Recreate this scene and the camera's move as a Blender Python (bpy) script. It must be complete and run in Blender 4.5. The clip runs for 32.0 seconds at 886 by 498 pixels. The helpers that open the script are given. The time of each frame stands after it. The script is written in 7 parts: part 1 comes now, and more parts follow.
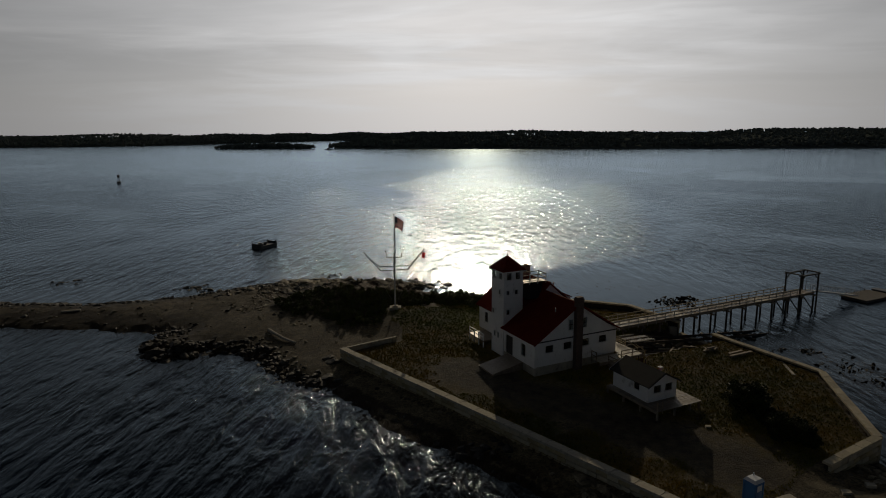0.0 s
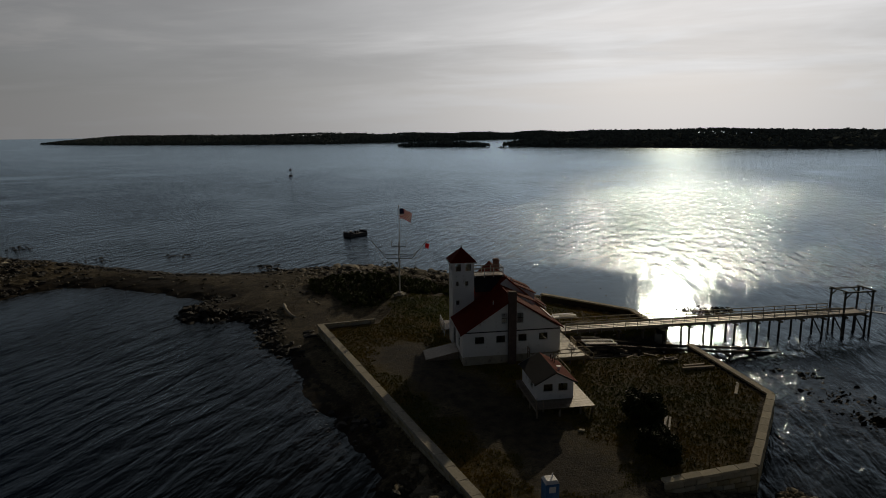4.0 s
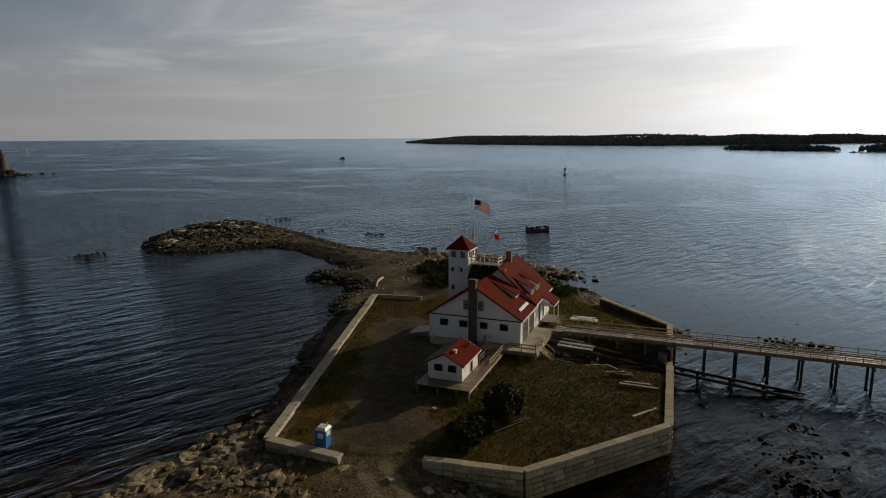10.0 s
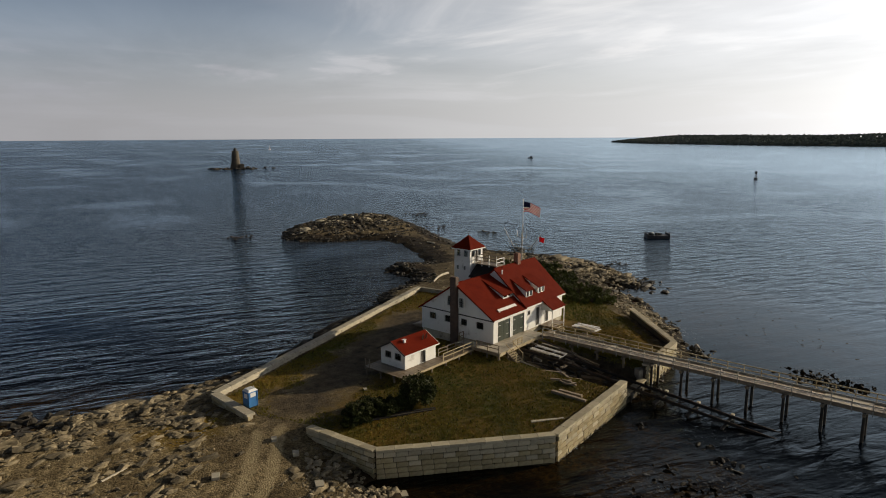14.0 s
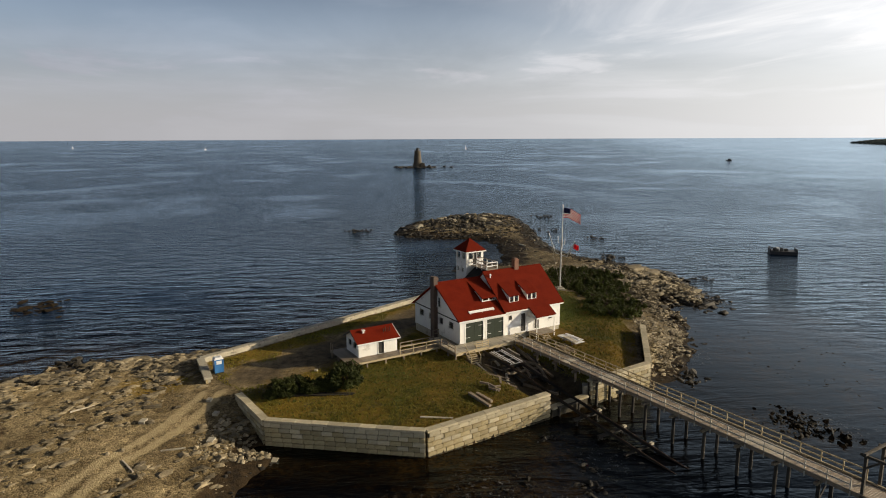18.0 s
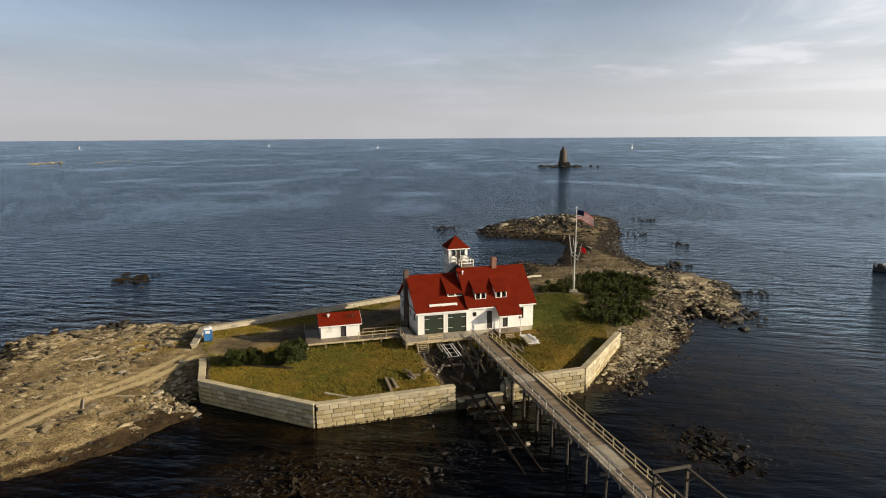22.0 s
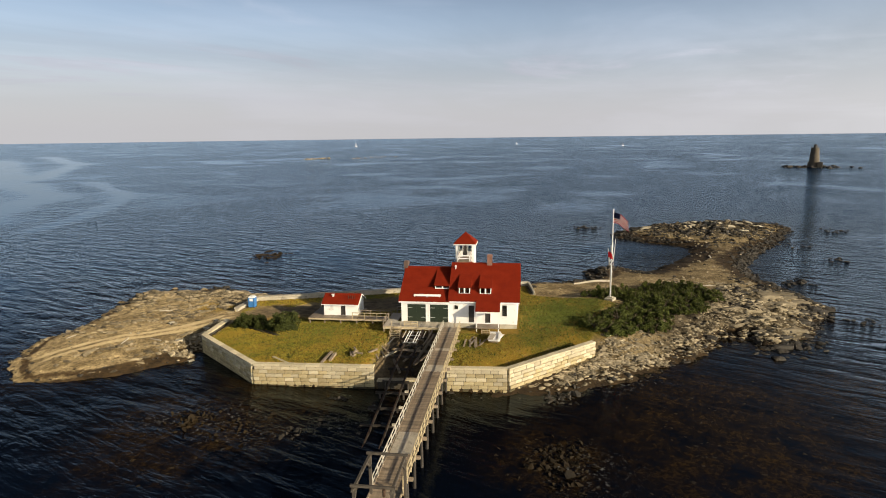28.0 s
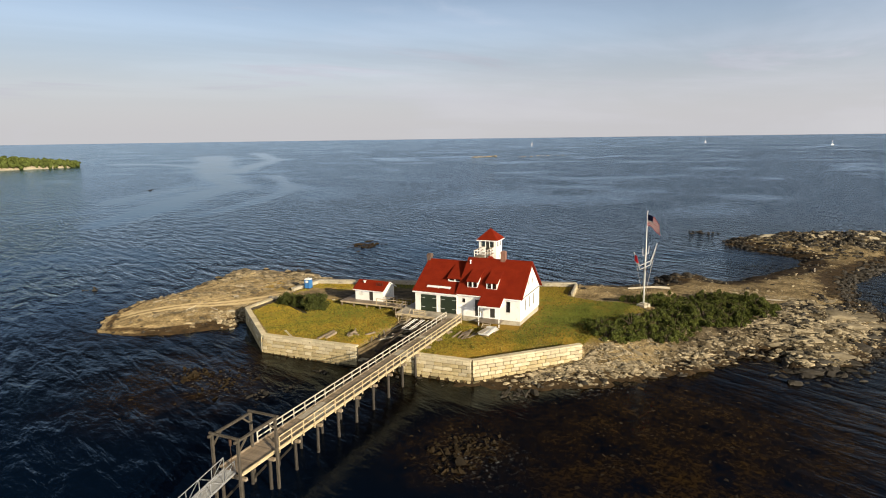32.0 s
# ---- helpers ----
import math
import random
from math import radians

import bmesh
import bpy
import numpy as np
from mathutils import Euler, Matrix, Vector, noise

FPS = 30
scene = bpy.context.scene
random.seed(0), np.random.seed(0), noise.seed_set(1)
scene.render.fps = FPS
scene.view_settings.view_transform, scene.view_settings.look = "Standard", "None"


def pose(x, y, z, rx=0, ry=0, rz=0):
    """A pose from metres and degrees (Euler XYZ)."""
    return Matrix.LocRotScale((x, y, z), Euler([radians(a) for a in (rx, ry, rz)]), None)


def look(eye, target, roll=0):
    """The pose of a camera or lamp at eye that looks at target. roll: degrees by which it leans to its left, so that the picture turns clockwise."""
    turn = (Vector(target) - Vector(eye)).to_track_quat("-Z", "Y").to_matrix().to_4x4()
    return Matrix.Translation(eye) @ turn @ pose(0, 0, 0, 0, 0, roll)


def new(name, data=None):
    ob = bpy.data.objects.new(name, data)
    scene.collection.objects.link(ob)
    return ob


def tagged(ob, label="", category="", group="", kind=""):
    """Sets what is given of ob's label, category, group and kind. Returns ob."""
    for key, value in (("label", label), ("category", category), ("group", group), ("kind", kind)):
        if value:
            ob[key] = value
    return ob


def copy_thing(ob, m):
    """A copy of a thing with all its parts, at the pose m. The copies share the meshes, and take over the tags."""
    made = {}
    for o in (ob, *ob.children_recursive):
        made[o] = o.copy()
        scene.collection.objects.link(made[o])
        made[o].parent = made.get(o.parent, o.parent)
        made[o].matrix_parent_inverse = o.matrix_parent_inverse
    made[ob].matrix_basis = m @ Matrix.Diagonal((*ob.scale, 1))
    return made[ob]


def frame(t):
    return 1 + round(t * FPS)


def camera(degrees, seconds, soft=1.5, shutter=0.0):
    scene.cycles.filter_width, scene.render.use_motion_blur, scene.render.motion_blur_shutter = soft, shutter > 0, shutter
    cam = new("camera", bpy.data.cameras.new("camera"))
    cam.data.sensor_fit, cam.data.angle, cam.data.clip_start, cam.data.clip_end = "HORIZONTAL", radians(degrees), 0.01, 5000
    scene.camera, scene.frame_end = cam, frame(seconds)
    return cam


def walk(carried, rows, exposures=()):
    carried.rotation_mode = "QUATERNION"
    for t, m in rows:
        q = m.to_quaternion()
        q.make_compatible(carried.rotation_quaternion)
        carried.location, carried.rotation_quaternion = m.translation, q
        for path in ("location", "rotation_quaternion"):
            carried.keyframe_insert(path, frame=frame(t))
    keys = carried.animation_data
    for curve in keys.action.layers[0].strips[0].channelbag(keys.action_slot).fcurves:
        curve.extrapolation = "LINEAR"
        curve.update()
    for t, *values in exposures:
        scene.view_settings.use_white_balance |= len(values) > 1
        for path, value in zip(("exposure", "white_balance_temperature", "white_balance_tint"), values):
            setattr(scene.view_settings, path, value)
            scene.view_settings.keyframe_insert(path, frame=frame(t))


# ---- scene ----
cam = camera(71.07, 32.0, soft=1.0)
ROWS = [
    (0.0, 2.89, 2.11, 31.50, 79.269, 0.503, 0.780),
    (0.5, 6.58, 1.75, 31.49, 79.248, 0.534, 3.135),
    (1.0, 10.40, 1.60, 31.46, 79.221, 0.604, 5.065),
    (1.5, 14.14, 1.64, 31.42, 79.211, 0.609, 6.924),
    (2.0, 17.99, 1.77, 31.36, 79.220, 0.659, 8.860),
    (2.5, 21.73, 1.98, 31.28, 79.233, 0.688, 10.749),
    (3.0, 25.58, 2.29, 31.12, 79.272, 0.693, 12.782),
    (3.5, 29.39, 2.56, 30.92, 79.298, 0.693, 15.194),
    (5.5, 44.19, 6.00, 30.28, 79.467, 0.457, 26.242),
    (6.0, 47.87, 6.88, 30.13, 79.548, 0.411, 29.043),
    (6.5, 51.69, 7.90, 29.99, 79.588, 0.427, 31.864),
    (7.0, 55.28, 9.19, 29.67, 79.621, 0.370, 34.175),
    (7.5, 58.68, 10.46, 29.34, 79.641, 0.391, 36.648),
    (8.0, 61.83, 12.11, 29.32, 79.576, 0.371, 39.494),
    (8.5, 64.82, 14.27, 29.18, 79.595, 0.394, 42.446),
    (9.0, 67.73, 16.65, 29.20, 79.665, 0.391, 44.905),
    (9.5, 70.47, 18.96, 29.24, 79.688, 0.351, 46.560),
    (10.0, 73.21, 21.41, 29.39, 79.709, 0.339, 47.834),
    (10.5, 75.82, 23.78, 29.39, 79.700, 0.323, 49.665),
    (11.0, 78.57, 26.27, 29.45, 79.671, 0.373, 52.465),
    (11.5, 81.08, 28.74, 29.44, 79.672, 0.291, 54.926),
    (12.0, 83.61, 31.45, 29.46, 79.683, 0.268, 57.467),
    (12.5, 86.03, 34.23, 29.53, 79.723, 0.239, 59.958),
    (13.0, 88.31, 37.12, 29.62, 79.766, 0.266, 62.087),
    (13.5, 90.40, 39.96, 29.74, 79.753, 0.289, 64.390),
    (14.0, 92.26, 42.81, 29.88, 79.724, 0.290, 66.805),
    (14.5, 93.93, 45.77, 29.94, 79.757, 0.167, 69.223),
    (16.5, 100.21, 59.86, 30.26, 79.832, 0.318, 78.630),
    (17.0, 101.21, 63.41, 30.34, 79.835, 0.256, 80.873),
    (17.5, 102.18, 67.00, 30.47, 79.825, 0.219, 83.132),
    (18.0, 103.05, 70.42, 30.63, 79.783, 0.239, 85.325),
    (18.5, 103.71, 73.94, 30.72, 79.701, 0.362, 87.541),
    (19.0, 104.02, 77.78, 30.74, 79.769, 0.348, 89.770),
    (19.5, 104.36, 81.54, 30.68, 79.824, 0.297, 91.844),
    (20.0, 104.94, 85.03, 30.61, 79.798, 0.302, 93.705),
    (20.5, 105.54, 88.36, 30.55, 79.791, 0.322, 95.469),
    (21.0, 105.99, 91.81, 30.61, 79.807, 0.312, 97.322),
    (21.5, 106.04, 95.29, 30.83, 79.750, 0.318, 99.163),
    (22.0, 106.01, 98.76, 30.97, 79.717, 0.325, 101.002),
    (22.5, 105.71, 102.15, 31.12, 79.626, 0.443, 102.924),
    (23.0, 105.12, 105.58, 31.17, 79.639, 0.439, 104.854),
    (23.5, 104.41, 108.90, 31.08, 79.652, 0.422, 106.800),
    (24.0, 103.79, 112.00, 30.92, 79.643, 0.487, 108.713),
    (24.5, 103.10, 115.04, 30.83, 79.660, 0.561, 110.619),
    (25.0, 102.46, 117.95, 30.87, 79.670, 0.654, 112.475),
    (25.5, 101.69, 120.95, 31.00, 79.684, 0.679, 114.423),
    (27.5, 97.28, 132.95, 31.06, 79.668, 0.712, 122.176),
    (28.0, 95.86, 135.80, 31.01, 79.696, 0.712, 124.108),
    (28.5, 94.34, 138.57, 30.93, 79.729, 0.710, 126.060),
    (29.0, 92.79, 141.37, 30.77, 79.806, 0.757, 128.022),
    (29.5, 91.09, 144.23, 30.65, 79.820, 0.852, 130.127),
    (30.0, 89.38, 147.04, 30.56, 79.886, 0.913, 132.228),
    (30.5, 87.60, 149.70, 30.60, 79.870, 0.940, 134.430),
    (31.0, 85.68, 152.21, 30.68, 79.799, 0.905, 136.599),
    (31.5, 83.73, 154.63, 30.68, 79.779, 0.861, 138.617),
    (32.0, 81.60, 157.06, 30.66, 79.770, 0.745, 140.709),
]
# one row each half second: eye in metres, then the camera's turn in degrees
walk(cam, [(t, pose(x, y, z, rx, ry, rz)) for t, x, y, z, rx, ry, rz in ROWS],
     exposures=[(0.0, -2.15), (3.5, -2.05), (5.5, -2.1), (7.0, -2.1), (8.0, -1.55), (9.0, -1.15), (11.0, -0.74), (13.0, -0.42), (16.5, 0.0), (19.0, 0.12), (22.0, 0.27), (25.0, 0.37), (32.0, 0.47)])

# ---------------------------------------------------------------- sky and sun
SUN_UP, SUN_TURN = 17.0, 2.5          # degrees above the sea, degrees from north towards east
SUN_DIR = Vector((math.sin(radians(SUN_TURN)) * math.cos(radians(SUN_UP)), math.cos(radians(SUN_TURN)) * math.cos(radians(SUN_UP)), math.sin(radians(SUN_UP))))


def nd(tree, kind, **values):
    """A node with its properties and unlinked inputs set."""
    n = tree.nodes.new(kind)
    for key, value in values.items():
        if key in n.inputs:
            n.inputs[key].default_value = value
        elif key == "operation":
            n.operation = value
        elif key == "data_type":
            n.data_type = value
        elif key == "sky_type":
            n.sky_type = value
        elif key == "sun_disc":
            n.sun_disc = value
        elif key == "sun_elevation":
            n.sun_elevation = value
        elif key == "sun_rotation":
            n.sun_rotation = value
        elif key == "air_density":
            n.air_density = value
        elif key == "dust_density":
            n.dust_density = value
        elif key == "ozone_density":
            n.ozone_density = value
        elif key == "wave_type":
            n.wave_type = value
        elif key == "bands_direction":
            n.bands_direction = value
        elif key == "wave_profile":
            n.wave_profile = value
        elif key == "attribute_name":
            n.attribute_name = value
        elif key == "use_clamp":
            n.use_clamp = value
    return n


def make_world():
    w = bpy.data.worlds.new("sky")
    scene.world = w
    w.use_nodes = True
    t = w.node_tree
    t.nodes.clear()
    out, bg = nd(t, "ShaderNodeOutputWorld"), nd(t, "ShaderNodeBackground")
    bg.inputs["Strength"].default_value = 0.08

    def calc(kind, a, b=None, c=None):
        n = nd(t, "ShaderNodeMath", operation=kind)
        for k, value in enumerate((a, b, c)):
            if isinstance(value, (int, float)):
                n.inputs[k].default_value = value
            elif value is not None:
                t.links.new(value, n.inputs[k])
        return n.outputs[0]

    def mapped(value, a, b, c, d):
        n = nd(t, "ShaderNodeMapRange")
        n.interpolation_type = "SMOOTHSTEP"
        for k, q in zip(("From Min", "From Max", "To Min", "To Max"), (a, b, c, d)):
            n.inputs[k].default_value = q
        t.links.new(value, n.inputs["Value"])
        return n.outputs[0]

    def scaled(colour, factor):
        n = nd(t, "ShaderNodeVectorMath", operation="SCALE")
        t.links.new(colour, n.inputs[0])
        t.links.new(factor, n.inputs["Scale"])
        return n.outputs[0]

    tc = nd(t, "ShaderNodeTexCoord")
    sep = nd(t, "ShaderNodeSeparateXYZ")
    t.links.new(tc.outputs["Generated"], sep.inputs[0])
    up = calc("MAXIMUM", sep.outputs["Z"], 0.012)
    com = nd(t, "ShaderNodeCombineXYZ")
    t.links.new(sep.outputs["X"], com.inputs[0])
    t.links.new(sep.outputs["Y"], com.inputs[1])
    t.links.new(up, com.inputs[2])
    sky = nd(t, "ShaderNodeTexSky", sky_type="NISHITA", sun_disc=False, sun_elevation=radians(SUN_UP), sun_rotation=radians(SUN_TURN), air_density=1.0, dust_density=0.7, ozone_density=1.6)
    t.links.new(com.outputs[0], sky.inputs[0])
    # the clear sky falls off from the milky horizon to a deep zenith
    fall = calc("ADD", mapped(up, 0.15, 0.32, 0.92, 0.0), mapped(up, 0.4, 1.0, 0.17, 0.13))
    purer = nd(t, "ShaderNodeVectorMath", operation="MULTIPLY")
    purer.inputs[1].default_value = (1.07, 1.0, 1.05)
    t.links.new(sky.outputs[0], purer.inputs[0])
    clear = scaled(purer.outputs[0], fall)
    # haze, brighter towards the sun
    dot = nd(t, "ShaderNodeVectorMath", operation="DOT_PRODUCT")
    dot.inputs[1].default_value = SUN_DIR
    t.links.new(tc.outputs["Generated"], dot.inputs[0])
    half = calc("MULTIPLY_ADD", dot.outputs["Value"], 0.5, 0.5)
    level = calc("ADD", calc("MULTIPLY_ADD", calc("POWER", half, 20.0), HAZE_SUN, HAZE_BASE), calc("MULTIPLY", calc("POWER", half, 4.0), 1.36))
    # thin high cloud in level streaks
    turn = nd(t, "ShaderNodeMapping")
    turn.inputs["Scale"].default_value = (1.5, 1.5, 13.0)
    t.links.new(com.outputs[0], turn.inputs["Vector"])
    n1 = nd(t, "ShaderNodeTexNoise", Scale=1.5, Detail=7.0, Roughness=0.55, Distortion=0.5)
    t.links.new(turn.outputs[0], n1.inputs["Vector"])
    streak = mapped(n1.outputs["Fac"], 0.46, 0.74, 0.0, 1.0)
    # a level sheet of thin cloud overhead, foreshortened towards the horizon
    flat = nd(t, "ShaderNodeVectorMath", operation="SCALE")
    t.links.new(com.outputs[0], flat.inputs[0])
    t.links.new(calc("DIVIDE", 1.0, calc("ADD", up, 0.03)), flat.inputs["Scale"])
    spread = nd(t, "ShaderNodeMapping")
    spread.inputs["Rotation"].default_value = (0, 0, radians(24))
    spread.inputs["Scale"].default_value = (0.30, 0.62, 0.0)
    t.links.new(flat.outputs[0], spread.inputs["Vector"])
    n2 = nd(t, "ShaderNodeTexNoise", Scale=1.0, Detail=8.0, Roughness=0.56, Distortion=0.7)
    t.links.new(spread.outputs[0], n2.inputs["Vector"])
    n3 = nd(t, "ShaderNodeTexNoise", Scale=0.42, Detail=6.0, Roughness=0.6, Distortion=0.4)
    t.links.new(spread.outputs[0], n3.inputs["Vector"])
    high = mapped(up, 0.035, 0.13, 0.0, 1.0)
    wisp = calc("MULTIPLY", calc("MULTIPLY", mapped(n2.outputs["Fac"], 0.53, 0.74, 0.0, 1.0), high), mapped(half, 0.55, 0.85, 1.0, 0.3))
    bank = calc("MULTIPLY", mapped(n3.outputs["Fac"], 0.36, 0.64, -1.0, 1.0), high)
    cover = calc("MULTIPLY", streak, mapped(half, 0.15, 0.9, 0.12, 0.2))
    veil = mapped(half, 0.35, 0.9, 0.0, 0.85)
    murk = calc("MAXIMUM", mapped(up, 0.0, 0.30, 0.95, 0.0), calc("MULTIPLY", veil, mapped(up, 0.28, 0.6, 1.0, 0.10)))
    thin = calc("MULTIPLY", calc("ADD", cover, calc("MULTIPLY", wisp, 0.75)), mapped(up, 0.17, 0.34, 1.0, 0.08))
    amount = calc("MINIMUM", calc("ADD", murk, thin), 0.97)
    tint = nd(t, "ShaderNodeMix", data_type="RGBA")
    tint.inputs[7].default_value = (10.5, 10.45, 10.5, 1)
    # away from the sun the haze turns from a warm white at the horizon to blue above
    lift = nd(t, "ShaderNodeMix", data_type="RGBA")
    lift.inputs[6].default_value, lift.inputs[7].default_value = (10.1, 10.0, 10.5, 1), (8.1, 9.3, 11.5, 1)
    t.links.new(mapped(up, 0.01, 0.2, 0.0, 1.0), lift.inputs["Factor"])
    t.links.new(lift.outputs[2], tint.inputs[6])
    t.links.new(mapped(half, 0.3, 0.8, 0.0, 1.0), tint.inputs["Factor"])
    dapple = calc("ADD", calc("MULTIPLY_ADD", streak, 0.08, 0.95), calc("ADD", calc("MULTIPLY", wisp, 0.11), calc("MULTIPLY", bank, 0.13)))
    haze = scaled(tint.outputs[2], calc("MULTIPLY", level, dapple))
    mix = nd(t, "ShaderNodeMix", data_type="RGBA")
    t.links.new(amount, mix.inputs["Factor"])
    t.links.new(clear, mix.inputs[6])
    t.links.new(haze, mix.inputs[7])
    t.links.new(mix.outputs[2], bg.inputs["Color"])
    t.links.new(bg.outputs[0], out.inputs[0])


HAZE_BASE, HAZE_SUN = 0.54, 2.45
make_world()
lamp = bpy.data.lights.new("sun", "SUN")
lamp.energy, lamp.angle, lamp.color = 5.0, radians(0.6), (1.0, 0.83, 0.57)
new("sun", lamp).matrix_world = look(SUN_DIR * 100, (0, 0, 0))


# ---------------------------------------------------------------- materials
def material(name, low, high, scale=2.0, rough=0.8, bump=0.3, grain=20.0, metal=0.0, spread=0.0, third=None, stripes=None, depth=0.02, gloss=0.5, matte=0.0):
    """Two colours mixed by a broad noise and a fine one, with a fine relief. spread: how far single pieces differ.
    matte: how far the rough surface throws light back where it came from. stripes: (axis, per metre, strength) for boards or courses in relief. third: (colour, amount, scale) for stains."""
    m = bpy.data.materials.new(name)
    m.use_nodes = True
    t = m.node_tree
    b = t.nodes["Principled BSDF"]
    b.inputs["Roughness"].default_value, b.inputs["Metallic"].default_value = rough, metal
    b.inputs["Specular IOR Level"].default_value = gloss
    b.inputs["Diffuse Roughness"].default_value = matte
    tc = nd(t, "ShaderNodeTexCoord")
    n1 = nd(t, "ShaderNodeTexNoise", Scale=scale, Detail=5.0, Roughness=0.6)
    n2 = nd(t, "ShaderNodeTexNoise", Scale=grain, Detail=4.0, Roughness=0.7)
    for n in (n1, n2):
        t.links.new(tc.outputs["Object"], n.inputs["Vector"])
    add = nd(t, "ShaderNodeMix", data_type="FLOAT")
    add.inputs[0].default_value = 0.4
    t.links.new(n1.outputs["Fac"], add.inputs[2])
    t.links.new(n2.outputs["Fac"], add.inputs[3])
    ramp = nd(t, "ShaderNodeValToRGB")
    e = ramp.color_ramp.elements
    e[0].position, e[1].position, e[0].color, e[1].color = 0.33, 0.67, (*low, 1), (*high, 1)
    t.links.new(add.outputs[0], ramp.inputs[0])
    colour = ramp.outputs["Color"]
    if third:
        n3 = nd(t, "ShaderNodeTexNoise", Scale=third[2], Detail=6.0, Roughness=0.65)
        t.links.new(tc.outputs["Object"], n3.inputs["Vector"])
        r3 = nd(t, "ShaderNodeValToRGB")
        r3.color_ramp.elements[0].position, r3.color_ramp.elements[1].position = 0.62 - 0.3 * third[1], 0.72
        t.links.new(n3.outputs["Fac"], r3.inputs[0])
        mx = nd(t, "ShaderNodeMix", data_type="RGBA")
        mx.inputs[7].default_value = (*third[0], 1)
        t.links.new(r3.outputs["Color"], mx.inputs["Factor"])
        t.links.new(colour, mx.inputs[6])
        colour = mx.outputs[2]
    if spread:
        info, geo = nd(t, "ShaderNodeObjectInfo"), nd(t, "ShaderNodeNewGeometry")
        sm = nd(t, "ShaderNodeMath", operation="ADD")
        t.links.new(info.outputs["Random"], sm.inputs[0])
        t.links.new(geo.outputs["Random Per Island"], sm.inputs[1])
        fr = nd(t, "ShaderNodeMath", operation="FRACT")
        t.links.new(sm.outputs[0], fr.inputs[0])
        mr = nd(t, "ShaderNodeMapRange")
        mr.inputs["To Min"].default_value, mr.inputs["To Max"].default_value = 1 - spread, 1 + spread
        t.links.new(fr.outputs[0], mr.inputs["Value"])
        hs = nd(t, "ShaderNodeHueSaturation")
        t.links.new(mr.outputs[0], hs.inputs["Value"])
        t.links.new(colour, hs.inputs["Color"])
        colour = hs.outputs["Color"]
    t.links.new(colour, b.inputs["Base Color"])
    bp = nd(t, "ShaderNodeBump", Strength=bump, Distance=depth)
    height = n2.outputs["Fac"]
    if stripes:
        axis, per, strength = stripes
        wv = nd(t, "ShaderNodeTexWave", wave_type="BANDS", bands_direction=axis, wave_profile="SAW", Scale=per / 3.18, Distortion=0.0)
        t.links.new(tc.outputs["Object"], wv.inputs["Vector"])
        ma = nd(t, "ShaderNodeMath", operation="MULTIPLY_ADD")
        ma.inputs[1].default_value = strength
        t.links.new(wv.outputs["Fac"], ma.inputs[0])
        t.links.new(n2.outputs["Fac"], ma.inputs[2])
        height = ma.outputs[0]
    t.links.new(height, bp.inputs["Height"])
    t.links.new(bp.outputs[0], b.inputs["Normal"])
    return m


white = material("white_shingle_paint", (0.76, 0.755, 0.73), (0.87, 0.865, 0.84), 0.6, 0.7, 0.35, 25, stripes=("Z", 7.0, 1.2), third=((0.48, 0.46, 0.42), 0.12, 0.8))
white_trim = material("white_trim_paint", (0.76, 0.75, 0.73), (0.86, 0.85, 0.83), 1.5, 0.55, 0.15, 30)
roof_red = material("red_roofing", (0.125, 0.012, 0.005), (0.18, 0.019, 0.007), 0.7, 0.85, 0.4, 14, gloss=0.04, matte=0.4, stripes=("Z", 4.5, 0.8), third=((0.13, 0.013, 0.008), 0.1, 1.2))
roof_black = material("black_roofing", (0.012, 0.011, 0.011), (0.025, 0.023, 0.022), 1.0, 0.85, 0.4, 20)
door_green = material("dark_green_paint", (0.010, 0.019, 0.010), (0.018, 0.029, 0.016), 1.5, 0.5, 0.2, 25, stripes=("X", 7.0, 1.0))
dark_paint = material("dark_brown_paint", (0.02, 0.018, 0.017), (0.04, 0.036, 0.032), 2.0, 0.6, 0.2, 25)
brick_mat = material("weathered_brick", (0.14, 0.07, 0.05), (0.27, 0.14, 0.10), 2.5, 0.9, 0.5, 22, stripes=("Z", 13.0, 0.8), third=((0.30, 0.25, 0.21), 0.15, 3.0))
chimney_mat = material("dark_stack_brick", (0.075, 0.05, 0.042), (0.145, 0.10, 0.08), 2.5, 0.9, 0.5, 22, stripes=("Z", 13.0, 0.8))
concrete = material("old_concrete", (0.30, 0.27, 0.21), (0.54, 0.50, 0.40), 0.8, 0.9, 0.4, 18, third=((0.13, 0.12, 0.10), 0.2, 1.3))
granite = material("granite_blocks", (0.35, 0.305, 0.20), (0.59, 0.525, 0.385), 1.2, 0.85, 0.5, 16, spread=0.2, third=((0.30, 0.23, 0.09), 0.3, 0.7), matte=0.3)
granite_stained = material("stained_granite_blocks", (0.25, 0.19, 0.075), (0.50, 0.43, 0.28), 1.5, 0.85, 0.5, 16, spread=0.2, third=((0.17, 0.14, 0.05), 0.3, 0.9), matte=0.3)
granite_wet = material("wet_weedy_granite", (0.03, 0.026, 0.012), (0.11, 0.09, 0.04), 1.5, 0.6, 0.6, 12, spread=0.25)
joint_mat = material("dark_joint_mortar", (0.028, 0.023, 0.016), (0.07, 0.06, 0.042), 2.0, 0.95, 0.5, 15)
plank_mat = material("grey_weathered_planks", (0.13, 0.10, 0.07), (0.29, 0.23, 0.165), 3.0, 0.5, 0.4, 30, spread=0.22)
pier_rail = material("weathered_pier_rails", (0.40, 0.37, 0.31), (0.58, 0.54, 0.47), 2.0, 0.85, 0.4, 25, spread=0.15)
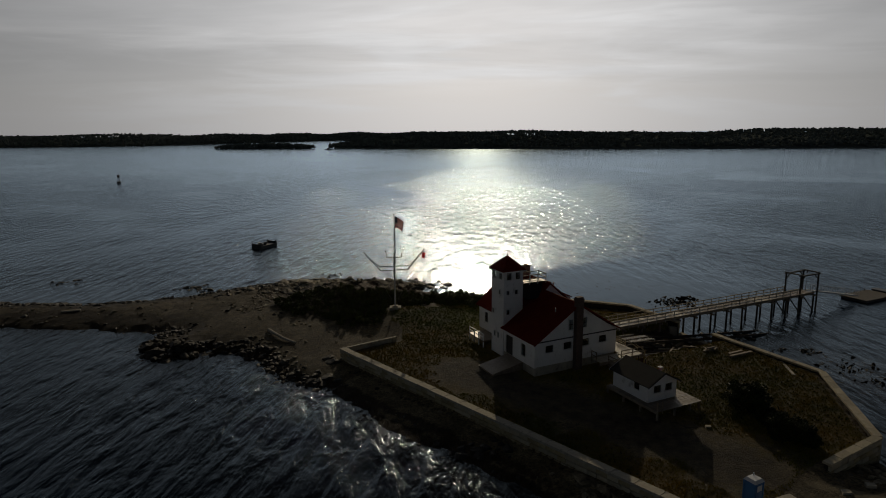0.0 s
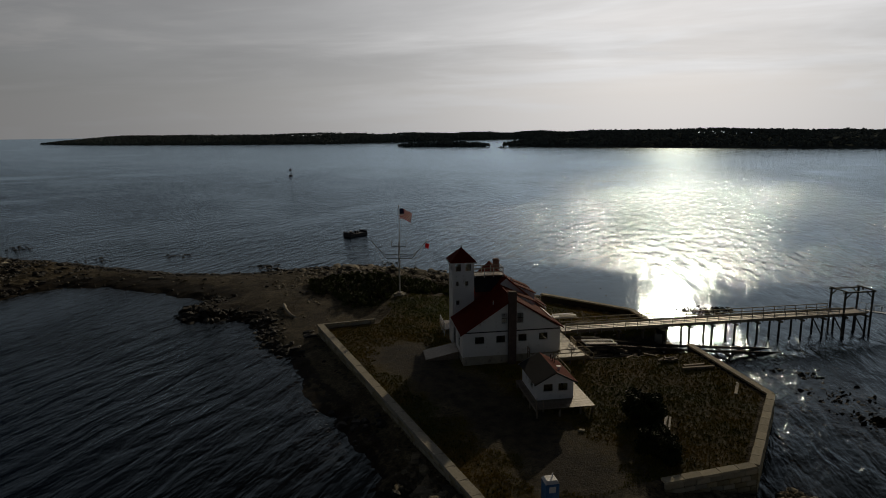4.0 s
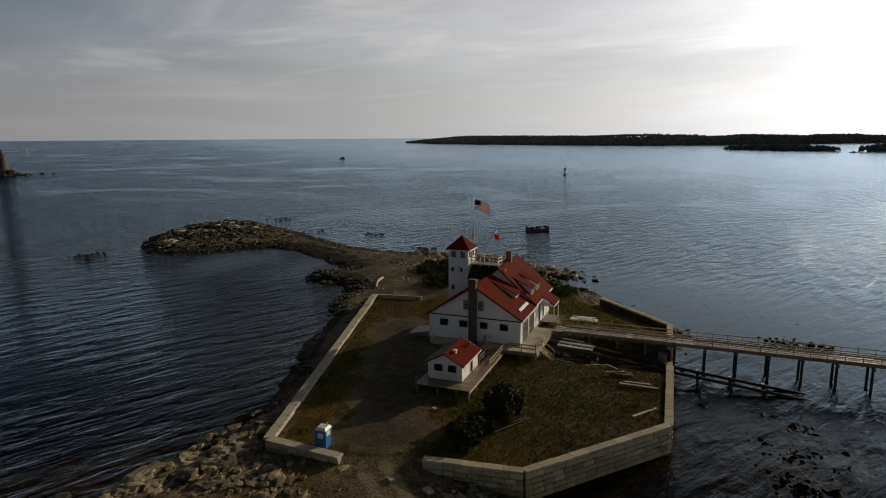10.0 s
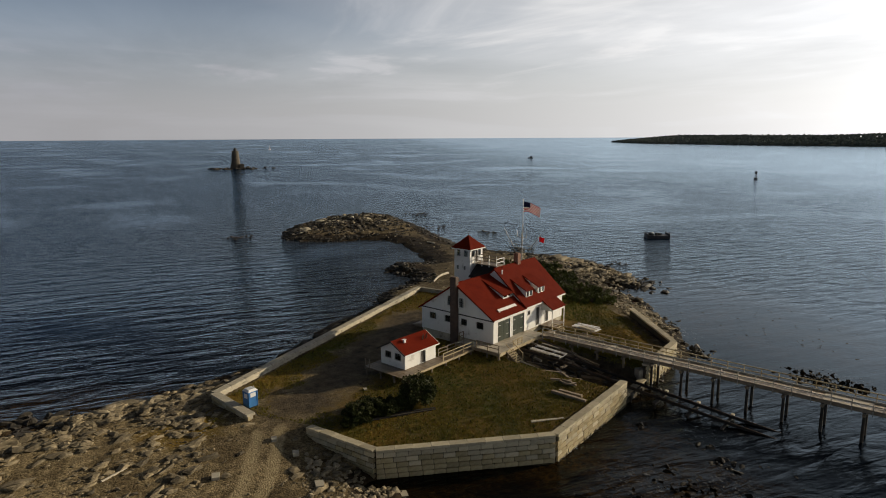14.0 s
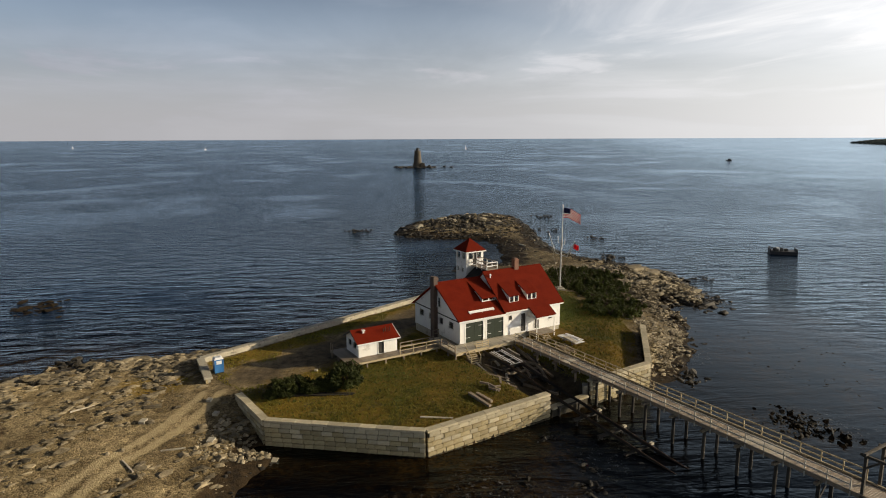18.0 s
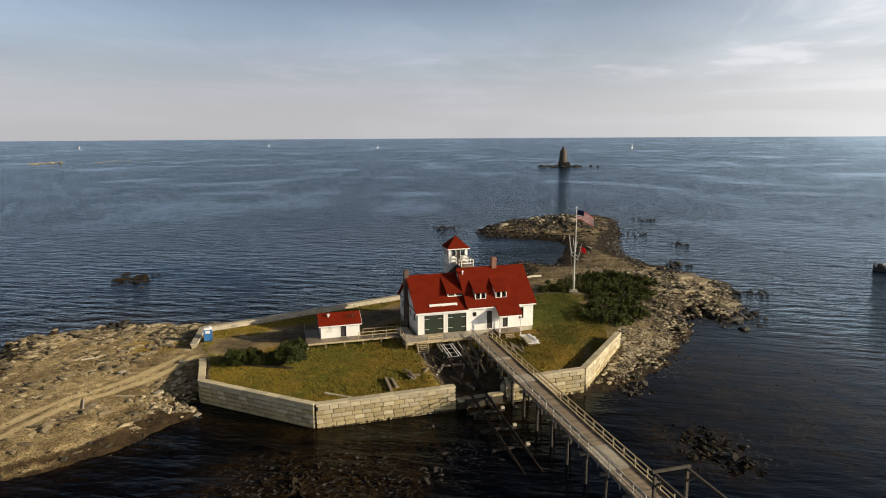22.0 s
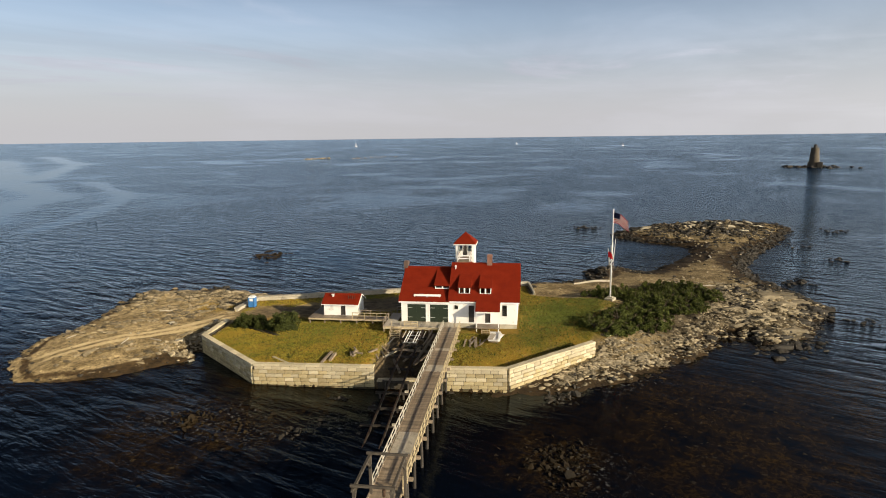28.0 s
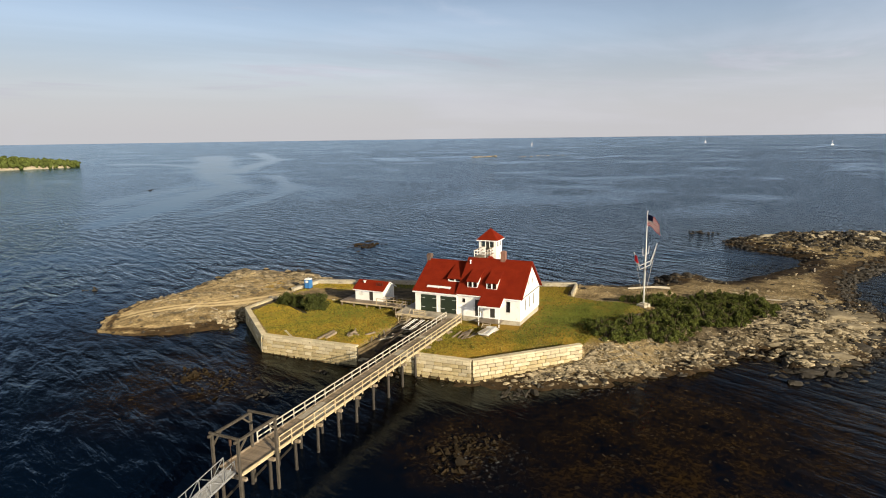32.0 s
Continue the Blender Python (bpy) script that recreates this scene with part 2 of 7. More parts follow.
pier_plank = material("pale_grey_pier_planks", (0.155, 0.12, 0.083), (0.32, 0.255, 0.185), 3.0, 0.48, 0.4, 30, spread=0.25)
timber = material("weathered_timber", (0.17, 0.13, 0.09), (0.33, 0.27, 0.20), 2.0, 0.85, 0.4, 25, spread=0.15)
deck_pale = material("pale_landing_planks", (0.33, 0.29, 0.23), (0.54, 0.49, 0.40), 3.0, 0.55, 0.4, 30, spread=0.15)
timber_grey = material("dark_grey_timber", (0.035, 0.03, 0.024), (0.09, 0.075, 0.058), 2.0, 0.85, 0.4, 25, spread=0.15)
timber_new = material("pale_treated_timber", (0.36, 0.29, 0.17), (0.52, 0.43, 0.28), 2.0, 0.8, 0.3, 25, spread=0.15)
timber_dark = material("tarred_wet_timber", (0.018, 0.015, 0.012), (0.05, 0.042, 0.034), 2.0, 0.7, 0.4, 20, spread=0.2)
drift = material("bleached_driftwood", (0.36, 0.32, 0.25), (0.56, 0.51, 0.42), 2.0, 0.85, 0.4, 20, spread=0.15)
steel = material("rusted_steel", (0.03, 0.018, 0.012), (0.09, 0.05, 0.03), 4.0, 0.6, 0.3, 30, metal=0.3)
aluminium = material("dull_aluminium", (0.50, 0.51, 0.52), (0.68, 0.69, 0.70), 3.0, 0.42, 0.1, 30, metal=0.7)
galvanised = material("galvanised_steel", (0.42, 0.43, 0.43), (0.60, 0.60, 0.59), 3.0, 0.5, 0.1, 30, metal=0.4)
plastic_blue = material("blue_plastic", (0.03, 0.13, 0.36), (0.05, 0.20, 0.46), 1.5, 0.45, 0.1, 25)
plastic_white = material("white_plastic", (0.66, 0.68, 0.70), (0.78, 0.79, 0.80), 1.5, 0.45, 0.1, 25)
rock_pale = material("pale_ledge_rock", (0.10, 0.080, 0.047), (0.46, 0.39, 0.265), 0.5, 0.9, 0.8, 5, spread=0.5, third=((0.085, 0.066, 0.034), 0.35, 0.6), depth=0.08, matte=0.25)
# lighter copy of the ledge rock: sunlight painted in for the backlit headland slabs
rock_lit = material("sunlit_ledge", (0.26, 0.225, 0.155), (0.52, 0.47, 0.36), 0.5, 0.9, 0.8, 5, spread=0.3, third=((0.12, 0.095, 0.05), 0.3, 0.6), depth=0.08, matte=0.25)
rock_brown = material("brown_beach_rock", (0.05, 0.038, 0.021), (0.36, 0.295, 0.185), 0.5, 0.9, 0.8, 5, spread=0.6, third=((0.05, 0.038, 0.02), 0.35, 0.6), depth=0.08, matte=0.25)
rock_dark = material("dark_weedy_rock", (0.009, 0.008, 0.006), (0.042, 0.034, 0.023), 0.9, 0.75, 0.8, 6, spread=0.3, depth=0.08, matte=0.1)
weed_mat = material("brown_rockweed", (0.007, 0.005, 0.002), (0.028, 0.018, 0.007), 1.2, 0.8, 0.9, 7, spread=0.4, depth=0.08, gloss=0.2, matte=1.0)
leaf_mat = material("rose_thicket_leaves", (0.032, 0.046, 0.009), (0.115, 0.13, 0.027), 0.8, 0.6, 0.1, 10, spread=0.4, matte=0.6, gloss=0.15)
bush_mat = material("dark_bush_leaves", (0.020, 0.029, 0.007), (0.072, 0.080, 0.020), 0.8, 0.6, 0.1, 10, spread=0.4, matte=0.6, gloss=0.15)
stem_mat = material("brown_stems", (0.06, 0.045, 0.03), (0.12, 0.09, 0.06), 3.0, 0.9, 0.3, 20)
grass_mat = material("rough_grass", (0.15, 0.165, 0.014), (0.42, 0.285, 0.034), 0.13, 0.85, 0.1, 6, spread=0.18, third=((0.10, 0.145, 0.018), 0.34, 0.09), matte=1.0)
grass_lush = material("green_grass", (0.085, 0.125, 0.014), (0.20, 0.215, 0.03), 0.2, 0.85, 0.1, 6, spread=0.2, third=((0.30, 0.22, 0.035), 0.2, 0.1), matte=1.0)
flag_red = material("red_bunting", (0.55, 0.03, 0.04), (0.68, 0.045, 0.055), 2.0, 0.7, 0.1, 30)
flag_white = material("white_bunting", (0.80, 0.79, 0.78), (0.90, 0.89, 0.88), 2.0, 0.7, 0.1, 30)
flag_blue = material("blue_bunting", (0.015, 0.02, 0.075), (0.025, 0.03, 0.11), 2.0, 0.7, 0.1, 30)
for cloth in (flag_red, flag_white, flag_blue):
    # thin cloth lets light through
    ct = cloth.node_tree
    principled, outlet = ct.nodes["Principled BSDF"], ct.nodes["Material Output"]
    thin, both = nd(ct, "ShaderNodeBsdfTranslucent"), nd(ct, "ShaderNodeMixShader")
    both.inputs[0].default_value = 0.68
    ct.links.new(principled.inputs["Base Color"].links[0].from_socket, thin.inputs["Color"])
    ct.links.new(principled.outputs[0], both.inputs[1])
    ct.links.new(thin.outputs[0], both.inputs[2])
    ct.links.new(both.outputs[0], outlet.inputs["Surface"])
hull_dark = material("dark_hull_paint", (0.012, 0.013, 0.015), (0.035, 0.036, 0.04), 1.0, 0.5, 0.2, 15)
# distance haze is put into this colour: paler and greyer than real woods
hazed_woods_mat = material("hazed_far_woods", (0.10, 0.115, 0.105), (0.17, 0.19, 0.17), 0.02, 1.0, 0.2, 0.3, spread=0.25, gloss=0.0)
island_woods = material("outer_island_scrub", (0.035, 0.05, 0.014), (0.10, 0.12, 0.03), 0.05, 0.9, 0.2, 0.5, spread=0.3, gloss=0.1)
far_shore = material("far_shore_rock", (0.22, 0.185, 0.13), (0.50, 0.44, 0.33), 0.05, 0.95, 0.3, 0.5)
light_stone = material("lighthouse_granite", (0.055, 0.047, 0.036), (0.12, 0.10, 0.075), 0.35, 0.9, 0.5, 2.0, stripes=("Z", 1.6, 0.8))


def make_glass():
    m = bpy.data.materials.new("window_glass")
    m.use_nodes = True
    b = m.node_tree.nodes["Principled BSDF"]
    b.inputs["Base Color"].default_value = (0.55, 0.6, 0.62, 1)
    b.inputs["Roughness"].default_value = 0.03
    b.inputs["Transmission Weight"].default_value = 1.0
    b.inputs["IOR"].default_value = 1.45
    return m


glass = make_glass()


def make_water():
    m = bpy.data.materials.new("sea_water")
    m.use_nodes = True
    t = m.node_tree
    b = t.nodes["Principled BSDF"]
    b.inputs["IOR"].default_value = 1.333
    b.inputs["Roughness"].default_value = 0.6
    b.inputs["Specular IOR Level"].default_value = 0.0
    tc = nd(t, "ShaderNodeTexCoord")
    # weed beds and shoals show brown through the shallow water
    near = nd(t, "ShaderNodeAttribute", attribute_name="shoal")
    n = nd(t, "ShaderNodeTexNoise", Scale=0.20, Detail=13.0, Roughness=0.84)
    t.links.new(tc.outputs["Object"], n.inputs["Vector"])
    mul = nd(t, "ShaderNodeMath", operation="MULTIPLY")
    t.links.new(near.outputs["Fac"], mul.inputs[0])
    ramp = nd(t, "ShaderNodeValToRGB")
    ramp.color_ramp.elements[0].position, ramp.color_ramp.elements[1].position = 0.40, 0.58
    t.links.new(n.outputs["Fac"], ramp.inputs[0])
    t.links.new(ramp.outputs["Color"], mul.inputs[1])
    tone = nd(t, "ShaderNodeMix", data_type="RGBA")
    # deep water throws back a little blue; over the dark weedy bottom nothing comes back
    deep = nd(t, "ShaderNodeMix", data_type="RGBA")
    deep.inputs[6].default_value, deep.inputs[7].default_value = (0.0006, 0.0080, 0.026, 1), (0.0012, 0.0009, 0.0007, 1)
    inshore = nd(t, "ShaderNodeAttribute", attribute_name="inshore")
    t.links.new(inshore.outputs["Fac"], deep.inputs["Factor"])
    t.links.new(deep.outputs[2], tone.inputs[6])
    # single fronds: dark gaps and paler tips
    fine = nd(t, "ShaderNodeTexNoise", Scale=1.7, Detail=7.0, Roughness=0.72, Distortion=0.6)
    t.links.new(tc.outputs["Object"], fine.inputs["Vector"])
    frond = nd(t, "ShaderNodeValToRGB")
    e = frond.color_ramp.elements
    e[0].position, e[1].position, e[0].color, e[1].color = 0.38, 0.66, (0.004, 0.0025, 0.0009, 1), (0.050, 0.029, 0.0075, 1)
    t.links.new(fine.outputs["Fac"], frond.inputs[0])
    t.links.new(frond.outputs["Color"], tone.inputs[7])
    t.links.new(mul.outputs[0], tone.inputs["Factor"])
    fm = nd(t, "ShaderNodeAttribute", attribute_name="foam")
    fn = nd(t, "ShaderNodeTexNoise", Scale=1.5, Detail=9.0, Roughness=0.78, Distortion=0.15)
    t.links.new(tc.outputs["Object"], fn.inputs["Vector"])
    fr = nd(t, "ShaderNodeMapRange")
    fr.inputs["From Min"].default_value, fr.inputs["From Max"].default_value = 0.56, 0.68
    t.links.new(fn.outputs["Fac"], fr.inputs["Value"])
    fx = nd(t, "ShaderNodeMath", operation="MULTIPLY")
    t.links.new(fr.outputs[0], fx.inputs[0])
    t.links.new(fm.outputs["Fac"], fx.inputs[1])
    white_water = nd(t, "ShaderNodeMix", data_type="RGBA")
    white_water.inputs[7].default_value = (0.55, 0.57, 0.58, 1)
    t.links.new(fx.outputs[0], white_water.inputs["Factor"])
    t.links.new(tone.outputs[2], white_water.inputs[6])
    t.links.new(white_water.outputs[2], b.inputs["Base Color"])
    # wind sea: long low swell, chop and ripples
    mp = nd(t, "ShaderNodeMapping")
    mp.inputs["Rotation"].default_value = (0, 0, radians(6))
    mp.inputs["Scale"].default_value = (1.25, 0.36, 1.0)
    t.links.new(tc.outputs["Object"], mp.inputs["Vector"])
    a = nd(t, "ShaderNodeTexNoise", Scale=0.36, Detail=3.0, Roughness=0.5, Distortion=0.4)
    c = nd(t, "ShaderNodeTexNoise", Scale=2.2, Detail=4.0, Roughness=0.6, Distortion=0.3)
    for k in (a, c):
        t.links.new(mp.outputs[0], k.inputs["Vector"])
    # slicks: broad lanes of calmer water
    s = nd(t, "ShaderNodeTexNoise", Scale=0.009, Detail=4.0, Roughness=0.55, Distortion=1.2)
    t.links.new(tc.outputs["Object"], s.inputs["Vector"])
    calm = nd(t, "ShaderNodeMapRange")
    calm.inputs["From Min"].default_value, calm.inputs["From Max"].default_value = 0.36, 0.50
    calm.inputs["To Min"].default_value, calm.inputs["To Max"].default_value = 0.3, 1.0
    t.links.new(s.outputs["Fac"], calm.inputs["Value"])
    lane = nd(t, "ShaderNodeAttribute", attribute_name="slick")
    still = nd(t, "ShaderNodeMath", operation="MULTIPLY_ADD", use_clamp=True)
    still.inputs[1].default_value = -0.85
    t.links.new(lane.outputs["Fac"], still.inputs[0])
    t.links.new(calm.outputs[0], still.inputs[2])
    calm = still
    lee = nd(t, "ShaderNodeAttribute", attribute_name="lee")
    quiet = nd(t, "ShaderNodeMath", operation="MULTIPLY")
    t.links.new(calm.outputs[0], quiet.inputs[0])
    t.links.new(lee.outputs["Fac"], quiet.inputs[1])
    b1 = nd(t, "ShaderNodeBump", Distance=1.08)
    b2 = nd(t, "ShaderNodeBump", Distance=0.16)
    t.links.new(quiet.outputs[0], b1.inputs["Strength"])
    part_calm = nd(t, "ShaderNodeMath", operation="MULTIPLY_ADD")
    part_calm.inputs[1].default_value, part_calm.inputs[2].default_value = 0.8, 0.1
    t.links.new(quiet.outputs[0], part_calm.inputs[0])
    t.links.new(part_calm.outputs[0], b2.inputs["Strength"])
    t.links.new(a.outputs["Fac"], b1.inputs["Height"])
    t.links.new(c.outputs["Fac"], b2.inputs["Height"])
    t.links.new(b1.outputs[0], b2.inputs["Normal"])
    t.links.new(b2.outputs[0], b.inputs["Normal"])
    # the surface mirrors the sky more at low angles; bluer reflections are put into the mirror's colour
    mirror = nd(t, "ShaderNodeBsdfGlossy", Roughness=0.11, Color=(0.68, 0.84, 0.98, 1))
    # far out the unseen small waves blur the mirror
    out_at = nd(t, "ShaderNodeAttribute", attribute_name="offing")
    dull = nd(t, "ShaderNodeMapRange")
    dull.inputs["To Min"].default_value, dull.inputs["To Max"].default_value = 0.08, 0.115
    t.links.new(out_at.outputs["Fac"], dull.inputs["Value"])
    sleek = nd(t, "ShaderNodeMath", operation="MULTIPLY_ADD")
    sleek.inputs[1].default_value = -0.08
    t.links.new(lane.outputs["Fac"], sleek.inputs[0])
    t.links.new(dull.outputs[0], sleek.inputs[2])
    t.links.new(sleek.outputs[0], mirror.inputs["Roughness"])
    gloss = nd(t, "ShaderNodeFresnel", IOR=1.185)
    lid = nd(t, "ShaderNodeMixShader")
    t.links.new(b2.outputs[0], mirror.inputs["Normal"])
    t.links.new(b2.outputs[0], gloss.inputs["Normal"])
    t.links.new(gloss.outputs[0], lid.inputs[0])
    t.links.new(b.outputs[0], lid.inputs[1])
    t.links.new(mirror.outputs[0], lid.inputs[2])
    t.links.new(lid.outputs[0], t.nodes["Material Output"].inputs["Surface"])
    return m


water = make_water()


def make_ground():
    """The island's ground: shingle and sand, grass, bare rock and the dark weedy tide belt, by the mesh's own zones."""
    m = bpy.data.materials.new("island_ground")
    m.use_nodes = True
    t = m.node_tree
    b = t.nodes["Principled BSDF"]
    b.inputs["Roughness"].default_value = 0.92
    b.inputs["Diffuse Roughness"].default_value = 1.0
    b.inputs["Specular IOR Level"].default_value = 0.2
    tc = nd(t, "ShaderNodeTexCoord")

    def noisy(scale, low, high, p0=0.35, p1=0.68, detail=8.0):
        n = nd(t, "ShaderNodeTexNoise", Scale=scale, Detail=detail, Roughness=0.68)
        t.links.new(tc.outputs["Object"], n.inputs["Vector"])
        r = nd(t, "ShaderNodeValToRGB")
        e = r.color_ramp.elements
        e[0].position, e[1].position, e[0].color, e[1].color = p0, p1, (*low, 1), (*high, 1)
        t.links.new(n.outputs["Fac"], r.inputs[0])
        return r.outputs["Color"]

    def blend(f, x, y):
        k = nd(t, "ShaderNodeMix", data_type="RGBA")
        t.links.new(f, k.inputs["Factor"])
        t.links.new(x, k.inputs[6])
        t.links.new(y, k.inputs[7])
        return k.outputs[2]

    def zone(name, scale):
        at = nd(t, "ShaderNodeAttribute", attribute_name=name)
        n = nd(t, "ShaderNodeTexNoise", Scale=scale, Detail=7.0, Roughness=0.7)
        t.links.new(tc.outputs["Object"], n.inputs["Vector"])
        s = nd(t, "ShaderNodeMath", operation="ADD")
        t.links.new(at.outputs["Fac"], s.inputs[0])
        t.links.new(n.outputs["Fac"], s.inputs[1])
        r = nd(t, "ShaderNodeMapRange")
        r.inputs["From Min"].default_value, r.inputs["From Max"].default_value = 0.88, 1.12
        t.links.new(s.outputs[0], r.inputs["Value"])
        return r.outputs[0]

    shingle = noisy(0.9, (0.165, 0.125, 0.065), (0.43, 0.335, 0.185))
    shingle = blend(noisy(0.22, (0, 0, 0), (0.85, 0.85, 0.85), 0.44, 0.60), shingle, noisy(2.5, (0.05, 0.036, 0.018), (0.20, 0.145, 0.068)))
    rock = noisy(0.7, (0.034, 0.027, 0.016), (0.20, 0.16, 0.10))
    turf = noisy(0.13, (0.075, 0.088, 0.010), (0.25, 0.15, 0.02), 0.35, 0.55)
    turf = blend(noisy(1.6, (0, 0, 0), (0.55, 0.55, 0.55)), turf, noisy(3.0, (0.04, 0.045, 0.007), (0.15, 0.12, 0.02)))
    turf = blend(zone("lush", 0.25), turf, noisy(0.5, (0.05, 0.072, 0.008), (0.13, 0.135, 0.016)))
    earth = noisy(0.8, (0.055, 0.042, 0.026), (0.19, 0.145, 0.085))
    weed = noisy(0.8, (0.014, 0.010, 0.006), (0.07, 0.045, 0.02))
    def cobbled(colour, scale, low, high):
        """Single stones told apart by tone."""
        vo = nd(t, "ShaderNodeTexVoronoi", Scale=scale, Randomness=1.0)
        t.links.new(tc.outputs["Object"], vo.inputs["Vector"])
        one = nd(t, "ShaderNodeSeparateColor")
        t.links.new(vo.outputs["Color"], one.inputs[0])
        tone = nd(t, "ShaderNodeMapRange")
        tone.inputs["To Min"].default_value, tone.inputs["To Max"].default_value = low, high
        t.links.new(one.outputs[0], tone.inputs["Value"])
        hs = nd(t, "ShaderNodeHueSaturation")
        t.links.new(tone.outputs[0], hs.inputs["Value"])
        t.links.new(colour, hs.inputs["Color"])
        return hs.outputs["Color"], vo.outputs["Distance"]

    shingle, pebbles = cobbled(shingle, 6.5, 0.5, 1.35)
    rock, lumps = cobbled(rock, 1.6, 0.45, 1.4)
    colour = blend(zone("rock", 0.35), shingle, rock)
    colour = blend(zone("track", 0.6), colour, noisy(1.4, (0.33, 0.26, 0.145), (0.47, 0.38, 0.22)))
    colour = blend(zone("grass", 0.30), colour, turf)
    colour = blend(zone("earth", 0.45), colour, earth)
    colour = blend(zone("wrack", 1.9), colour, noisy(2.0, (0.02, 0.012, 0.006), (0.09, 0.06, 0.028)))
    colour = blend(zone("tide", 0.5), colour, weed)
    t.links.new(colour, b.inputs["Base Color"])
    n = nd(t, "ShaderNodeTexNoise", Scale=2.2, Detail=9.0, Roughness=0.75)
    t.links.new(tc.outputs["Object"], n.inputs["Vector"])
    bare = nd(t, "ShaderNodeAttribute", attribute_name="grass")
    inv = nd(t, "ShaderNodeMath", operation="SUBTRACT")
    inv.inputs[0].default_value = 1.0
    t.links.new(bare.outputs["Fac"], inv.inputs[1])
    peb = nd(t, "ShaderNodeMath", operation="MULTIPLY")
    t.links.new(pebbles, peb.inputs[0])
    t.links.new(inv.outputs[0], peb.inputs[1])
    rel = nd(t, "ShaderNodeMath", operation="MULTIPLY_ADD")
    rel.inputs[1].default_value = -0.35
    t.links.new(peb.outputs[0], rel.inputs[0])
    t.links.new(n.outputs["Fac"], rel.inputs[2])
    bp = nd(t, "ShaderNodeBump", Strength=0.8, Distance=0.24)
    t.links.new(rel.outputs[0], bp.inputs["Height"])
    t.links.new(bp.outputs[0], b.inputs["Normal"])
    return m


ground_mat = make_ground()

# ---------------------------------------------------------------- shape helpers
class G:
    """Collects solid shapes into one mesh."""

    def __init__(self):
        self.v, self.f = [], []

    def add(self, verts, faces):
        n = len(self.v)
        self.v += [tuple(p) for p in verts]
        self.f += [tuple(n + i for i in f) for f in faces]
        return self

    def box(self, a, b):
        x0, x1 = sorted((a[0], b[0]))
        y0, y1 = sorted((a[1], b[1]))
        z0, z1 = sorted((a[2], b[2]))
        return self.add([(x0, y0, z0), (x1, y0, z0), (x1, y1, z0), (x0, y1, z0), (x0, y0, z1), (x1, y0, z1), (x1, y1, z1), (x0, y1, z1)],
                        [(3, 2, 1, 0), (4, 5, 6, 7), (0, 1, 5, 4), (1, 2, 6, 5), (2, 3, 7, 6), (3, 0, 4, 7)])

    def beam(self, p, q, w=0.1, h=None):
        """A squared timber from p to q, w wide and h deep."""
        p, q, h = Vector(p), Vector(q), h or w
        d = (q - p).normalized()
        s = d.cross(Vector((0, 0, 1)))
        s = s.normalized() if s.length > 1e-4 else Vector((1, 0, 0))
        n = s.cross(d)
        c = [s * (w / 2) * i + n * (h / 2) * j for i, j in ((-1, -1), (1, -1), (1, 1), (-1, 1))]
        return self.add([p + k for k in c] + [q + k for k in c], [(0, 1, 2, 3), (7, 6, 5, 4), (0, 4, 5, 1), (1, 5, 6, 2), (2, 6, 7, 3), (3, 7, 4, 0)])

    def rod(self, p, q, r0, r1=None, n=8):
        p, q, r1 = Vector(p), Vector(q), r0 if r1 is None else r1
        d = (q - p).normalized()
        s = d.cross(Vector((0, 0, 1)))
        s = s.normalized() if s.length > 1e-4 else Vector((1, 0, 0))
        k = s.cross(d)
        ring = [s * math.cos(2 * math.pi * i / n) + k * math.sin(2 * math.pi * i / n) for i in range(n)]
        return self.add([p + c * r0 for c in ring] + [q + c * r1 for c in ring],
                        [tuple(range(n)), tuple(range(2 * n - 1, n - 1, -1))] + [((i + 1) % n, i, n + i, n + (i + 1) % n) for i in range(n)])

    def slab(self, pts, t):
        """A flat board with the outline pts, t thick, downwards along its normal."""
        pts = [Vector(p) for p in pts]
        nrm = (pts[1] - pts[0]).cross(pts[2] - pts[0]).normalized()
        if nrm.z < 0:
            pts.reverse()
            nrm = -nrm
        n = len(pts)
        return self.add(pts + [p - nrm * t for p in pts], [tuple(range(n)), tuple(range(2 * n - 1, n - 1, -1))] + [((i + 1) % n, i, n + i, n + (i + 1) % n) for i in range(n)])

    def prism(self, pts, shift):
        """A solid between the outline pts and the same outline moved by shift."""
        pts, s = [Vector(p) for p in pts], Vector(shift)
        n = len(pts)
        return self.add(pts + [p + s for p in pts], [tuple(range(n - 1, -1, -1)), tuple(range(n, 2 * n))] + [(i, (i + 1) % n, n + (i + 1) % n, n + i) for i in range(n)])

    def mesh(self, name, off=(0, 0, 0), smooth=False):
        me = bpy.data.meshes.new(name)
        me.from_pydata([(x - off[0], y - off[1], z - off[2]) for x, y, z in self.v], [], self.f)
        bm = bmesh.new()
        bm.from_mesh(me)
        bmesh.ops.recalc_face_normals(bm, faces=bm.faces)
        bm.to_mesh(me)
        bm.free()
        if smooth:
            me.shade_smooth()
        return me


# the station's own ground plan: x along its front, y inland, z from the sea
SITE = pose(23.95, 79.05, 0, 0, 0, 116.4)
ORIGIN = {}


def thing(name, at, label, category, group="", world=False, turn=0.0, kind=""):
    """A top-level thing: an empty at its base. Its parts are drawn in the plan's numbers (or the world's)."""
    ob = new(name)
    ob.empty_display_size = 0.3
    ob.matrix_world = (pose(*at) if world else SITE @ pose(*at)) @ pose(0, 0, 0, 0, 0, turn)
    ORIGIN[ob] = Vector(at)
    return tagged(ob, label, category, group, kind)


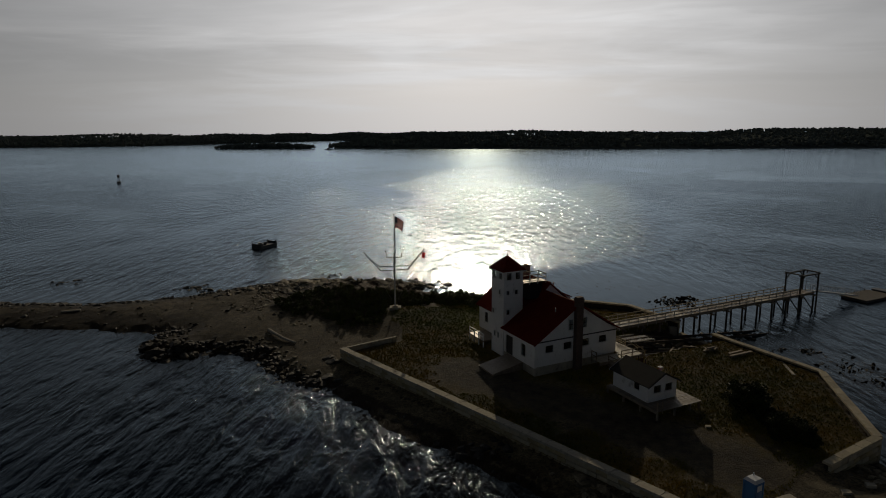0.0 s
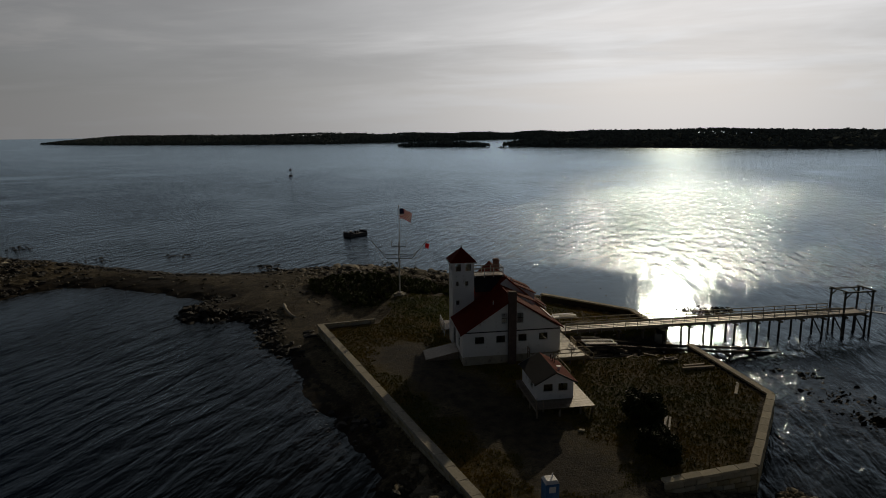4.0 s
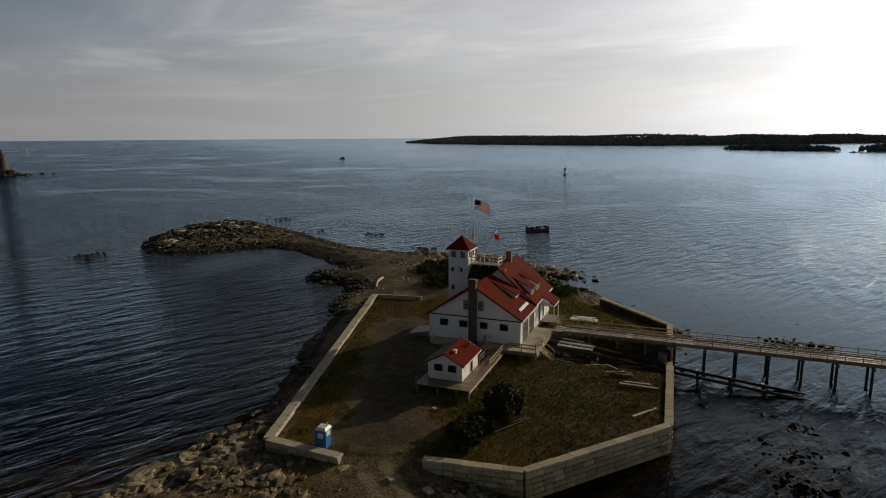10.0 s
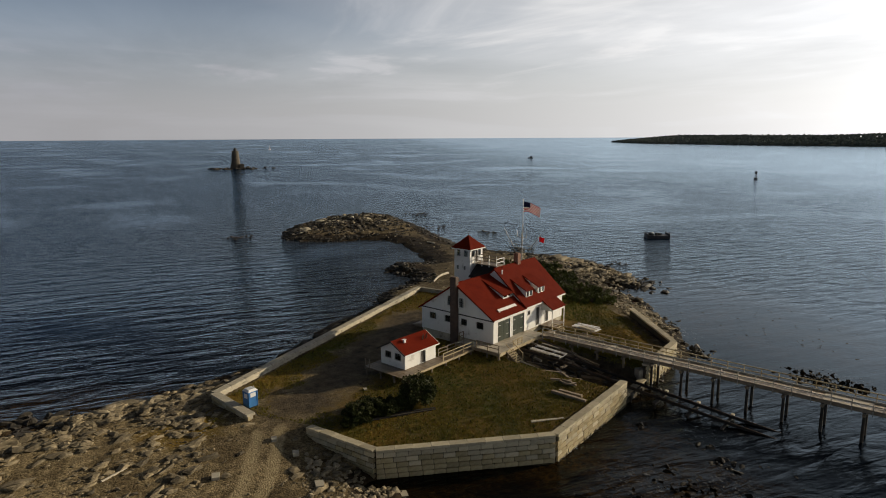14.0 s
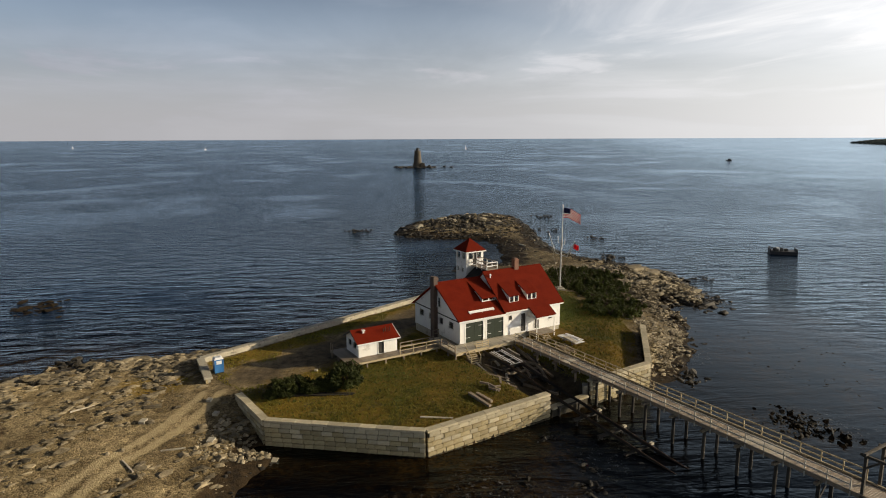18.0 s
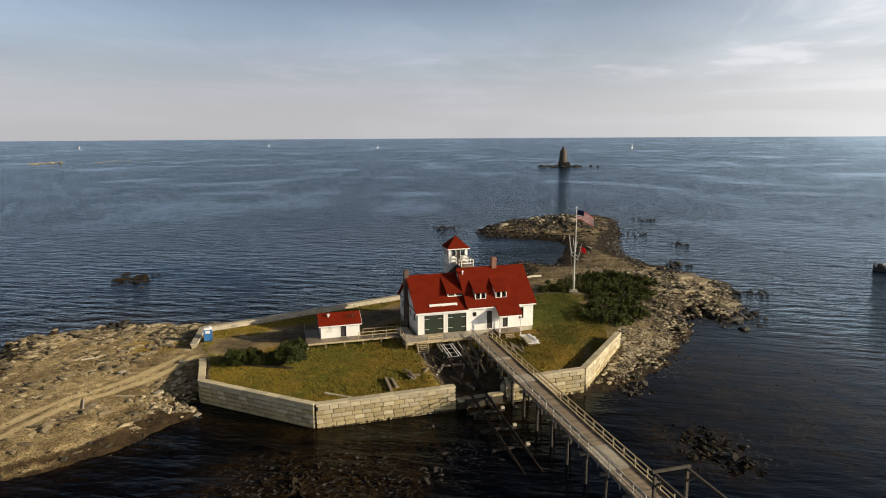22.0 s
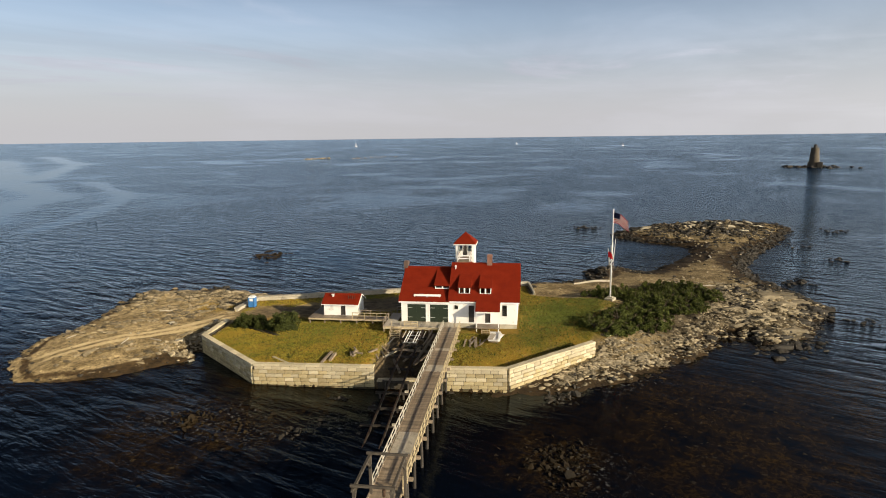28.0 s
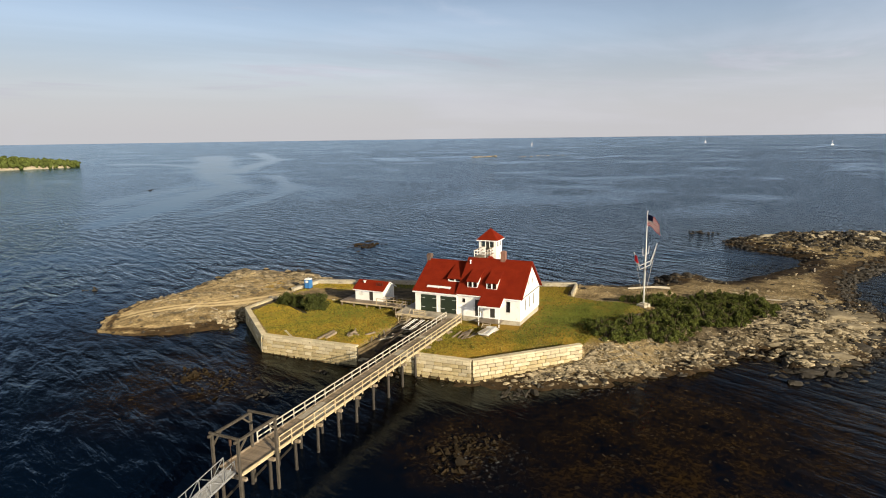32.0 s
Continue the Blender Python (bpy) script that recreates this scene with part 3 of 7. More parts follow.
def part(name, g, mat, parent, label="", smooth=False, kind=""):
    """One mesh under a thing or under one of its parts."""
    root = parent
    while root.parent:
        root = root.parent
    ob = new(name, g.mesh(name, ORIGIN.get(root, (0, 0, 0)), smooth))
    ob.data.materials.append(mat)
    ob.parent = parent
    return tagged(ob, label, kind=kind)


def single(name, g, mat, at, label, category, group="", world=False, smooth=False, kind="", turn=0.0):
    """A top-level thing of one mesh."""
    ob = new(name, g.mesh(name, at, smooth))
    ob.data.materials.append(mat)
    ob.matrix_world = (pose(*at) if world else SITE @ pose(*at)) @ pose(0, 0, 0, 0, 0, turn)
    return tagged(ob, label, category, group, kind)


def piece(name, me, parent, m):
    """One of many alike pieces on a shared mesh."""
    ob = new(name, me)
    ob.parent = parent
    ob.matrix_local = m
    return ob


def shared(g, name, mat):
    me = g.mesh(name)
    me.materials.append(mat)
    return me


# ---------------------------------------------------------------- noise on arrays
def lattice(ix, iy, seed):
    h = (ix * 374761393 + iy * 668265263 + seed * 974634777) & 0x7FFFFFFF
    h = ((h ^ (h >> 13)) * 1274126177) & 0x7FFFFFFF
    return ((h ^ (h >> 16)) & 0xFFFF) / 65535.0


def value_noise(x, y, seed=0):
    ix, iy = np.floor(x).astype(np.int64), np.floor(y).astype(np.int64)
    fx, fy = x - ix, y - iy
    fx, fy = fx * fx * (3 - 2 * fx), fy * fy * (3 - 2 * fy)
    a, b = lattice(ix, iy, seed), lattice(ix + 1, iy, seed)
    c, d = lattice(ix, iy + 1, seed), lattice(ix + 1, iy + 1, seed)
    return (a * (1 - fx) + b * fx) * (1 - fy) + (c * (1 - fx) + d * fx) * fy


def fbm(x, y, seed=0, octaves=4):
    total, amp, norm = 0, 1.0, 0
    for k in range(octaves):
        total = total + amp * value_noise(x * 2 ** k, y * 2 ** k, seed + k)
        norm += amp
        amp *= 0.5
    return total / norm


def inside_distance(px, py, poly):
    """Distance from each point to the outline, positive inside."""
    poly = np.array(poly, float)
    best = np.full(px.shape, 1e9)
    inside = np.zeros(px.shape, bool)
    for (ax, ay), (bx, by) in zip(poly, np.roll(poly, -1, axis=0)):
        dx, dy = bx - ax, by - ay
        s = np.clip(((px - ax) * dx + (py - ay) * dy) / (dx * dx + dy * dy), 0, 1)
        best = np.minimum(best, np.hypot(px - ax - s * dx, py - ay - s * dy))
        hit = ((ay > py) != (by > py)) & (px < (bx - ax) * (py - ay) / (by - ay + 1e-12) + ax)
        inside ^= hit
    return np.where(inside, best, -best)


def smooth_step(a, b, x):
    s = np.clip((x - a) / (b - a), 0, 1)
    return s * s * (3 - 2 * s)


# ---------------------------------------------------------------- the island's ground
SHORE = [(46, 59.5), (52, 56.5), (60, 52), (64.5, 46.5), (61, 37.3), (55.5, 31), (45, 26.5), (38, 22.5), (30, 17), (24, 20), (19.5, 28), (18, 36), (15, 45), (12, 49.5),
         (1.5, 60), (-9.5, 70.5), (-13.5, 74.5), (-19.5, 77.5), (-23.6, 83.7), (-28.7, 88), (-33.5, 88.2), (-38, 85.3), (-46, 90.5), (-42.5, 96), (-49, 98), (-60, 100), (-72, 100), (-80, 97.5), (-84, 90), (-84, 82), (-88, 75),
         (-96, 71.5), (-106, 73), (-118, 79), (-130, 90), (-137, 100), (-138, 110), (-132, 117), (-115, 116), (-97, 116), (-81, 114.5), (-62, 114), (-49, 118),
         (-42, 124), (-31, 133), (-21, 131.5), (-10, 130.5), (-2, 126), (-7, 121.5), (2, 119), (10, 118), (18, 114), (25, 110.5), (31.5, 106.5), (34, 101.5), (38.5, 94.2), (40.5, 88), (48, 73), (44, 56.6)]
FORT = [(17.2, 107), (32.1, 101.7), (47.2, 73.2), (43.2, 57.2), (35.8, 52.8), (30.4, 48), (23.2, 44.9), (-2.6, 72.4), (-12.2, 82.6), (-5.2, 87.2), (-6, 100)]


def ground_zones(x, y):
    """Height and ground zones at points of the island."""
    d = inside_distance(x, y, SHORE)
    fort = inside_distance(x, y, FORT)
    broad, fine, rough = fbm(x * 0.09, y * 0.09, 3), fbm(x * 0.45, y * 0.45, 11), fbm(x * 0.9, y * 0.9, 23, 3)
    head = np.exp(-(((x + 115) / 24) ** 2 + ((y - 95) / 17) ** 2))
    east = np.exp(-(((x + 8) / 26) ** 2 + ((y - 120) / 10) ** 2))
    clump = np.exp(-(((x + 37) / 8) ** 2 + ((y - 87) / 3.5) ** 2))
    west = smooth_step(39, 27, x + 0.25 * (y - 30)) * smooth_step(58, 45, y)
    rocky = np.clip(1.5 * head + 1.3 * east + 1.2 * clump + 0.85 * west * smooth_step(9, 3, d), 0, 1)
    across = 0.88 * x + 0.47 * y + 4.0 * broad
    strata = np.abs((across * 0.21 + 0.6 * fine) % 1.0 - 0.3)
    lumpy = fbm(x * 0.17, y * 0.17, 77, 3)
    edge = d + 9.0 * head * (lumpy - 0.55) + 2.2 * (broad - 0.5) + 2.4 * (1 - rocky) * (fine - 0.5) + rocky * 5.0 * (fine - 0.55)
    top = 1.45 + 0.35 * head + 0.55 * east + 0.3 * clump + 0.25 * (broad - 0.5)
    z = top * (1 - np.exp(-np.clip(edge, 0, None) * 0.22)) * 1.05 - 0.02
    z = np.where(edge < 0, edge * 0.22, z)
    z = z + np.where(edge > -2, rocky * ((1.5 + 0.9 * head) * np.abs(fine - 0.5) + (0.9 + 0.7 * head) * (rough - 0.5) + 0.75 * (strata - 0.3) + 2.6 * head * (lumpy - 0.5)) + 0.10 * (rough - 0.5), 0)
    # the sea stands against the eastern walls
    cap = np.interp(x, [14, 17, 24, 32, 60], [2.2, 1.2, 0.5, 0.0, -0.5])
    wet = (fort > -5) & (x > 14) & (y > 58.5)
    z = np.where(wet, np.minimum(z, cap + 0.25 * (rough - 0.5)), z)
    # the walled yard, the mound of the flagstaff and the cut for the slipway
    mound = 0.55 * np.exp(-(((x + 8) / 12) ** 2 + ((y - 104) / 9) ** 2))
    yard = 2.35 + 0.0125 * (x - 30) + 0.02 * (y - 78) + mound + 0.12 * (broad - 0.5) + 0.10 * (rough - 0.5)
    def near(ax, ay, bx, by):
        s = np.clip(((x - ax) * (bx - ax) + (y - ay) * (by - ay)) / ((bx - ax) ** 2 + (by - ay) ** 2), 0, 1)
        return np.hypot(x - ax - s * (bx - ax), y - ay - s * (by - ay))
    ditch = smooth_step(5.0, 1.8, near(17.2, 107, 32.1, 101.7)) * (fort > 0)
    yard = yard - 0.75 * ditch
    w = smooth_step(-0.15, 0.25, fort)
    open_north = smooth_step(-9, 1, fort) * smooth_step(90, 96, y) * smooth_step(18, 12, x)
    open_south = smooth_step(-9, 2, fort) * np.exp(-(((x - 33.5) / 3.5) ** 2 + ((y - 50) / 6) ** 2))
    w = np.maximum(w, np.maximum(open_north, open_south))
    z = np.maximum(z * (1 - w) + yard * w, np.where(w > 0.5, z * 0, -9))
    ox, oy = x - 23.95, y - 79.05
    ca, sa = math.cos(radians(116.4)), math.sin(radians(116.4))
    u, v = ox * ca + oy * sa, -ox * sa + oy * ca
    cut = smooth_step(-2.4, 1.3, u) * smooth_step(8.8, 5.2, u) * smooth_step(-1.0, -3.5, v)
    slip = np.interp(-v, [0, 5, 12, 19, 25], [2.0, 1.7, 1.1, 0.1, -0.8])
    z = z * (1 - cut) + np.minimum(z, slip) * cut
    grass = np.clip(smooth_step(0.2, 1.2, fort), 0, 1) * 0.72 + 0.6 * open_north
    worn = np.clip(0.75 * np.exp(-(((x - 29) / 7) ** 2 + ((y - 53) / 6) ** 2)) + 0.85 * np.exp(-(near(22, 60, 4, 76) / 5.0) ** 2) + 0.35 * ditch + cut, 0, 1)
    grass = np.clip(grass - 0.55 * worn, 0, 1)
    earth = np.clip(0.85 * worn * (w > 0.5) + 0.5 * cut + 0.36 * smooth_step(-10, -22, x) * (fort < 0) * (1 - 0.7 * rocky), 0, 1)
    lift = 0.75 * smooth_step(-10, -40, x) * smooth_step(-112, -90, x) + 0.3 * smooth_step(-90, -110, x) + 0.35 * smooth_step(102, 107, y) * smooth_step(-34, -28, x) + 0.4 * np.exp(-(((x - 52) / 10) ** 2 + ((y - 55) / 4) ** 2)) - 0.4 * smooth_step(28, 36, x) * smooth_step(53, 48, y)
    tide = np.clip(smooth_step(0.75 + lift, 0.15 + lift, z) * 0.75, 0, 1)
    wheel = np.minimum(*[np.abs(y - np.interp(x, [31, 37.5, 41.5, 45, 48, 53, 60], [48.8 + k, 47.3 + k, 46.2 + k, 44.8 + k, 43.2 + k, 41.8 + k, 40.5 + k])) for k in (0.0, 2.1)])
    track = 0.85 * np.exp(-(wheel / 0.8) ** 2) * smooth_step(31, 34, x) * smooth_step(63, 57, x)
    wander = 3.2 * (fbm(x * 0.16, y * 0.16, 41) - 0.5)
    gaps = smooth_step(0.36, 0.52, fbm(x * 0.11, y * 0.11, 52))
    wrack = (0.78 * np.exp(-((d - 1.7 + 0.6 * wander) / 0.9) ** 2) + 0.62 * gaps * np.exp(-((d - 4.8 + wander) / 0.42) ** 2) + 0.55 * (1 - gaps) * np.exp(-((d - 7.6 + wander) / 0.42) ** 2)) * (fort < -0.5) * (z > 0.2) * (1 - 0.7 * rocky)
    wrack = np.maximum(wrack, 0.62 * np.exp(-(((x - 47) / 4.5) ** 2 + ((y - 55.6) / 1.7) ** 2)) * (fort < -0.4))
    spit_grass = 0.56 * np.exp(-(((x - 29) / 7) ** 2 + ((y - 42) / 8) ** 2)) * smooth_step(2, 5, d) * (fort < 0)
    grass = np.maximum(grass, spit_grass)
    lush = 0.62 * np.exp(-(((x - 4) / 17) ** 2 + ((y - 97) / 9) ** 2)) + 0.4 * np.exp(-(((x - 31) / 5) ** 2 + ((y - 71) / 6) ** 2))
    return z, dict(lush=lush, wrack=np.clip(wrack, 0, 1), rock=np.clip(rocky * 0.85, 0, 1), grass=grass, earth=earth, tide=tide, track=track), d, fort


def build_ground():
    step = 0.55
    xs, ys = np.arange(-160, 74, step), np.arange(8, 142, step)
    gx, gy = np.meshgrid(xs, ys)
    z, zones, d, _ = ground_zones(gx, gy)
    nx, ny = len(xs), len(ys)
    idx = np.arange(nx * ny).reshape(ny, nx)
    quads = np.stack([idx[:-1, :-1], idx[:-1, 1:], idx[1:, 1:], idx[1:, :-1]], -1).reshape(-1, 4)
    keep = (z.ravel()[quads].max(1) > -1.2)
    quads = quads[keep]
    used, inverse = np.unique(quads, return_inverse=True)
    verts = np.stack([gx.ravel(), gy.ravel(), np.maximum(z.ravel(), -1.6)], 1)[used]
    me = bpy.data.meshes.new("ground")
    me.from_pydata(verts.tolist(), [], inverse.reshape(-1, 4).tolist())
    for name, values in zones.items():
        me.attributes.new(name, "FLOAT", "POINT").data.foreach_set("value", values.ravel()[used].astype(np.float32))
    me.shade_smooth()
    me.materials.append(ground_mat)
    tagged(new("ground", me), "low island of shingle, ledge rock and rough grass", "ground", kind="structure")


build_ground()


def build_sea():
    """One sheet from the island to the horizon, finer near the shore, rising a little far out as the sight line does."""
    rings = np.concatenate([np.arange(0, 160, 1.6), np.geomspace(162, 4950, 170)])
    n = 560
    cx, cy = 10.0, 85.0
    a = np.linspace(0, 2 * np.pi, n, endpoint=False)
    x = cx + rings[:, None] * np.cos(a)
    y = cy + rings[:, None] * np.sin(a)
    z = np.where(rings > 1500, 15.6 * ((rings - 1500) / 3450) ** 2, 0.0)[:, None] + 0 * x
    faces = []
    for i in range(len(rings) - 1):
        for j in range(n):
            k = (j + 1) % n
            faces.append((i * n + j, (i + 1) * n + j, (i + 1) * n + k, i * n + k))
    me = bpy.data.meshes.new("sea")
    me.from_pydata(np.stack([x, y, z], -1).reshape(-1, 3).tolist(), [], faces)
    d = inside_distance(x, y, SHORE)
    beds = np.zeros_like(x)
    for bx, by, rx, ry in ((60, 77, 12, 11), (26, 127, 20, 13), (12, 138, 14, 7), (44, 113, 7, 6), (18, 24, 10, 16), (46, 86, 4, 3)):
        beds = np.maximum(beds, np.exp(-(((x - bx) / rx) ** 2 + ((y - by) / ry) ** 2 + 0.8 * (fbm(x * 0.09, y * 0.09, 19) - 0.5)) ** 2))
    shoal = np.clip(0.6 * np.exp(np.minimum(d, 0) / 4.5) + 0.95 * beds, 0, 1)
    lee = 1 - 0.94 * np.exp(-((((x - 26) / 46) ** 2 + ((y - 121) / 32) ** 2) ** 1.45)) - 0.3 * np.exp(-(((x - 56) / 16) ** 2 + ((y - 80) / 18) ** 2)) - 0.4 * np.exp(-((((x - 78) / 26) ** 2 + ((y - 55) / 55) ** 2) ** 1.5)) - 0.42 * np.exp(-((((x + 10) / 46) ** 2 + ((y - 33) / 34) ** 2) ** 1.5)) - 0.35 * np.exp(-(((x + 58) / 22) ** 2 + ((y - 86) / 14) ** 2))
    lee = np.clip(lee, 0.05, 1.0)
    lee = lee * (1 - 0.7 * smooth_step(130, 600, np.hypot(x - 10, y - 85)) * (0.15 + 0.85 * smooth_step(60, 420, y + 0.35 * x)))
    foam = np.clip(0.9 * np.exp(-((d + 1.2) / 1.3) ** 2) * smooth_step(0.5, 0.62, fbm(x * 0.05, y * 0.05, 66)), 0, 1)
    for bx, by, r in ((58, 73, 4), (57, 79, 3), (50, 90, 3), (53.3, 78.4, 3), (57, 84, 2.5), (-52, 99.5, 5), (44, 116, 3.5), (-60, 102.5, 2.2), (-55, 101.5, 2.2), (-50, 100, 2.2), (-46, 98, 1.8), (-100, 61, 4), (-140, 113, 4)):
        foam = np.maximum(foam, 0.6 * np.exp(-((x - bx) ** 2 + (y - by) ** 2) / r ** 2))
    inshore = np.exp(-(np.minimum(d, 0) / 42.0) ** 2)
    me.attributes.new("inshore", "FLOAT", "POINT").data.foreach_set("value", inshore.ravel().astype(np.float32))
    slick = np.zeros_like(x)
    for lane in (((39, -96), (18, -125), (-13, -173), (-53, -225), (-72, -241), (-101, -364), (-173, -578), (-332, -1026)), ((-115, -785), (-155, -699), (-154, -543)),
                 ((18, -187), (-12, -231), (-50, -262)), ((0, -103), (-44, -144), (-94, -207), (-145, -350)), ((-133, -416), (-321, -737), (-493, -1213))):
        for (ax, ay), (bx, by) in zip(lane, lane[1:]):
            s = np.clip(((x - ax) * (bx - ax) + (y - ay) * (by - ay)) / ((bx - ax) ** 2 + (by - ay) ** 2), 0, 1)
            far = np.hypot(x - ax - s * (bx - ax), y - ay - s * (by - ay))
            wide = (2 + 0.028 * np.hypot(x - 60, y - 100)) * (0.35 + 1.3 * fbm(x * 0.025, y * 0.025, 71)) * (1.0 if len(lane) > 5 else 0.5)
            slick = np.maximum(slick, np.exp(-(far / wide) ** 4))
    me.attributes.new("slick", "FLOAT", "POINT").data.foreach_set("value", slick.ravel().astype(np.float32))
    offing = smooth_step(70, 330, np.hypot(x - 10, y - 85))
    me.attributes.new("offing", "FLOAT", "POINT").data.foreach_set("value", offing.ravel().astype(np.float32))
    me.attributes.new("lee", "FLOAT", "POINT").data.foreach_set("value", lee.ravel().astype(np.float32))
    me.attributes.new("foam", "FLOAT", "POINT").data.foreach_set("value", foam.ravel().astype(np.float32))
    me.attributes.new("shoal", "FLOAT", "POINT").data.foreach_set("value", shoal.ravel().astype(np.float32))
    me.shade_smooth()
    me.materials.append(water)
    tagged(new("water", me), "wind-rippled grey-blue sea with brown weed beds inshore", "sea", kind="structure")


build_sea()


# ---------------------------------------------------------------- far land
def lump_cloud(centres, sizes, seed, flat=0.75, strike=None):
    """Many small uneven lumps as arrays of points and faces."""
    rnd = np.random.RandomState(seed)
    t = (1 + 5 ** 0.5) / 2
    base = np.array([(-1, t, 0), (1, t, 0), (-1, -t, 0), (1, -t, 0), (0, -1, t), (0, 1, t), (0, -1, -t), (0, 1, -t), (t, 0, -1), (t, 0, 1), (-t, 0, -1), (-t, 0, 1)]) / (1 + t * t) ** 0.5
    tri = np.array([(0, 11, 5), (0, 5, 1), (0, 1, 7), (0, 7, 10), (0, 10, 11), (1, 5, 9), (5, 11, 4), (11, 10, 2), (10, 7, 6), (7, 1, 8), (3, 9, 4), (3, 4, 2), (3, 2, 6), (3, 6, 8), (3, 8, 9), (4, 9, 5), (2, 4, 11), (6, 2, 10), (8, 6, 7), (9, 8, 1)])
    n = len(centres)
    v = base[None] * (1 + rnd.uniform(-0.45, 0.35, (n, 12, 1)))
    ang = rnd.uniform(0, 6.283, n)
    long = 1.0
    if strike is not None:
        ang, long = rnd.normal(radians(strike), 0.3, n), rnd.uniform(1.0, 2.1, n)
    c, s = np.cos(ang), np.sin(ang)
    tall = np.stack([long * rnd.uniform(0.7, 1.35, n), rnd.uniform(0.7, 1.3, n), rnd.uniform(0.75, 1.2, n) * flat], 1)
    v = v * tall[:, None, :] * np.asarray(sizes)[:, None, None]
    v = np.stack([v[..., 0] * c[:, None] - v[..., 1] * s[:, None], v[..., 0] * s[:, None] + v[..., 1] * c[:, None], v[..., 2]], -1)
    v = v + np.asarray(centres)[:, None, :]
    f = tri[None] + 12 * np.arange(n)[:, None, None]
    return v.reshape(-1, 3), f.reshape(-1, 3)


def cloud_mesh(name, centres, sizes, seed, mat, flat=0.75, strike=None):
    v, f = lump_cloud(centres, sizes, seed, flat, strike)
    me = bpy.data.meshes.new(name)
    me.from_pydata(v.tolist(), [], f.tolist())
    me.materials.append(mat)
    return me


def wooded_land(name, line, depth, height, seed, label, trees, tree_size=7.0, away=(0, 1), kind="structure"):
    """A far shore: rocky foot along the line, ground rising inland, and a wood of many crowns with an uneven top."""
    rnd = np.random.RandomState(seed)
    line = np.array(line, float)
    seg = np.r_[0, np.cumsum(np.hypot(*np.diff(line, axis=0).T))]
    s = np.linspace(0, seg[-1], 140)
    px, py = np.interp(s, seg, line[:, 0]), np.interp(s, seg, line[:, 1])
    wob = (fbm(s * 0.02, s * 0 + seed, seed) - 0.5) * 40
    rows = [(-2, -3.0), (0, 0.5), (8, 3.0), (depth * 0.25, height * 0.55), (depth * 0.6, height * 0.9), (depth, height * 0.95), (depth * 1.2, -3)]
    v, f = [], []
    taper = np.clip(np.minimum(s, seg[-1] - s) / 160, 0.04, 1) ** 0.6
    for off, h in rows:
        k = fbm(s * 0.006, s * 0 + off, seed + 5) * 0.7 + 0.65
        v += [(x + away[0] * (off * tp + w), y + away[1] * (off * tp + w), z if z < 4 else z * q * tp) for x, y, w, z, q, tp in zip(px, py, wob * 0.4, [h] * len(s), k, taper)]
    n = len(s)
    for r in range(len(rows) - 1):
        f += [(r * n + i, r * n + i + 1, (r + 1) * n + i + 1, (r + 1) * n + i) for i in range(n - 1)]
    land = thing(name, (float(line[:, 0].mean()), float(line[:, 1].mean()), 0.0), label, "shore", world=True, kind=kind)
    g = G()
    g.add(v, f)
    part("land", g, far_shore if kind == "structure" and name == "outer_island" else hazed_woods_mat, land)
    i = rnd.randint(0, n - 1, trees)
    q = rnd.uniform(0, 1, trees) ** 1.3
    off = 4 + q * depth
    tp = taper[i]
    x = px[i] + away[0] * (off * tp + wob[i] * 0.4) + rnd.uniform(-14, 14, trees) * abs(away[1])
    y = py[i] + away[1] * (off * tp + wob[i] * 0.4) + rnd.uniform(-14, 14, trees) * abs(away[0])
    prof = np.interp(off, [r[0] for r in rows[:6]], [max(r[1], 0) for r in rows[:6]])
    k = fbm(s * 0.006, s * 0 + 50, seed + 5) * 0.7 + 0.65
    zz = prof * k[i] * np.clip(tp, 0.12, 1) + rnd.uniform(1, 5, trees)
    sizes = rnd.uniform(0.55, 1.15, trees) * tree_size
    v, f = lump_cloud(np.stack([x, y, zz], 1), sizes, seed, 1.0)
    wood = bpy.data.meshes.new("wood")
    wood.from_pydata((v - np.array(ORIGIN[land])).tolist(), [], f.tolist())
    wood.materials.append(island_woods if name == "outer_island" else hazed_woods_mat)
    ob = new("wood", wood)
    ob.parent = land
    tagged(ob, kind="stuff")
    return land


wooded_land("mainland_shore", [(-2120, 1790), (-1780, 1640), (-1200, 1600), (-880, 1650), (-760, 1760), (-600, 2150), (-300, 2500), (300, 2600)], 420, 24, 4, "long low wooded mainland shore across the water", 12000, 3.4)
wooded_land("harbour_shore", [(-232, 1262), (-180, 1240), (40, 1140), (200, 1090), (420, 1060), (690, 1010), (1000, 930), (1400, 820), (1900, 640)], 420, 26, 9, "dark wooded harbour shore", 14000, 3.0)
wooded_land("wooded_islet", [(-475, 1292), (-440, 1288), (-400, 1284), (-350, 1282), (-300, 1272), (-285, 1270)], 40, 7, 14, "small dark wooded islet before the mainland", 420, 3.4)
wooded_land("outer_island", [(-50, -722), (-20, -708), (30, -692), (90, -690), (180, -700), (300, -720)], 120, 14, 21, "grassy wooded island with a rocky shore", 2200, 2.8, away=(0, -1))


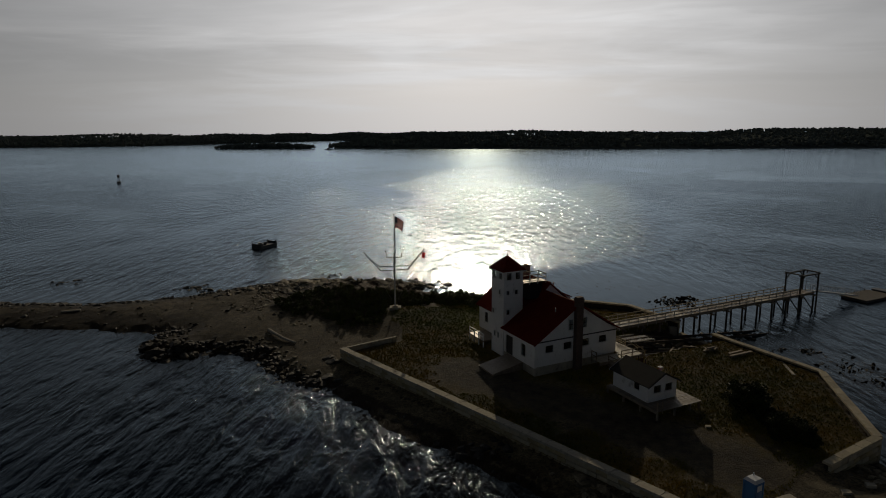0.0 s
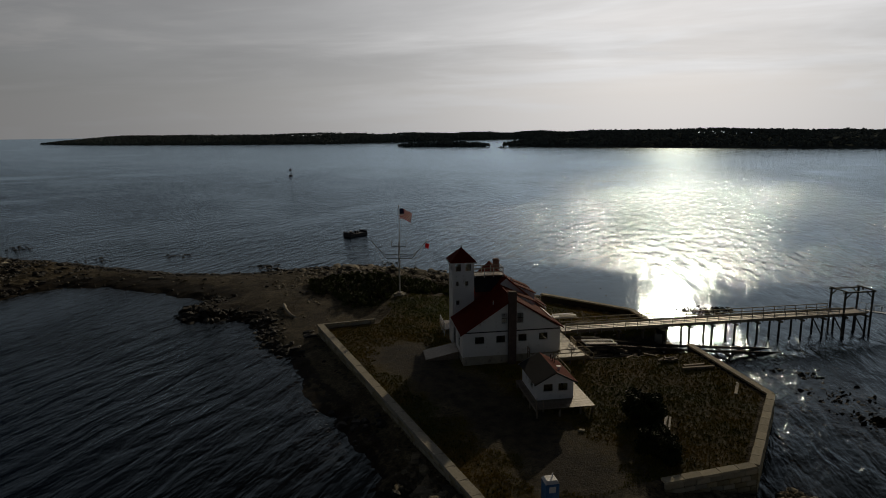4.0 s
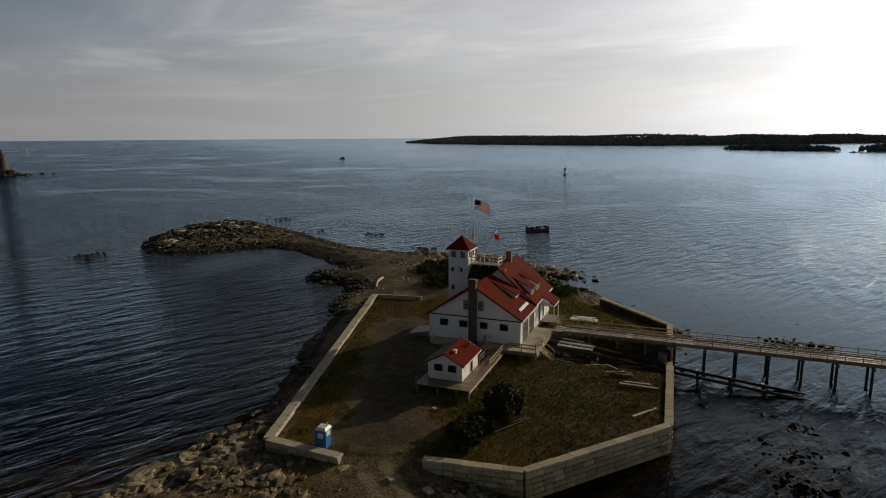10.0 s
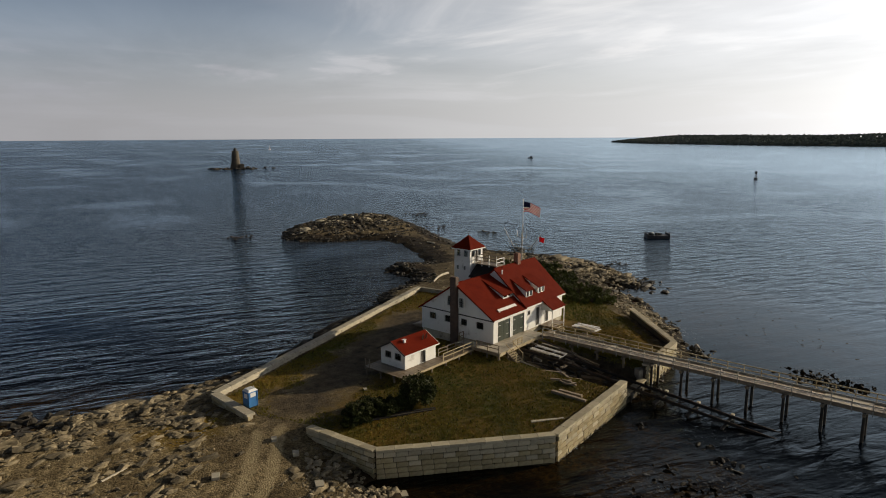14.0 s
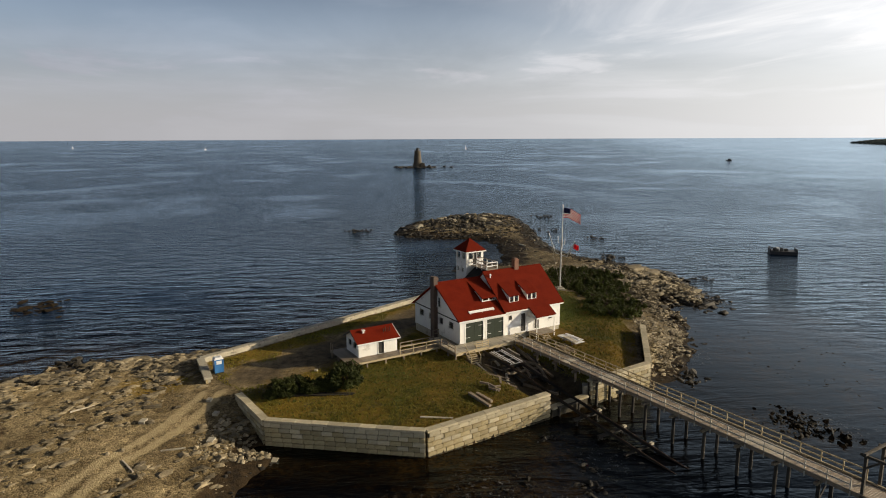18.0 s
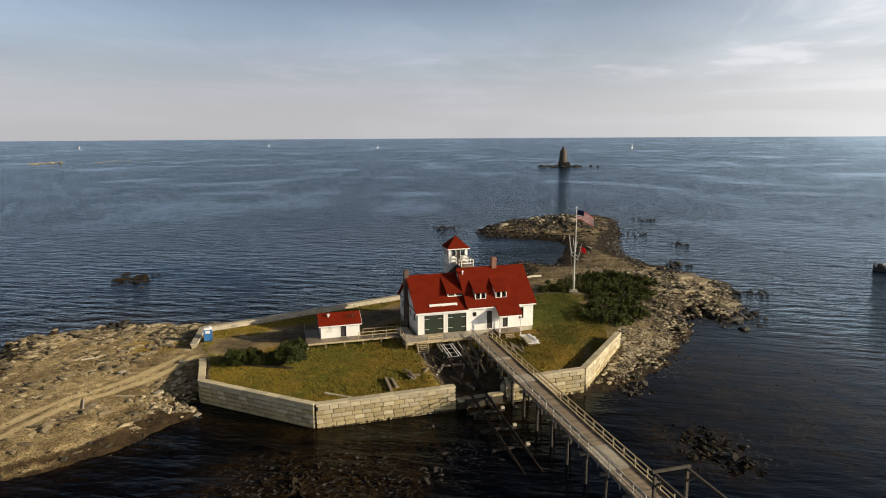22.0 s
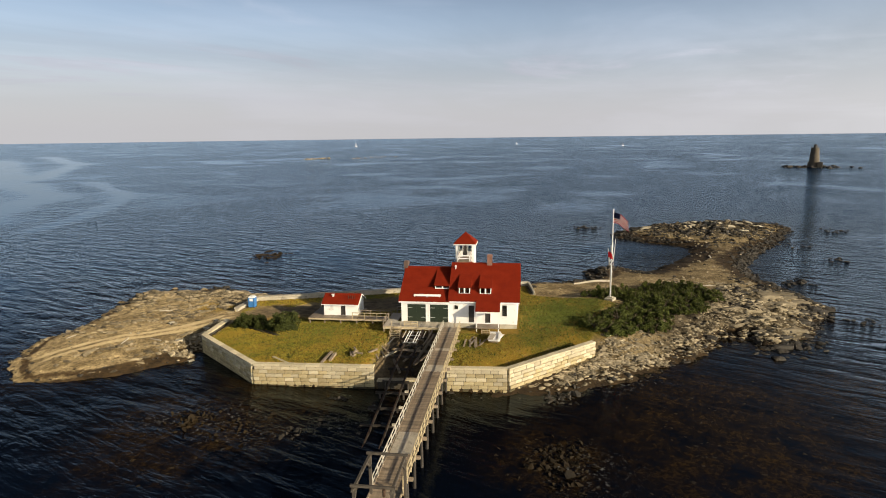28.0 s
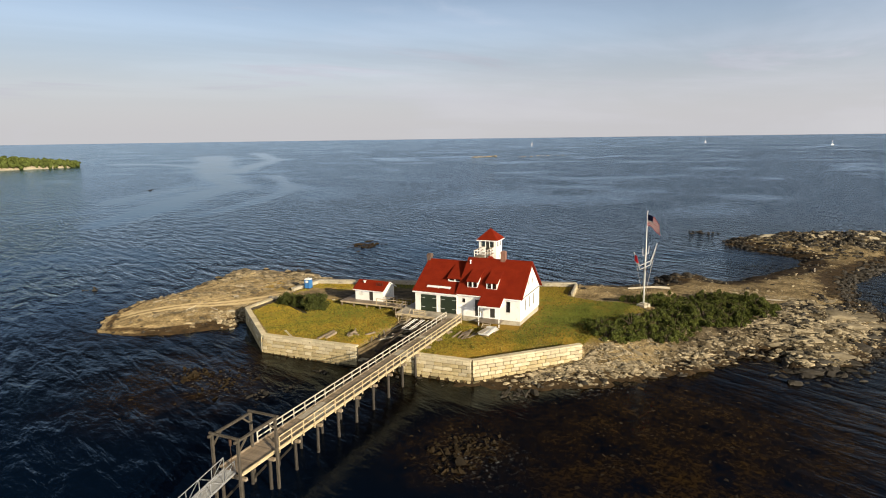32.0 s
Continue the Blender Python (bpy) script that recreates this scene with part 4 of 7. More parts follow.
def far_ledge(name, pts, label):
    rnd = np.random.RandomState(len(pts) + 40)
    c, s = [], []
    for x, y, spread, size, count in pts:
        for _ in range(count):
            c.append((x + rnd.uniform(-spread, spread), y + rnd.uniform(-spread, spread) * 0.3, rnd.uniform(-0.3, 0.25) * size))
            s.append(size * rnd.uniform(0.6, 1.3))
    at = np.array((pts[0][0], pts[0][1], 0.0))
    ob = new(name, cloud_mesh(name, np.array(c) - at, s, 8, rock_pale, 0.4))
    ob.location = at
    tagged(ob, label, "rock", kind="stuff")


far_ledge("offshore_ledge", [(-572, -545, 22, 2.6, 40), (-640, -500, 50, 1.2, 30)], "bare pale ledge awash far offshore")
# ---------------------------------------------------------------- the granite sea wall
BLOCK_L, BLOCK_H = 1.12, 0.50


def bevelled_block(l, w, h, e=0.03):
    """A roughly dressed stone: a box with its outer edges taken off."""
    g = G()
    v = []
    for z, k in ((-h / 2, e), (-h / 2 + e, 0), (h / 2 - e, 0), (h / 2, e)):
        v += [(-l / 2 + k, -w / 2 + (e if k else 0), z), (l / 2 - k, -w / 2 + (e if k else 0), z), (l / 2 - k, w / 2, z), (-l / 2 + k, w / 2, z)]
    f = [(3, 2, 1, 0), (12, 13, 14, 15)]
    for r in range(3):
        f += [(r * 4 + i, r * 4 + (i + 1) % 4, r * 4 + 4 + (i + 1) % 4, r * 4 + 4 + i) for i in range(4)]
    return g.add(v, f)


BLOCKS = [shared(bevelled_block(BLOCK_L * k - 0.06, 0.26 + 0.03 * j, BLOCK_H - 0.06, 0.045), "block", granite) for j, k in enumerate((1.0, 0.86, 1.14, 0.5))]
BLOCKS_STAINED = [shared(bevelled_block(BLOCK_L * k - 0.06, 0.26 + 0.03 * j, BLOCK_H - 0.06, 0.045), "block", granite_stained) for j, k in enumerate((1.0, 0.86, 1.14, 0.5))]
BLOCKS_WET = [shared(bevelled_block(BLOCK_L * k - 0.06, 0.26 + 0.03 * j, BLOCK_H - 0.06, 0.045), "block", granite_wet) for j, k in enumerate((1.0, 0.86, 1.14, 0.5))]
CAPS = [shared(bevelled_block(1.7 * k - 0.02, 0.82, 0.24, 0.025), "cap_stone", granite) for k in (1.0, 0.93)]
CAPS_THIN = [shared(bevelled_block(2.4 * k - 0.02, 0.36, 0.16, 0.025), "cap_stone", concrete) for k in (1.0, 0.93)]
CAPS_OLD = [shared(bevelled_block(2.4 * k - 0.02, 0.95, 0.26, 0.025), "cap_stone", concrete) for k in (1.0, 0.93)]


def sea_wall(name, p, q, foot, label, seaward, caps=CAPS, thick=0.66):
    """A straight run of wall from p to q (top corners), faced with coursed blocks on its seaward side (1: to the left of p-q)."""
    p, q = Vector(p), Vector(q)
    run = q - p
    length = run.length
    x = run.normalized()
    y = Vector((0, 0, 1)).cross(x).normalized()
    z = x.cross(y)
    frame_m = Matrix((x, y, z)).transposed().to_4x4()
    frame_m.translation = p
    wall = new(name, G().box((0.05, -thick / 2 + 0.12, -(p.z - foot)), (length - 0.05, thick / 2 - 0.12, -0.2)).mesh(name))
    wall.data.materials.append(joint_mat if caps is CAPS else concrete)
    wall.matrix_world = frame_m
    tagged(wall, label, "sea wall", kind="structure")
    rnd = random.Random(name)
    n = max(1, round(length / (1.7 if caps is CAPS else 2.4)))
    for i in range(n):
        s = length / n / (1.7 if caps is CAPS else 2.4)
        piece("cap_stone", caps[0], wall, Matrix.Translation(((i + 0.5) * length / n, rnd.uniform(-0.02, 0.02), -0.12 + rnd.uniform(-0.012, 0.012))) @ Matrix.Diagonal((s, 1, 1, 1)))
    courses = int((p.z - foot - 0.24) / BLOCK_H + 0.6)
    for c in range(courses):
        zz = -0.26 - (c + 0.5) * BLOCK_H
        a = 0.0
        while a < length - 0.2:
            height = p.z + zz + rnd.uniform(-0.22, 0.22)
            kinds = BLOCKS_WET if height < 0.12 else BLOCKS_STAINED if height < 0.95 or rnd.random() < 0.55 * (height < 2.1) else BLOCKS
            me = kinds[3] if (a == 0 and c % 2) else kinds[rnd.choice((0, 0, 0, 1, 2))]
            l = me.vertices[5].co.x * 2 + 0.06
            if a + l > length:
                k = max(0.2, (length - a) / l)
            else:
                k = 1.0
            piece("block", me, wall, Matrix.Translation((a + l * k / 2, seaward * (thick / 2 - 0.09 + rnd.uniform(-0.02, 0.03)), zz)) @ pose(0, 0, 0, 0, 0, 0 if seaward < 0 else 180) @ Matrix.Diagonal((k, 1, 1, 1)))
            a += l * k
    return wall


C = dict(e=(17.2, 107.0, 3.2), c0=(32.1, 101.7, 3.08), g0=(37.0, 92.6, 3.0), g1=(39.9, 87.1, 2.95), c1=(47.2, 73.2, 2.82), c2=(43.2, 57.2, 2.74), s0=(35.8, 52.8, 2.5),
         w0=(30.4, 48.0, 2.3), sw=(23.2, 44.9, 2.3), mid=(-2.66, 72.44, 2.52), nw=(-12.2, 82.6, 2.6), n0=(-5.2, 87.2, 2.7))
sea_wall("wall_northeast", C["e"], C["c0"], -0.3, "pale granite block sea wall facing the rocks", 1)
sea_wall("wall_east_slip", C["c0"], C["g0"], -0.5, "granite sea wall beside the slipway opening", 1)
sea_wall("wall_east", C["g1"], C["c1"], -0.5, "coursed granite sea wall before the lawn, stained at its foot", 1)
sea_wall("wall_southeast", C["c1"], C["c2"], -0.5, "coursed granite sea wall in shade over dark water", 1)
sea_wall("wall_south", C["c2"], C["s0"], 0.2, "granite sea wall end beside the beach track", 1)
sea_wall("wall_southwest", C["w0"], C["sw"], 0.6, "concrete-capped sea wall return beside a portable toilet", 1, CAPS_OLD)
sea_wall("wall_west", C["sw"], C["mid"], 0.1, "long weathered concrete-capped sea wall", 1, CAPS_OLD)
sea_wall("wall_northwest", C["mid"], C["nw"], 0.1, "weathered concrete-capped sea wall", 1, CAPS_OLD)
sea_wall("wall_north", C["nw"], C["n0"], 0.9, "low thin concrete wall return above the shingle", 1, CAPS_THIN, 0.42)


sea_wall("wall_slip_sill", (39.75, 87.4, 1.15), (37.15, 92.3, 1.35), -0.5, "low stained granite sill across the slipway", 1)


def wall_stump():
    """The broken wall end left standing between slipway and pier."""
    g = G()
    a = Vector((36.3, 92.6, 0))
    g.prism([(a.x - 0.7, a.y - 0.35, -0.6), (a.x + 0.35, a.y - 0.55, -0.6), (a.x + 0.3, a.y + 0.4, -0.6), (a.x - 0.6, a.y + 0.45, -0.6)], (0, 0, 2.75))
    single("wall_stump", g, concrete, (36.3, 92.6, -0.6), "broken concrete wall end beside the slipway", "sea wall", world=True)


wall_stump()


# ---------------------------------------------------------------- windows, doors, roofs of the station
def face_box(along, c, s, a0, a1, o0, o1, z0, z1):
    """A box on a wall face: a along the wall, o outwards from it."""
    if along == "x":
        return (a0, c + s * o0, z0), (a1, c + s * o1, z1)
    return (c + s * o0, a0, z0), (c + s * o1, a1, z1)


def hole_wall(g, along, c, s, a0, a1, z0, z1, holes, t=0.22):
    """A wall t thick inwards from its face, in one connected piece, with real openings."""
    xs = sorted({a0, a1, *[h[0] for h in holes], *[h[1] for h in holes]})
    zs = sorted({z0, z1, *[max(z0, h[2]) for h in holes], *[min(z1, h[3]) for h in holes]})
    solid = {(i, j): not any(h[0] < (xs[i] + xs[i + 1]) / 2 < h[1] and h[2] < (zs[j] + zs[j + 1]) / 2 < h[3] for h in holes) for i in range(len(xs) - 1) for j in range(len(zs) - 1)}
    ids, verts, faces = {}, [], []

    def vid(i, j, k):
        if (i, j, k) not in ids:
            ids[i, j, k] = len(verts)
            o = -t if k else 0.0
            verts.append((xs[i], c + s * o, zs[j]) if along == "x" else (c + s * o, xs[i], zs[j]))
        return ids[i, j, k]

    for (i, j), full in solid.items():
        if not full:
            continue
        for k in (0, 1):
            faces.append((vid(i, j, k), vid(i + 1, j, k), vid(i + 1, j + 1, k), vid(i, j + 1, k)))
        for di, dj, p, q in ((-1, 0, (i, j), (i, j + 1)), (1, 0, (i + 1, j), (i + 1, j + 1)), (0, -1, (i, j), (i + 1, j)), (0, 1, (i, j + 1), (i + 1, j + 1))):
            if not solid.get((i + di, j + dj), False):
                faces.append((vid(*p, 0), vid(*q, 0), vid(*q, 1), vid(*p, 1)))
    g.add(verts, faces)


def window(parent, along, c, s, a0, a1, z0, z1, mid=True, wide=0.06, trim=None, bars=0):
    g = G()
    for b in ((a0 - wide, a0, z0 - wide, z1 + wide), (a1, a1 + wide, z0 - wide, z1 + wide), (a0, a1, z1, z1 + wide * 1.2)):
        g.box(*face_box(along, c, s, b[0], b[1], -0.1, 0.045, b[2], b[3]))
    w = part("window", g, trim or white_trim, parent)
    part("sill", G().box(*face_box(along, c, s, a0 - wide, a1 + wide, -0.1, 0.09, z0 - wide, z0)), trim or white_trim, w)
    sash = G()
    if mid:
        sash.box(*face_box(along, c, s, a0, a1, -0.1, -0.04, (z0 + z1) / 2 - 0.03, (z0 + z1) / 2 + 0.03))
    for k in range(bars):
        a = a0 + (a1 - a0) * (k + 1) / (bars + 1)
        sash.box(*face_box(along, c, s, a - 0.025, a + 0.025, -0.1, -0.04, z0, z1))
    if sash.v:
        part("sash_bar", sash, dark_paint, w)
    part("pane", G().box(*face_box(along, c, s, a0, a1, -0.095, -0.07, z0, z1)), glass, w)
    return w


def plain_door(parent, along, c, s, a0, a1, z0, z1, mat, label=""):
    d = part("door", G().box(*face_box(along, c, s, a0, a1, -0.14, -0.07, z0, z1)), mat, parent, label)
    f = G()
    for b in ((a0 - 0.1, a0, z0, z1 + 0.1), (a1, a1 + 0.1, z0, z1 + 0.1), (a0, a1, z1, z1 + 0.1)):
        f.box(*face_box(along, c, s, b[0], b[1], -0.1, 0.05, b[2], b[3]))
    part("door_frame", f, white_trim, d)
    part("door_knob", G().box(*face_box(along, c, s, a1 - 0.12, a1 - 0.06, -0.07, -0.01, z0 + 0.95, z0 + 1.05)), steel, d)
    return d


def station():
    h = thing("lifesaving_station", (0, 0, 2.1), "white shingled lifesaving station with red roofs and a lookout tower", "building")
    FL = 3.3                       # floor level
    # --- boat room wing: 7.4 m of front, 12.5 m deep
    bays = [(0.93, 3.76, FL, 6.02), (4.39, 7.17, FL, 6.02)]
    g = G()
    hole_wall(g, "x", 0.0, -1, 0.0, 7.4, FL, 6.62, bays)
    part("wall", g, white, h)
    west = [(9.8, 10.95, 4.83, 5.72), (7.1, 8.24, 4.85, 5.75), (4.36, 5.42, 4.88, 5.78), (1.63, 2.76, 4.92, 5.82)]
    g = G()
    hole_wall(g, "y", 0.0, -1, 0.22, 12.28, FL - 0.1, 6.3, west)
    wall_w = part("wall", g, white, h)
    back = [(4.9, 6.6, 3.1, 5.6), (2.0, 2.9, 3.95, 5.5)]
    g = G()
    hole_wall(g, "x", 12.5, 1, 0.0, 7.1, 3.1, 6.25, back)
    wall_b = part("wall", g, white, h)
    g = G().prism([(0.0, 0.0, 6.30), (0.0, 12.5, 6.30), (0.0, 6.2, 10.35)], (0.22, 0, 0))
    gable = part("gable_wall", g, white, h)
    for a0, a1, z0, z1 in west:
        window(wall_w, "y", 0.0, -1, a0, a1, z0, z1, mid=True, bars=1)
    for a0, a1 in ((6.95, 7.62), (4.85, 5.65)):
        g = G()
        window(gable, "y", -0.12, -1, a0, a1, 7.3, 8.6, bars=1)
    window(wall_b, "x", 12.5, 1, 2.0, 2.9, 3.95, 5.5, bars=1)
    plain_door(wall_b, "x", 12.5, 1, 4.9, 6.6, 3.1, 5.6, dark_paint)
    part("belt_trim", G().box((-0.05, -0.06, 6.22), (0.0, 12.56, 6.36)), dark_paint, h, "dark belt course below the gable")
    part("foundation", G().box((0.08, 0.08, 1.7), (7.4, 12.42, FL - 0.1)), concrete, h)
    # boat doors with strap hinges
    for a0, a1, z0, z1 in bays:
        d = part("boat_door", G().box((a0, 0.10, z0), (a1, 0.18, z1)), door_green, h, "dark green double boat room door")
        for x in (a0 + 0.02, (a0 + a1) / 2 + 0.01):
            part("door_leaf", G().box((x, 0.07, z0 + 0.02), (x + (a1 - a0) / 2 - 0.03, 0.10, z1 - 0.02)), door_green, d)
        for z in (z0 + 0.62, z1 - 0.6):
            part("strap_hinge", G().box((a0 + 0.05, 0.05, z), (a0 + 0.75, 0.075, z + 0.07)), galvanised, d)
            part("strap_hinge", G().box((a1 - 0.75, 0.05, z), (a1 - 0.05, 0.075, z + 0.07)), galvanised, d)
        f = G()
        for q in ((a0 - 0.16, a0, z0, z1 + 0.16), (a1, a1 + 0.16, z0, z1 + 0.16), (a0, a1, z1, z1 + 0.16)):
            f.box((q[0], -0.04, q[2]), (q[1], 0.1, q[3]))
        part("door_frame", f, white_trim, d)
    # --- main block: 10.2 m of front, 10.4 m deep
    front = [(8.13, 8.69, 5.35, 5.97), (10.28, 11.11, 3.35, 6.0), (12.75, 13.55, 3.35, 5.5), (15.3, 16.01, 4.45, 6.15)]
    g = G()
    hole_wall(g, "x", 0.02, -1, 7.4, 17.55, 3.2, 6.85, front)
    wall_f = part("wall", g, white, h)
    side = [(2.4, 3.05, 4.3, 6.1), (4.5, 5.15, 4.3, 6.1), (6.6, 7.25, 4.3, 6.1)]
    g = G()
    hole_wall(g, "y", 17.55, 1, 0.24, 10.2, 3.2, 6.55, side)
    wall_e = part("wall", g, white, h)
    g = G()
    hole_wall(g, "x", 10.4, 1, 10.6, 17.55, 3.2, 6.6, [(12.6, 13.5, 3.3, 5.4), (15.0, 15.9, 4.4, 5.9)])
    wall_n = part("wall", g, white, h)
    window(wall_n, "x", 10.4, 1, 15.0, 15.9, 4.4, 5.9)
    plain_door(wall_n, "x", 10.4, 1, 12.6, 13.5, 3.3, 5.4, dark_paint)
    g = G().prism([(17.55, 0.02, 6.55), (17.55, 10.4, 6.55), (17.55, 5.2, 11.2)], (-0.22, 0, 0))
    gable_e = part("gable_wall", g, white, h)
    part("gable_wall", G().prism([(7.4, 0.02, 6.62), (7.4, 10.4, 6.62), (7.4, 5.2, 11.2)], (0.22, 0, 0)), white, h)
    for a0, a1, z0, z1 in side:
        window(wall_e, "y", 17.55, 1, a0, a1, z0, z1)
    for a0 in (3.5, 5.5):
        window(gable_e, "y", 17.67, 1, a0, a0 + 0.6, 7.95, 8.93)
    window(wall_f, "x", 0.02, -1, 8.13, 8.69, 5.35, 5.97, mid=False, bars=1)
    window(wall_f, "x", 0.02, -1, 15.3, 16.01, 4.45, 6.15)
    plain_door(wall_f, "x", 0.02, -1, 10.28, 11.11, 3.35, 6.0, dark_paint)
    plain_door(wall_f, "x", 0.02, -1, 12.75, 13.55, 3.35, 5.5, dark_paint)
    part("foundation", G().box((7.4, 0.10, 1.7), (17.47, 10.3, 3.2)), concrete, h, "grey concrete foundation")
    part("belt_trim", G().box((17.55, -0.02, 6.42), (17.60, 10.46, 6.55)), dark_paint, h)
    # --- roofs
    T = 0.16
    main = lambda v: 6.72 + (v + 0.35) * (11.45 - 6.72) / 5.55
    mback = lambda v: 11.45 - (v - 5.2) * (11.45 - 6.55) / 5.6
    wing = lambda v: 6.55 + (v + 0.35) * (10.55 - 6.55) / 6.55
    wback = lambda v: 10.55 - (v - 6.2) * (10.55 - 6.2) / 6.65
    part("roof", G().slab([(-0.32, -0.35, wing(-0.35)), (7.5, -0.35, wing(-0.35)), (7.5, 6.2, 10.55), (-0.32, 6.2, 10.55)], T), roof_red, h, "red wing roof slope towards the pier")
    part("roof", G().slab([(-0.32, 6.2, 10.55), (7.5, 6.2, 10.55), (7.5, 12.85, wback(12.85)), (-0.32, 12.85, wback(12.85))], T), roof_red, h)
    part("roof", G().slab([(7.22, -0.35, main(-0.35)), (17.87, -0.35, main(-0.35)), (17.87, 5.2, 11.45), (7.22, 5.2, 11.45)], T), roof_red, h, "tall red main roof slope with two dormers")
    part("roof", G().slab([(7.22, 5.2, 11.45), (17.87, 5.2, 11.45), (17.87, 10.8, mback(10.8)), (7.22, 10.8, mback(10.8))], T), roof_red, h)
    ridge = G().box((-0.32, 6.1, 10.5), (7.3, 6.3, 10.6)).box((7.22, 5.1, 11.4), (17.87, 5.3, 11.5))
    part("ridge_cap", ridge, roof_red, h)
    for p in ([(-0.36, -0.37, wing(-0.35)), (-0.36, 6.2, 10.55)], [(-0.36, 12.87, wback(12.85)), (-0.36, 6.2, 10.55)], [(17.91, -0.37, main(-0.35)), (17.91, 5.2, 11.45)], [(17.91, 10.82, mback(10.8)), (17.91, 5.2, 11.45)], [(7.2, -0.37, main(-0.35)), (7.2, 5.2, 11.45)]):
        part("rake_board", G().beam(Vector(p[0]) - Vector((0, 0, 0.12)), Vector(p[1]) - Vector((0, 0, 0.12)), 0.06, 0.16), roof_red, h)
    part("fascia", G().box((-0.32, -0.38, 6.30), (7.4, -0.33, 6.50)), white_trim, h)
    part("fascia", G().box((15.05, -0.38, 6.48), (17.87, -0.33, 6.66)), white_trim, h)
    part("fascia", G().box((7.4, -0.38, 6.48), (11.45, -0.33, 6.66)), white_trim, h)
    part("fascia", G().box((-0.32, 12.84, 5.98), (7.1, 12.88, 6.15)), white_trim, h)
    # white board laid along the lower wing roof
    g = G()
    lo, hi = 0.42, 0.78
    g.slab([(1.85, lo, wing(lo) + 0.16), (5.98, lo, wing(lo) + 0.16), (5.98, hi, wing(hi) + 0.16), (1.85, hi, wing(hi) + 0.16)], 0.05)
    for x in (2.0, 3.9, 5.8):
        g.box((x - 0.05, 0.45, wing(0.45) - 0.02), (x + 0.05, 0.6, wing(0.45) + 0.16))
    part("roof_board", g, white_trim, h, "long white board on brackets along the roof")
    # --- shed dormers
    def dormer(x0, x1, v0, zb, zt, vback, slope, lights, label=""):
        zr = slope(vback)
        g = G()
        step = (x1 - x0) / lights
        holes = [(x0 + step * k + 0.12, x0 + step * (k + 1) - 0.1, zb + 0.14, zt - 0.16) for k in range(lights)]
        hole_wall(g, "x", v0, -1, x0, x1, zb - 0.2, zt, holes, 0.12)
        for x in (x0, x1 - 0.1):
            g.prism([(x, v0 + 0.1, zb - 0.2), (x, v0 + 0.1, zt), (x, vback, zr - 0.05)], (0.1, 0, 0))
        d = part("dormer", g, white_trim, h, label)
        part("dormer_roof", G().slab([(x0 - 0.15, v0 - 0.22, zt - 0.05), (x1 + 0.15, v0 - 0.22, zt - 0.05), (x1 + 0.15, vback, zr + 0.04), (x0 - 0.15, vback, zr + 0.04)], 0.12), roof_red, d)
        for a0, a1, b0, b1 in holes:
            part("pane", G().box((a0, v0 + 0.05, b0), (a1, v0 + 0.07, b1)), glass, d)
    dormer(4.95, 7.2, 2.0, wing(2.0), wing(2.0) + 0.62, 5.6, wing, 2, "low two-light dormer on the wing")
    dormer(8.75, 10.42, 0.75, main(0.75) - 0.1, main(0.75) + 1.02, 3.45, main, 2)
    dormer(11.9, 13.6, 0.75, main(0.75) - 0.1, main(0.75) + 1.02, 3.45, main, 2)
    # --- porch under the low front roof
    pr = part("porch_roof", G().slab([(11.45, -0.2, main(-0.2) + 0.06), (15.05, -0.2, main(-0.2) + 0.06), (15.05, -2.05, 5.75), (11.45, -2.05, 5.75)], 0.14), roof_red, h)
    part("porch_beam", G().box((11.55, -1.95, 5.40), (14.95, -1.8, 5.58)), white_trim, pr)
    part("porch_cheek", G().prism([(11.55, 0.0, 6.5), (11.55, 0.0, 5.45), (11.55, -1.85, 5.45), (11.55, -1.85, 5.6)], (0.06, 0, 0)), white_trim, pr)
    part("porch_cheek", G().prism([(14.9, 0.0, 6.5), (14.9, 0.0, 5.45), (14.9, -1.85, 5.45), (14.9, -1.85, 5.6)], (0.06, 0, 0)), white_trim, pr)
    for x in (11.62, 14.85):
        part("porch_post", G().box((x - 0.06, -1.93, 2.1), (x + 0.06, -1.81, 5.42)), white_trim, pr)
    pf = part("porch_floor", G().box((11.4, -2.0, 3.05), (15.0, 0.0, 3.2)), plank_mat, h)
    for x in (11.6, 13.2, 14.8):
        part("post", G().box((x - 0.07, -1.9, 1.9), (x + 0.07, -1.76, 3.05)), timber, pf)
    for k in range(5):
        part("step", G().box((12.4, -2.3 - 0.27 * k, 2.86 - 0.19 * k), (13.6, -2.02 - 0.27 * k, 2.92 - 0.19 * k)), timber_new, pf)
    for x in (12.38, 13.58):
        part("stringer", G().beam((x, -2.0, 3.0), (x, -3.4, 2.02), 0.06, 0.22), timber_new, pf)
    # --- cross roof and railed walk between the tower and the main ridge
    part("cross_roof", G().slab([(6.85, 9.5, 9.75), (9.0, 9.5, 11.42), (9.0, 5.0, 11.42), (6.85, 7.0, 9.75)], 0.14), roof_black, h, "black-roofed slope beside the tower")
    part("cross_roof", G().slab([(9.0, 9.5, 11.42), (11.6, 9.5, 9.6), (11.6, 6.8, 9.6), (9.0, 5.0, 11.42)], 0.14), roof_red, h)
    wk = part("roof_walk", G().box((8.05, 5.3, 11.5), (10.0, 9.5, 11.6)), plank_mat, h)
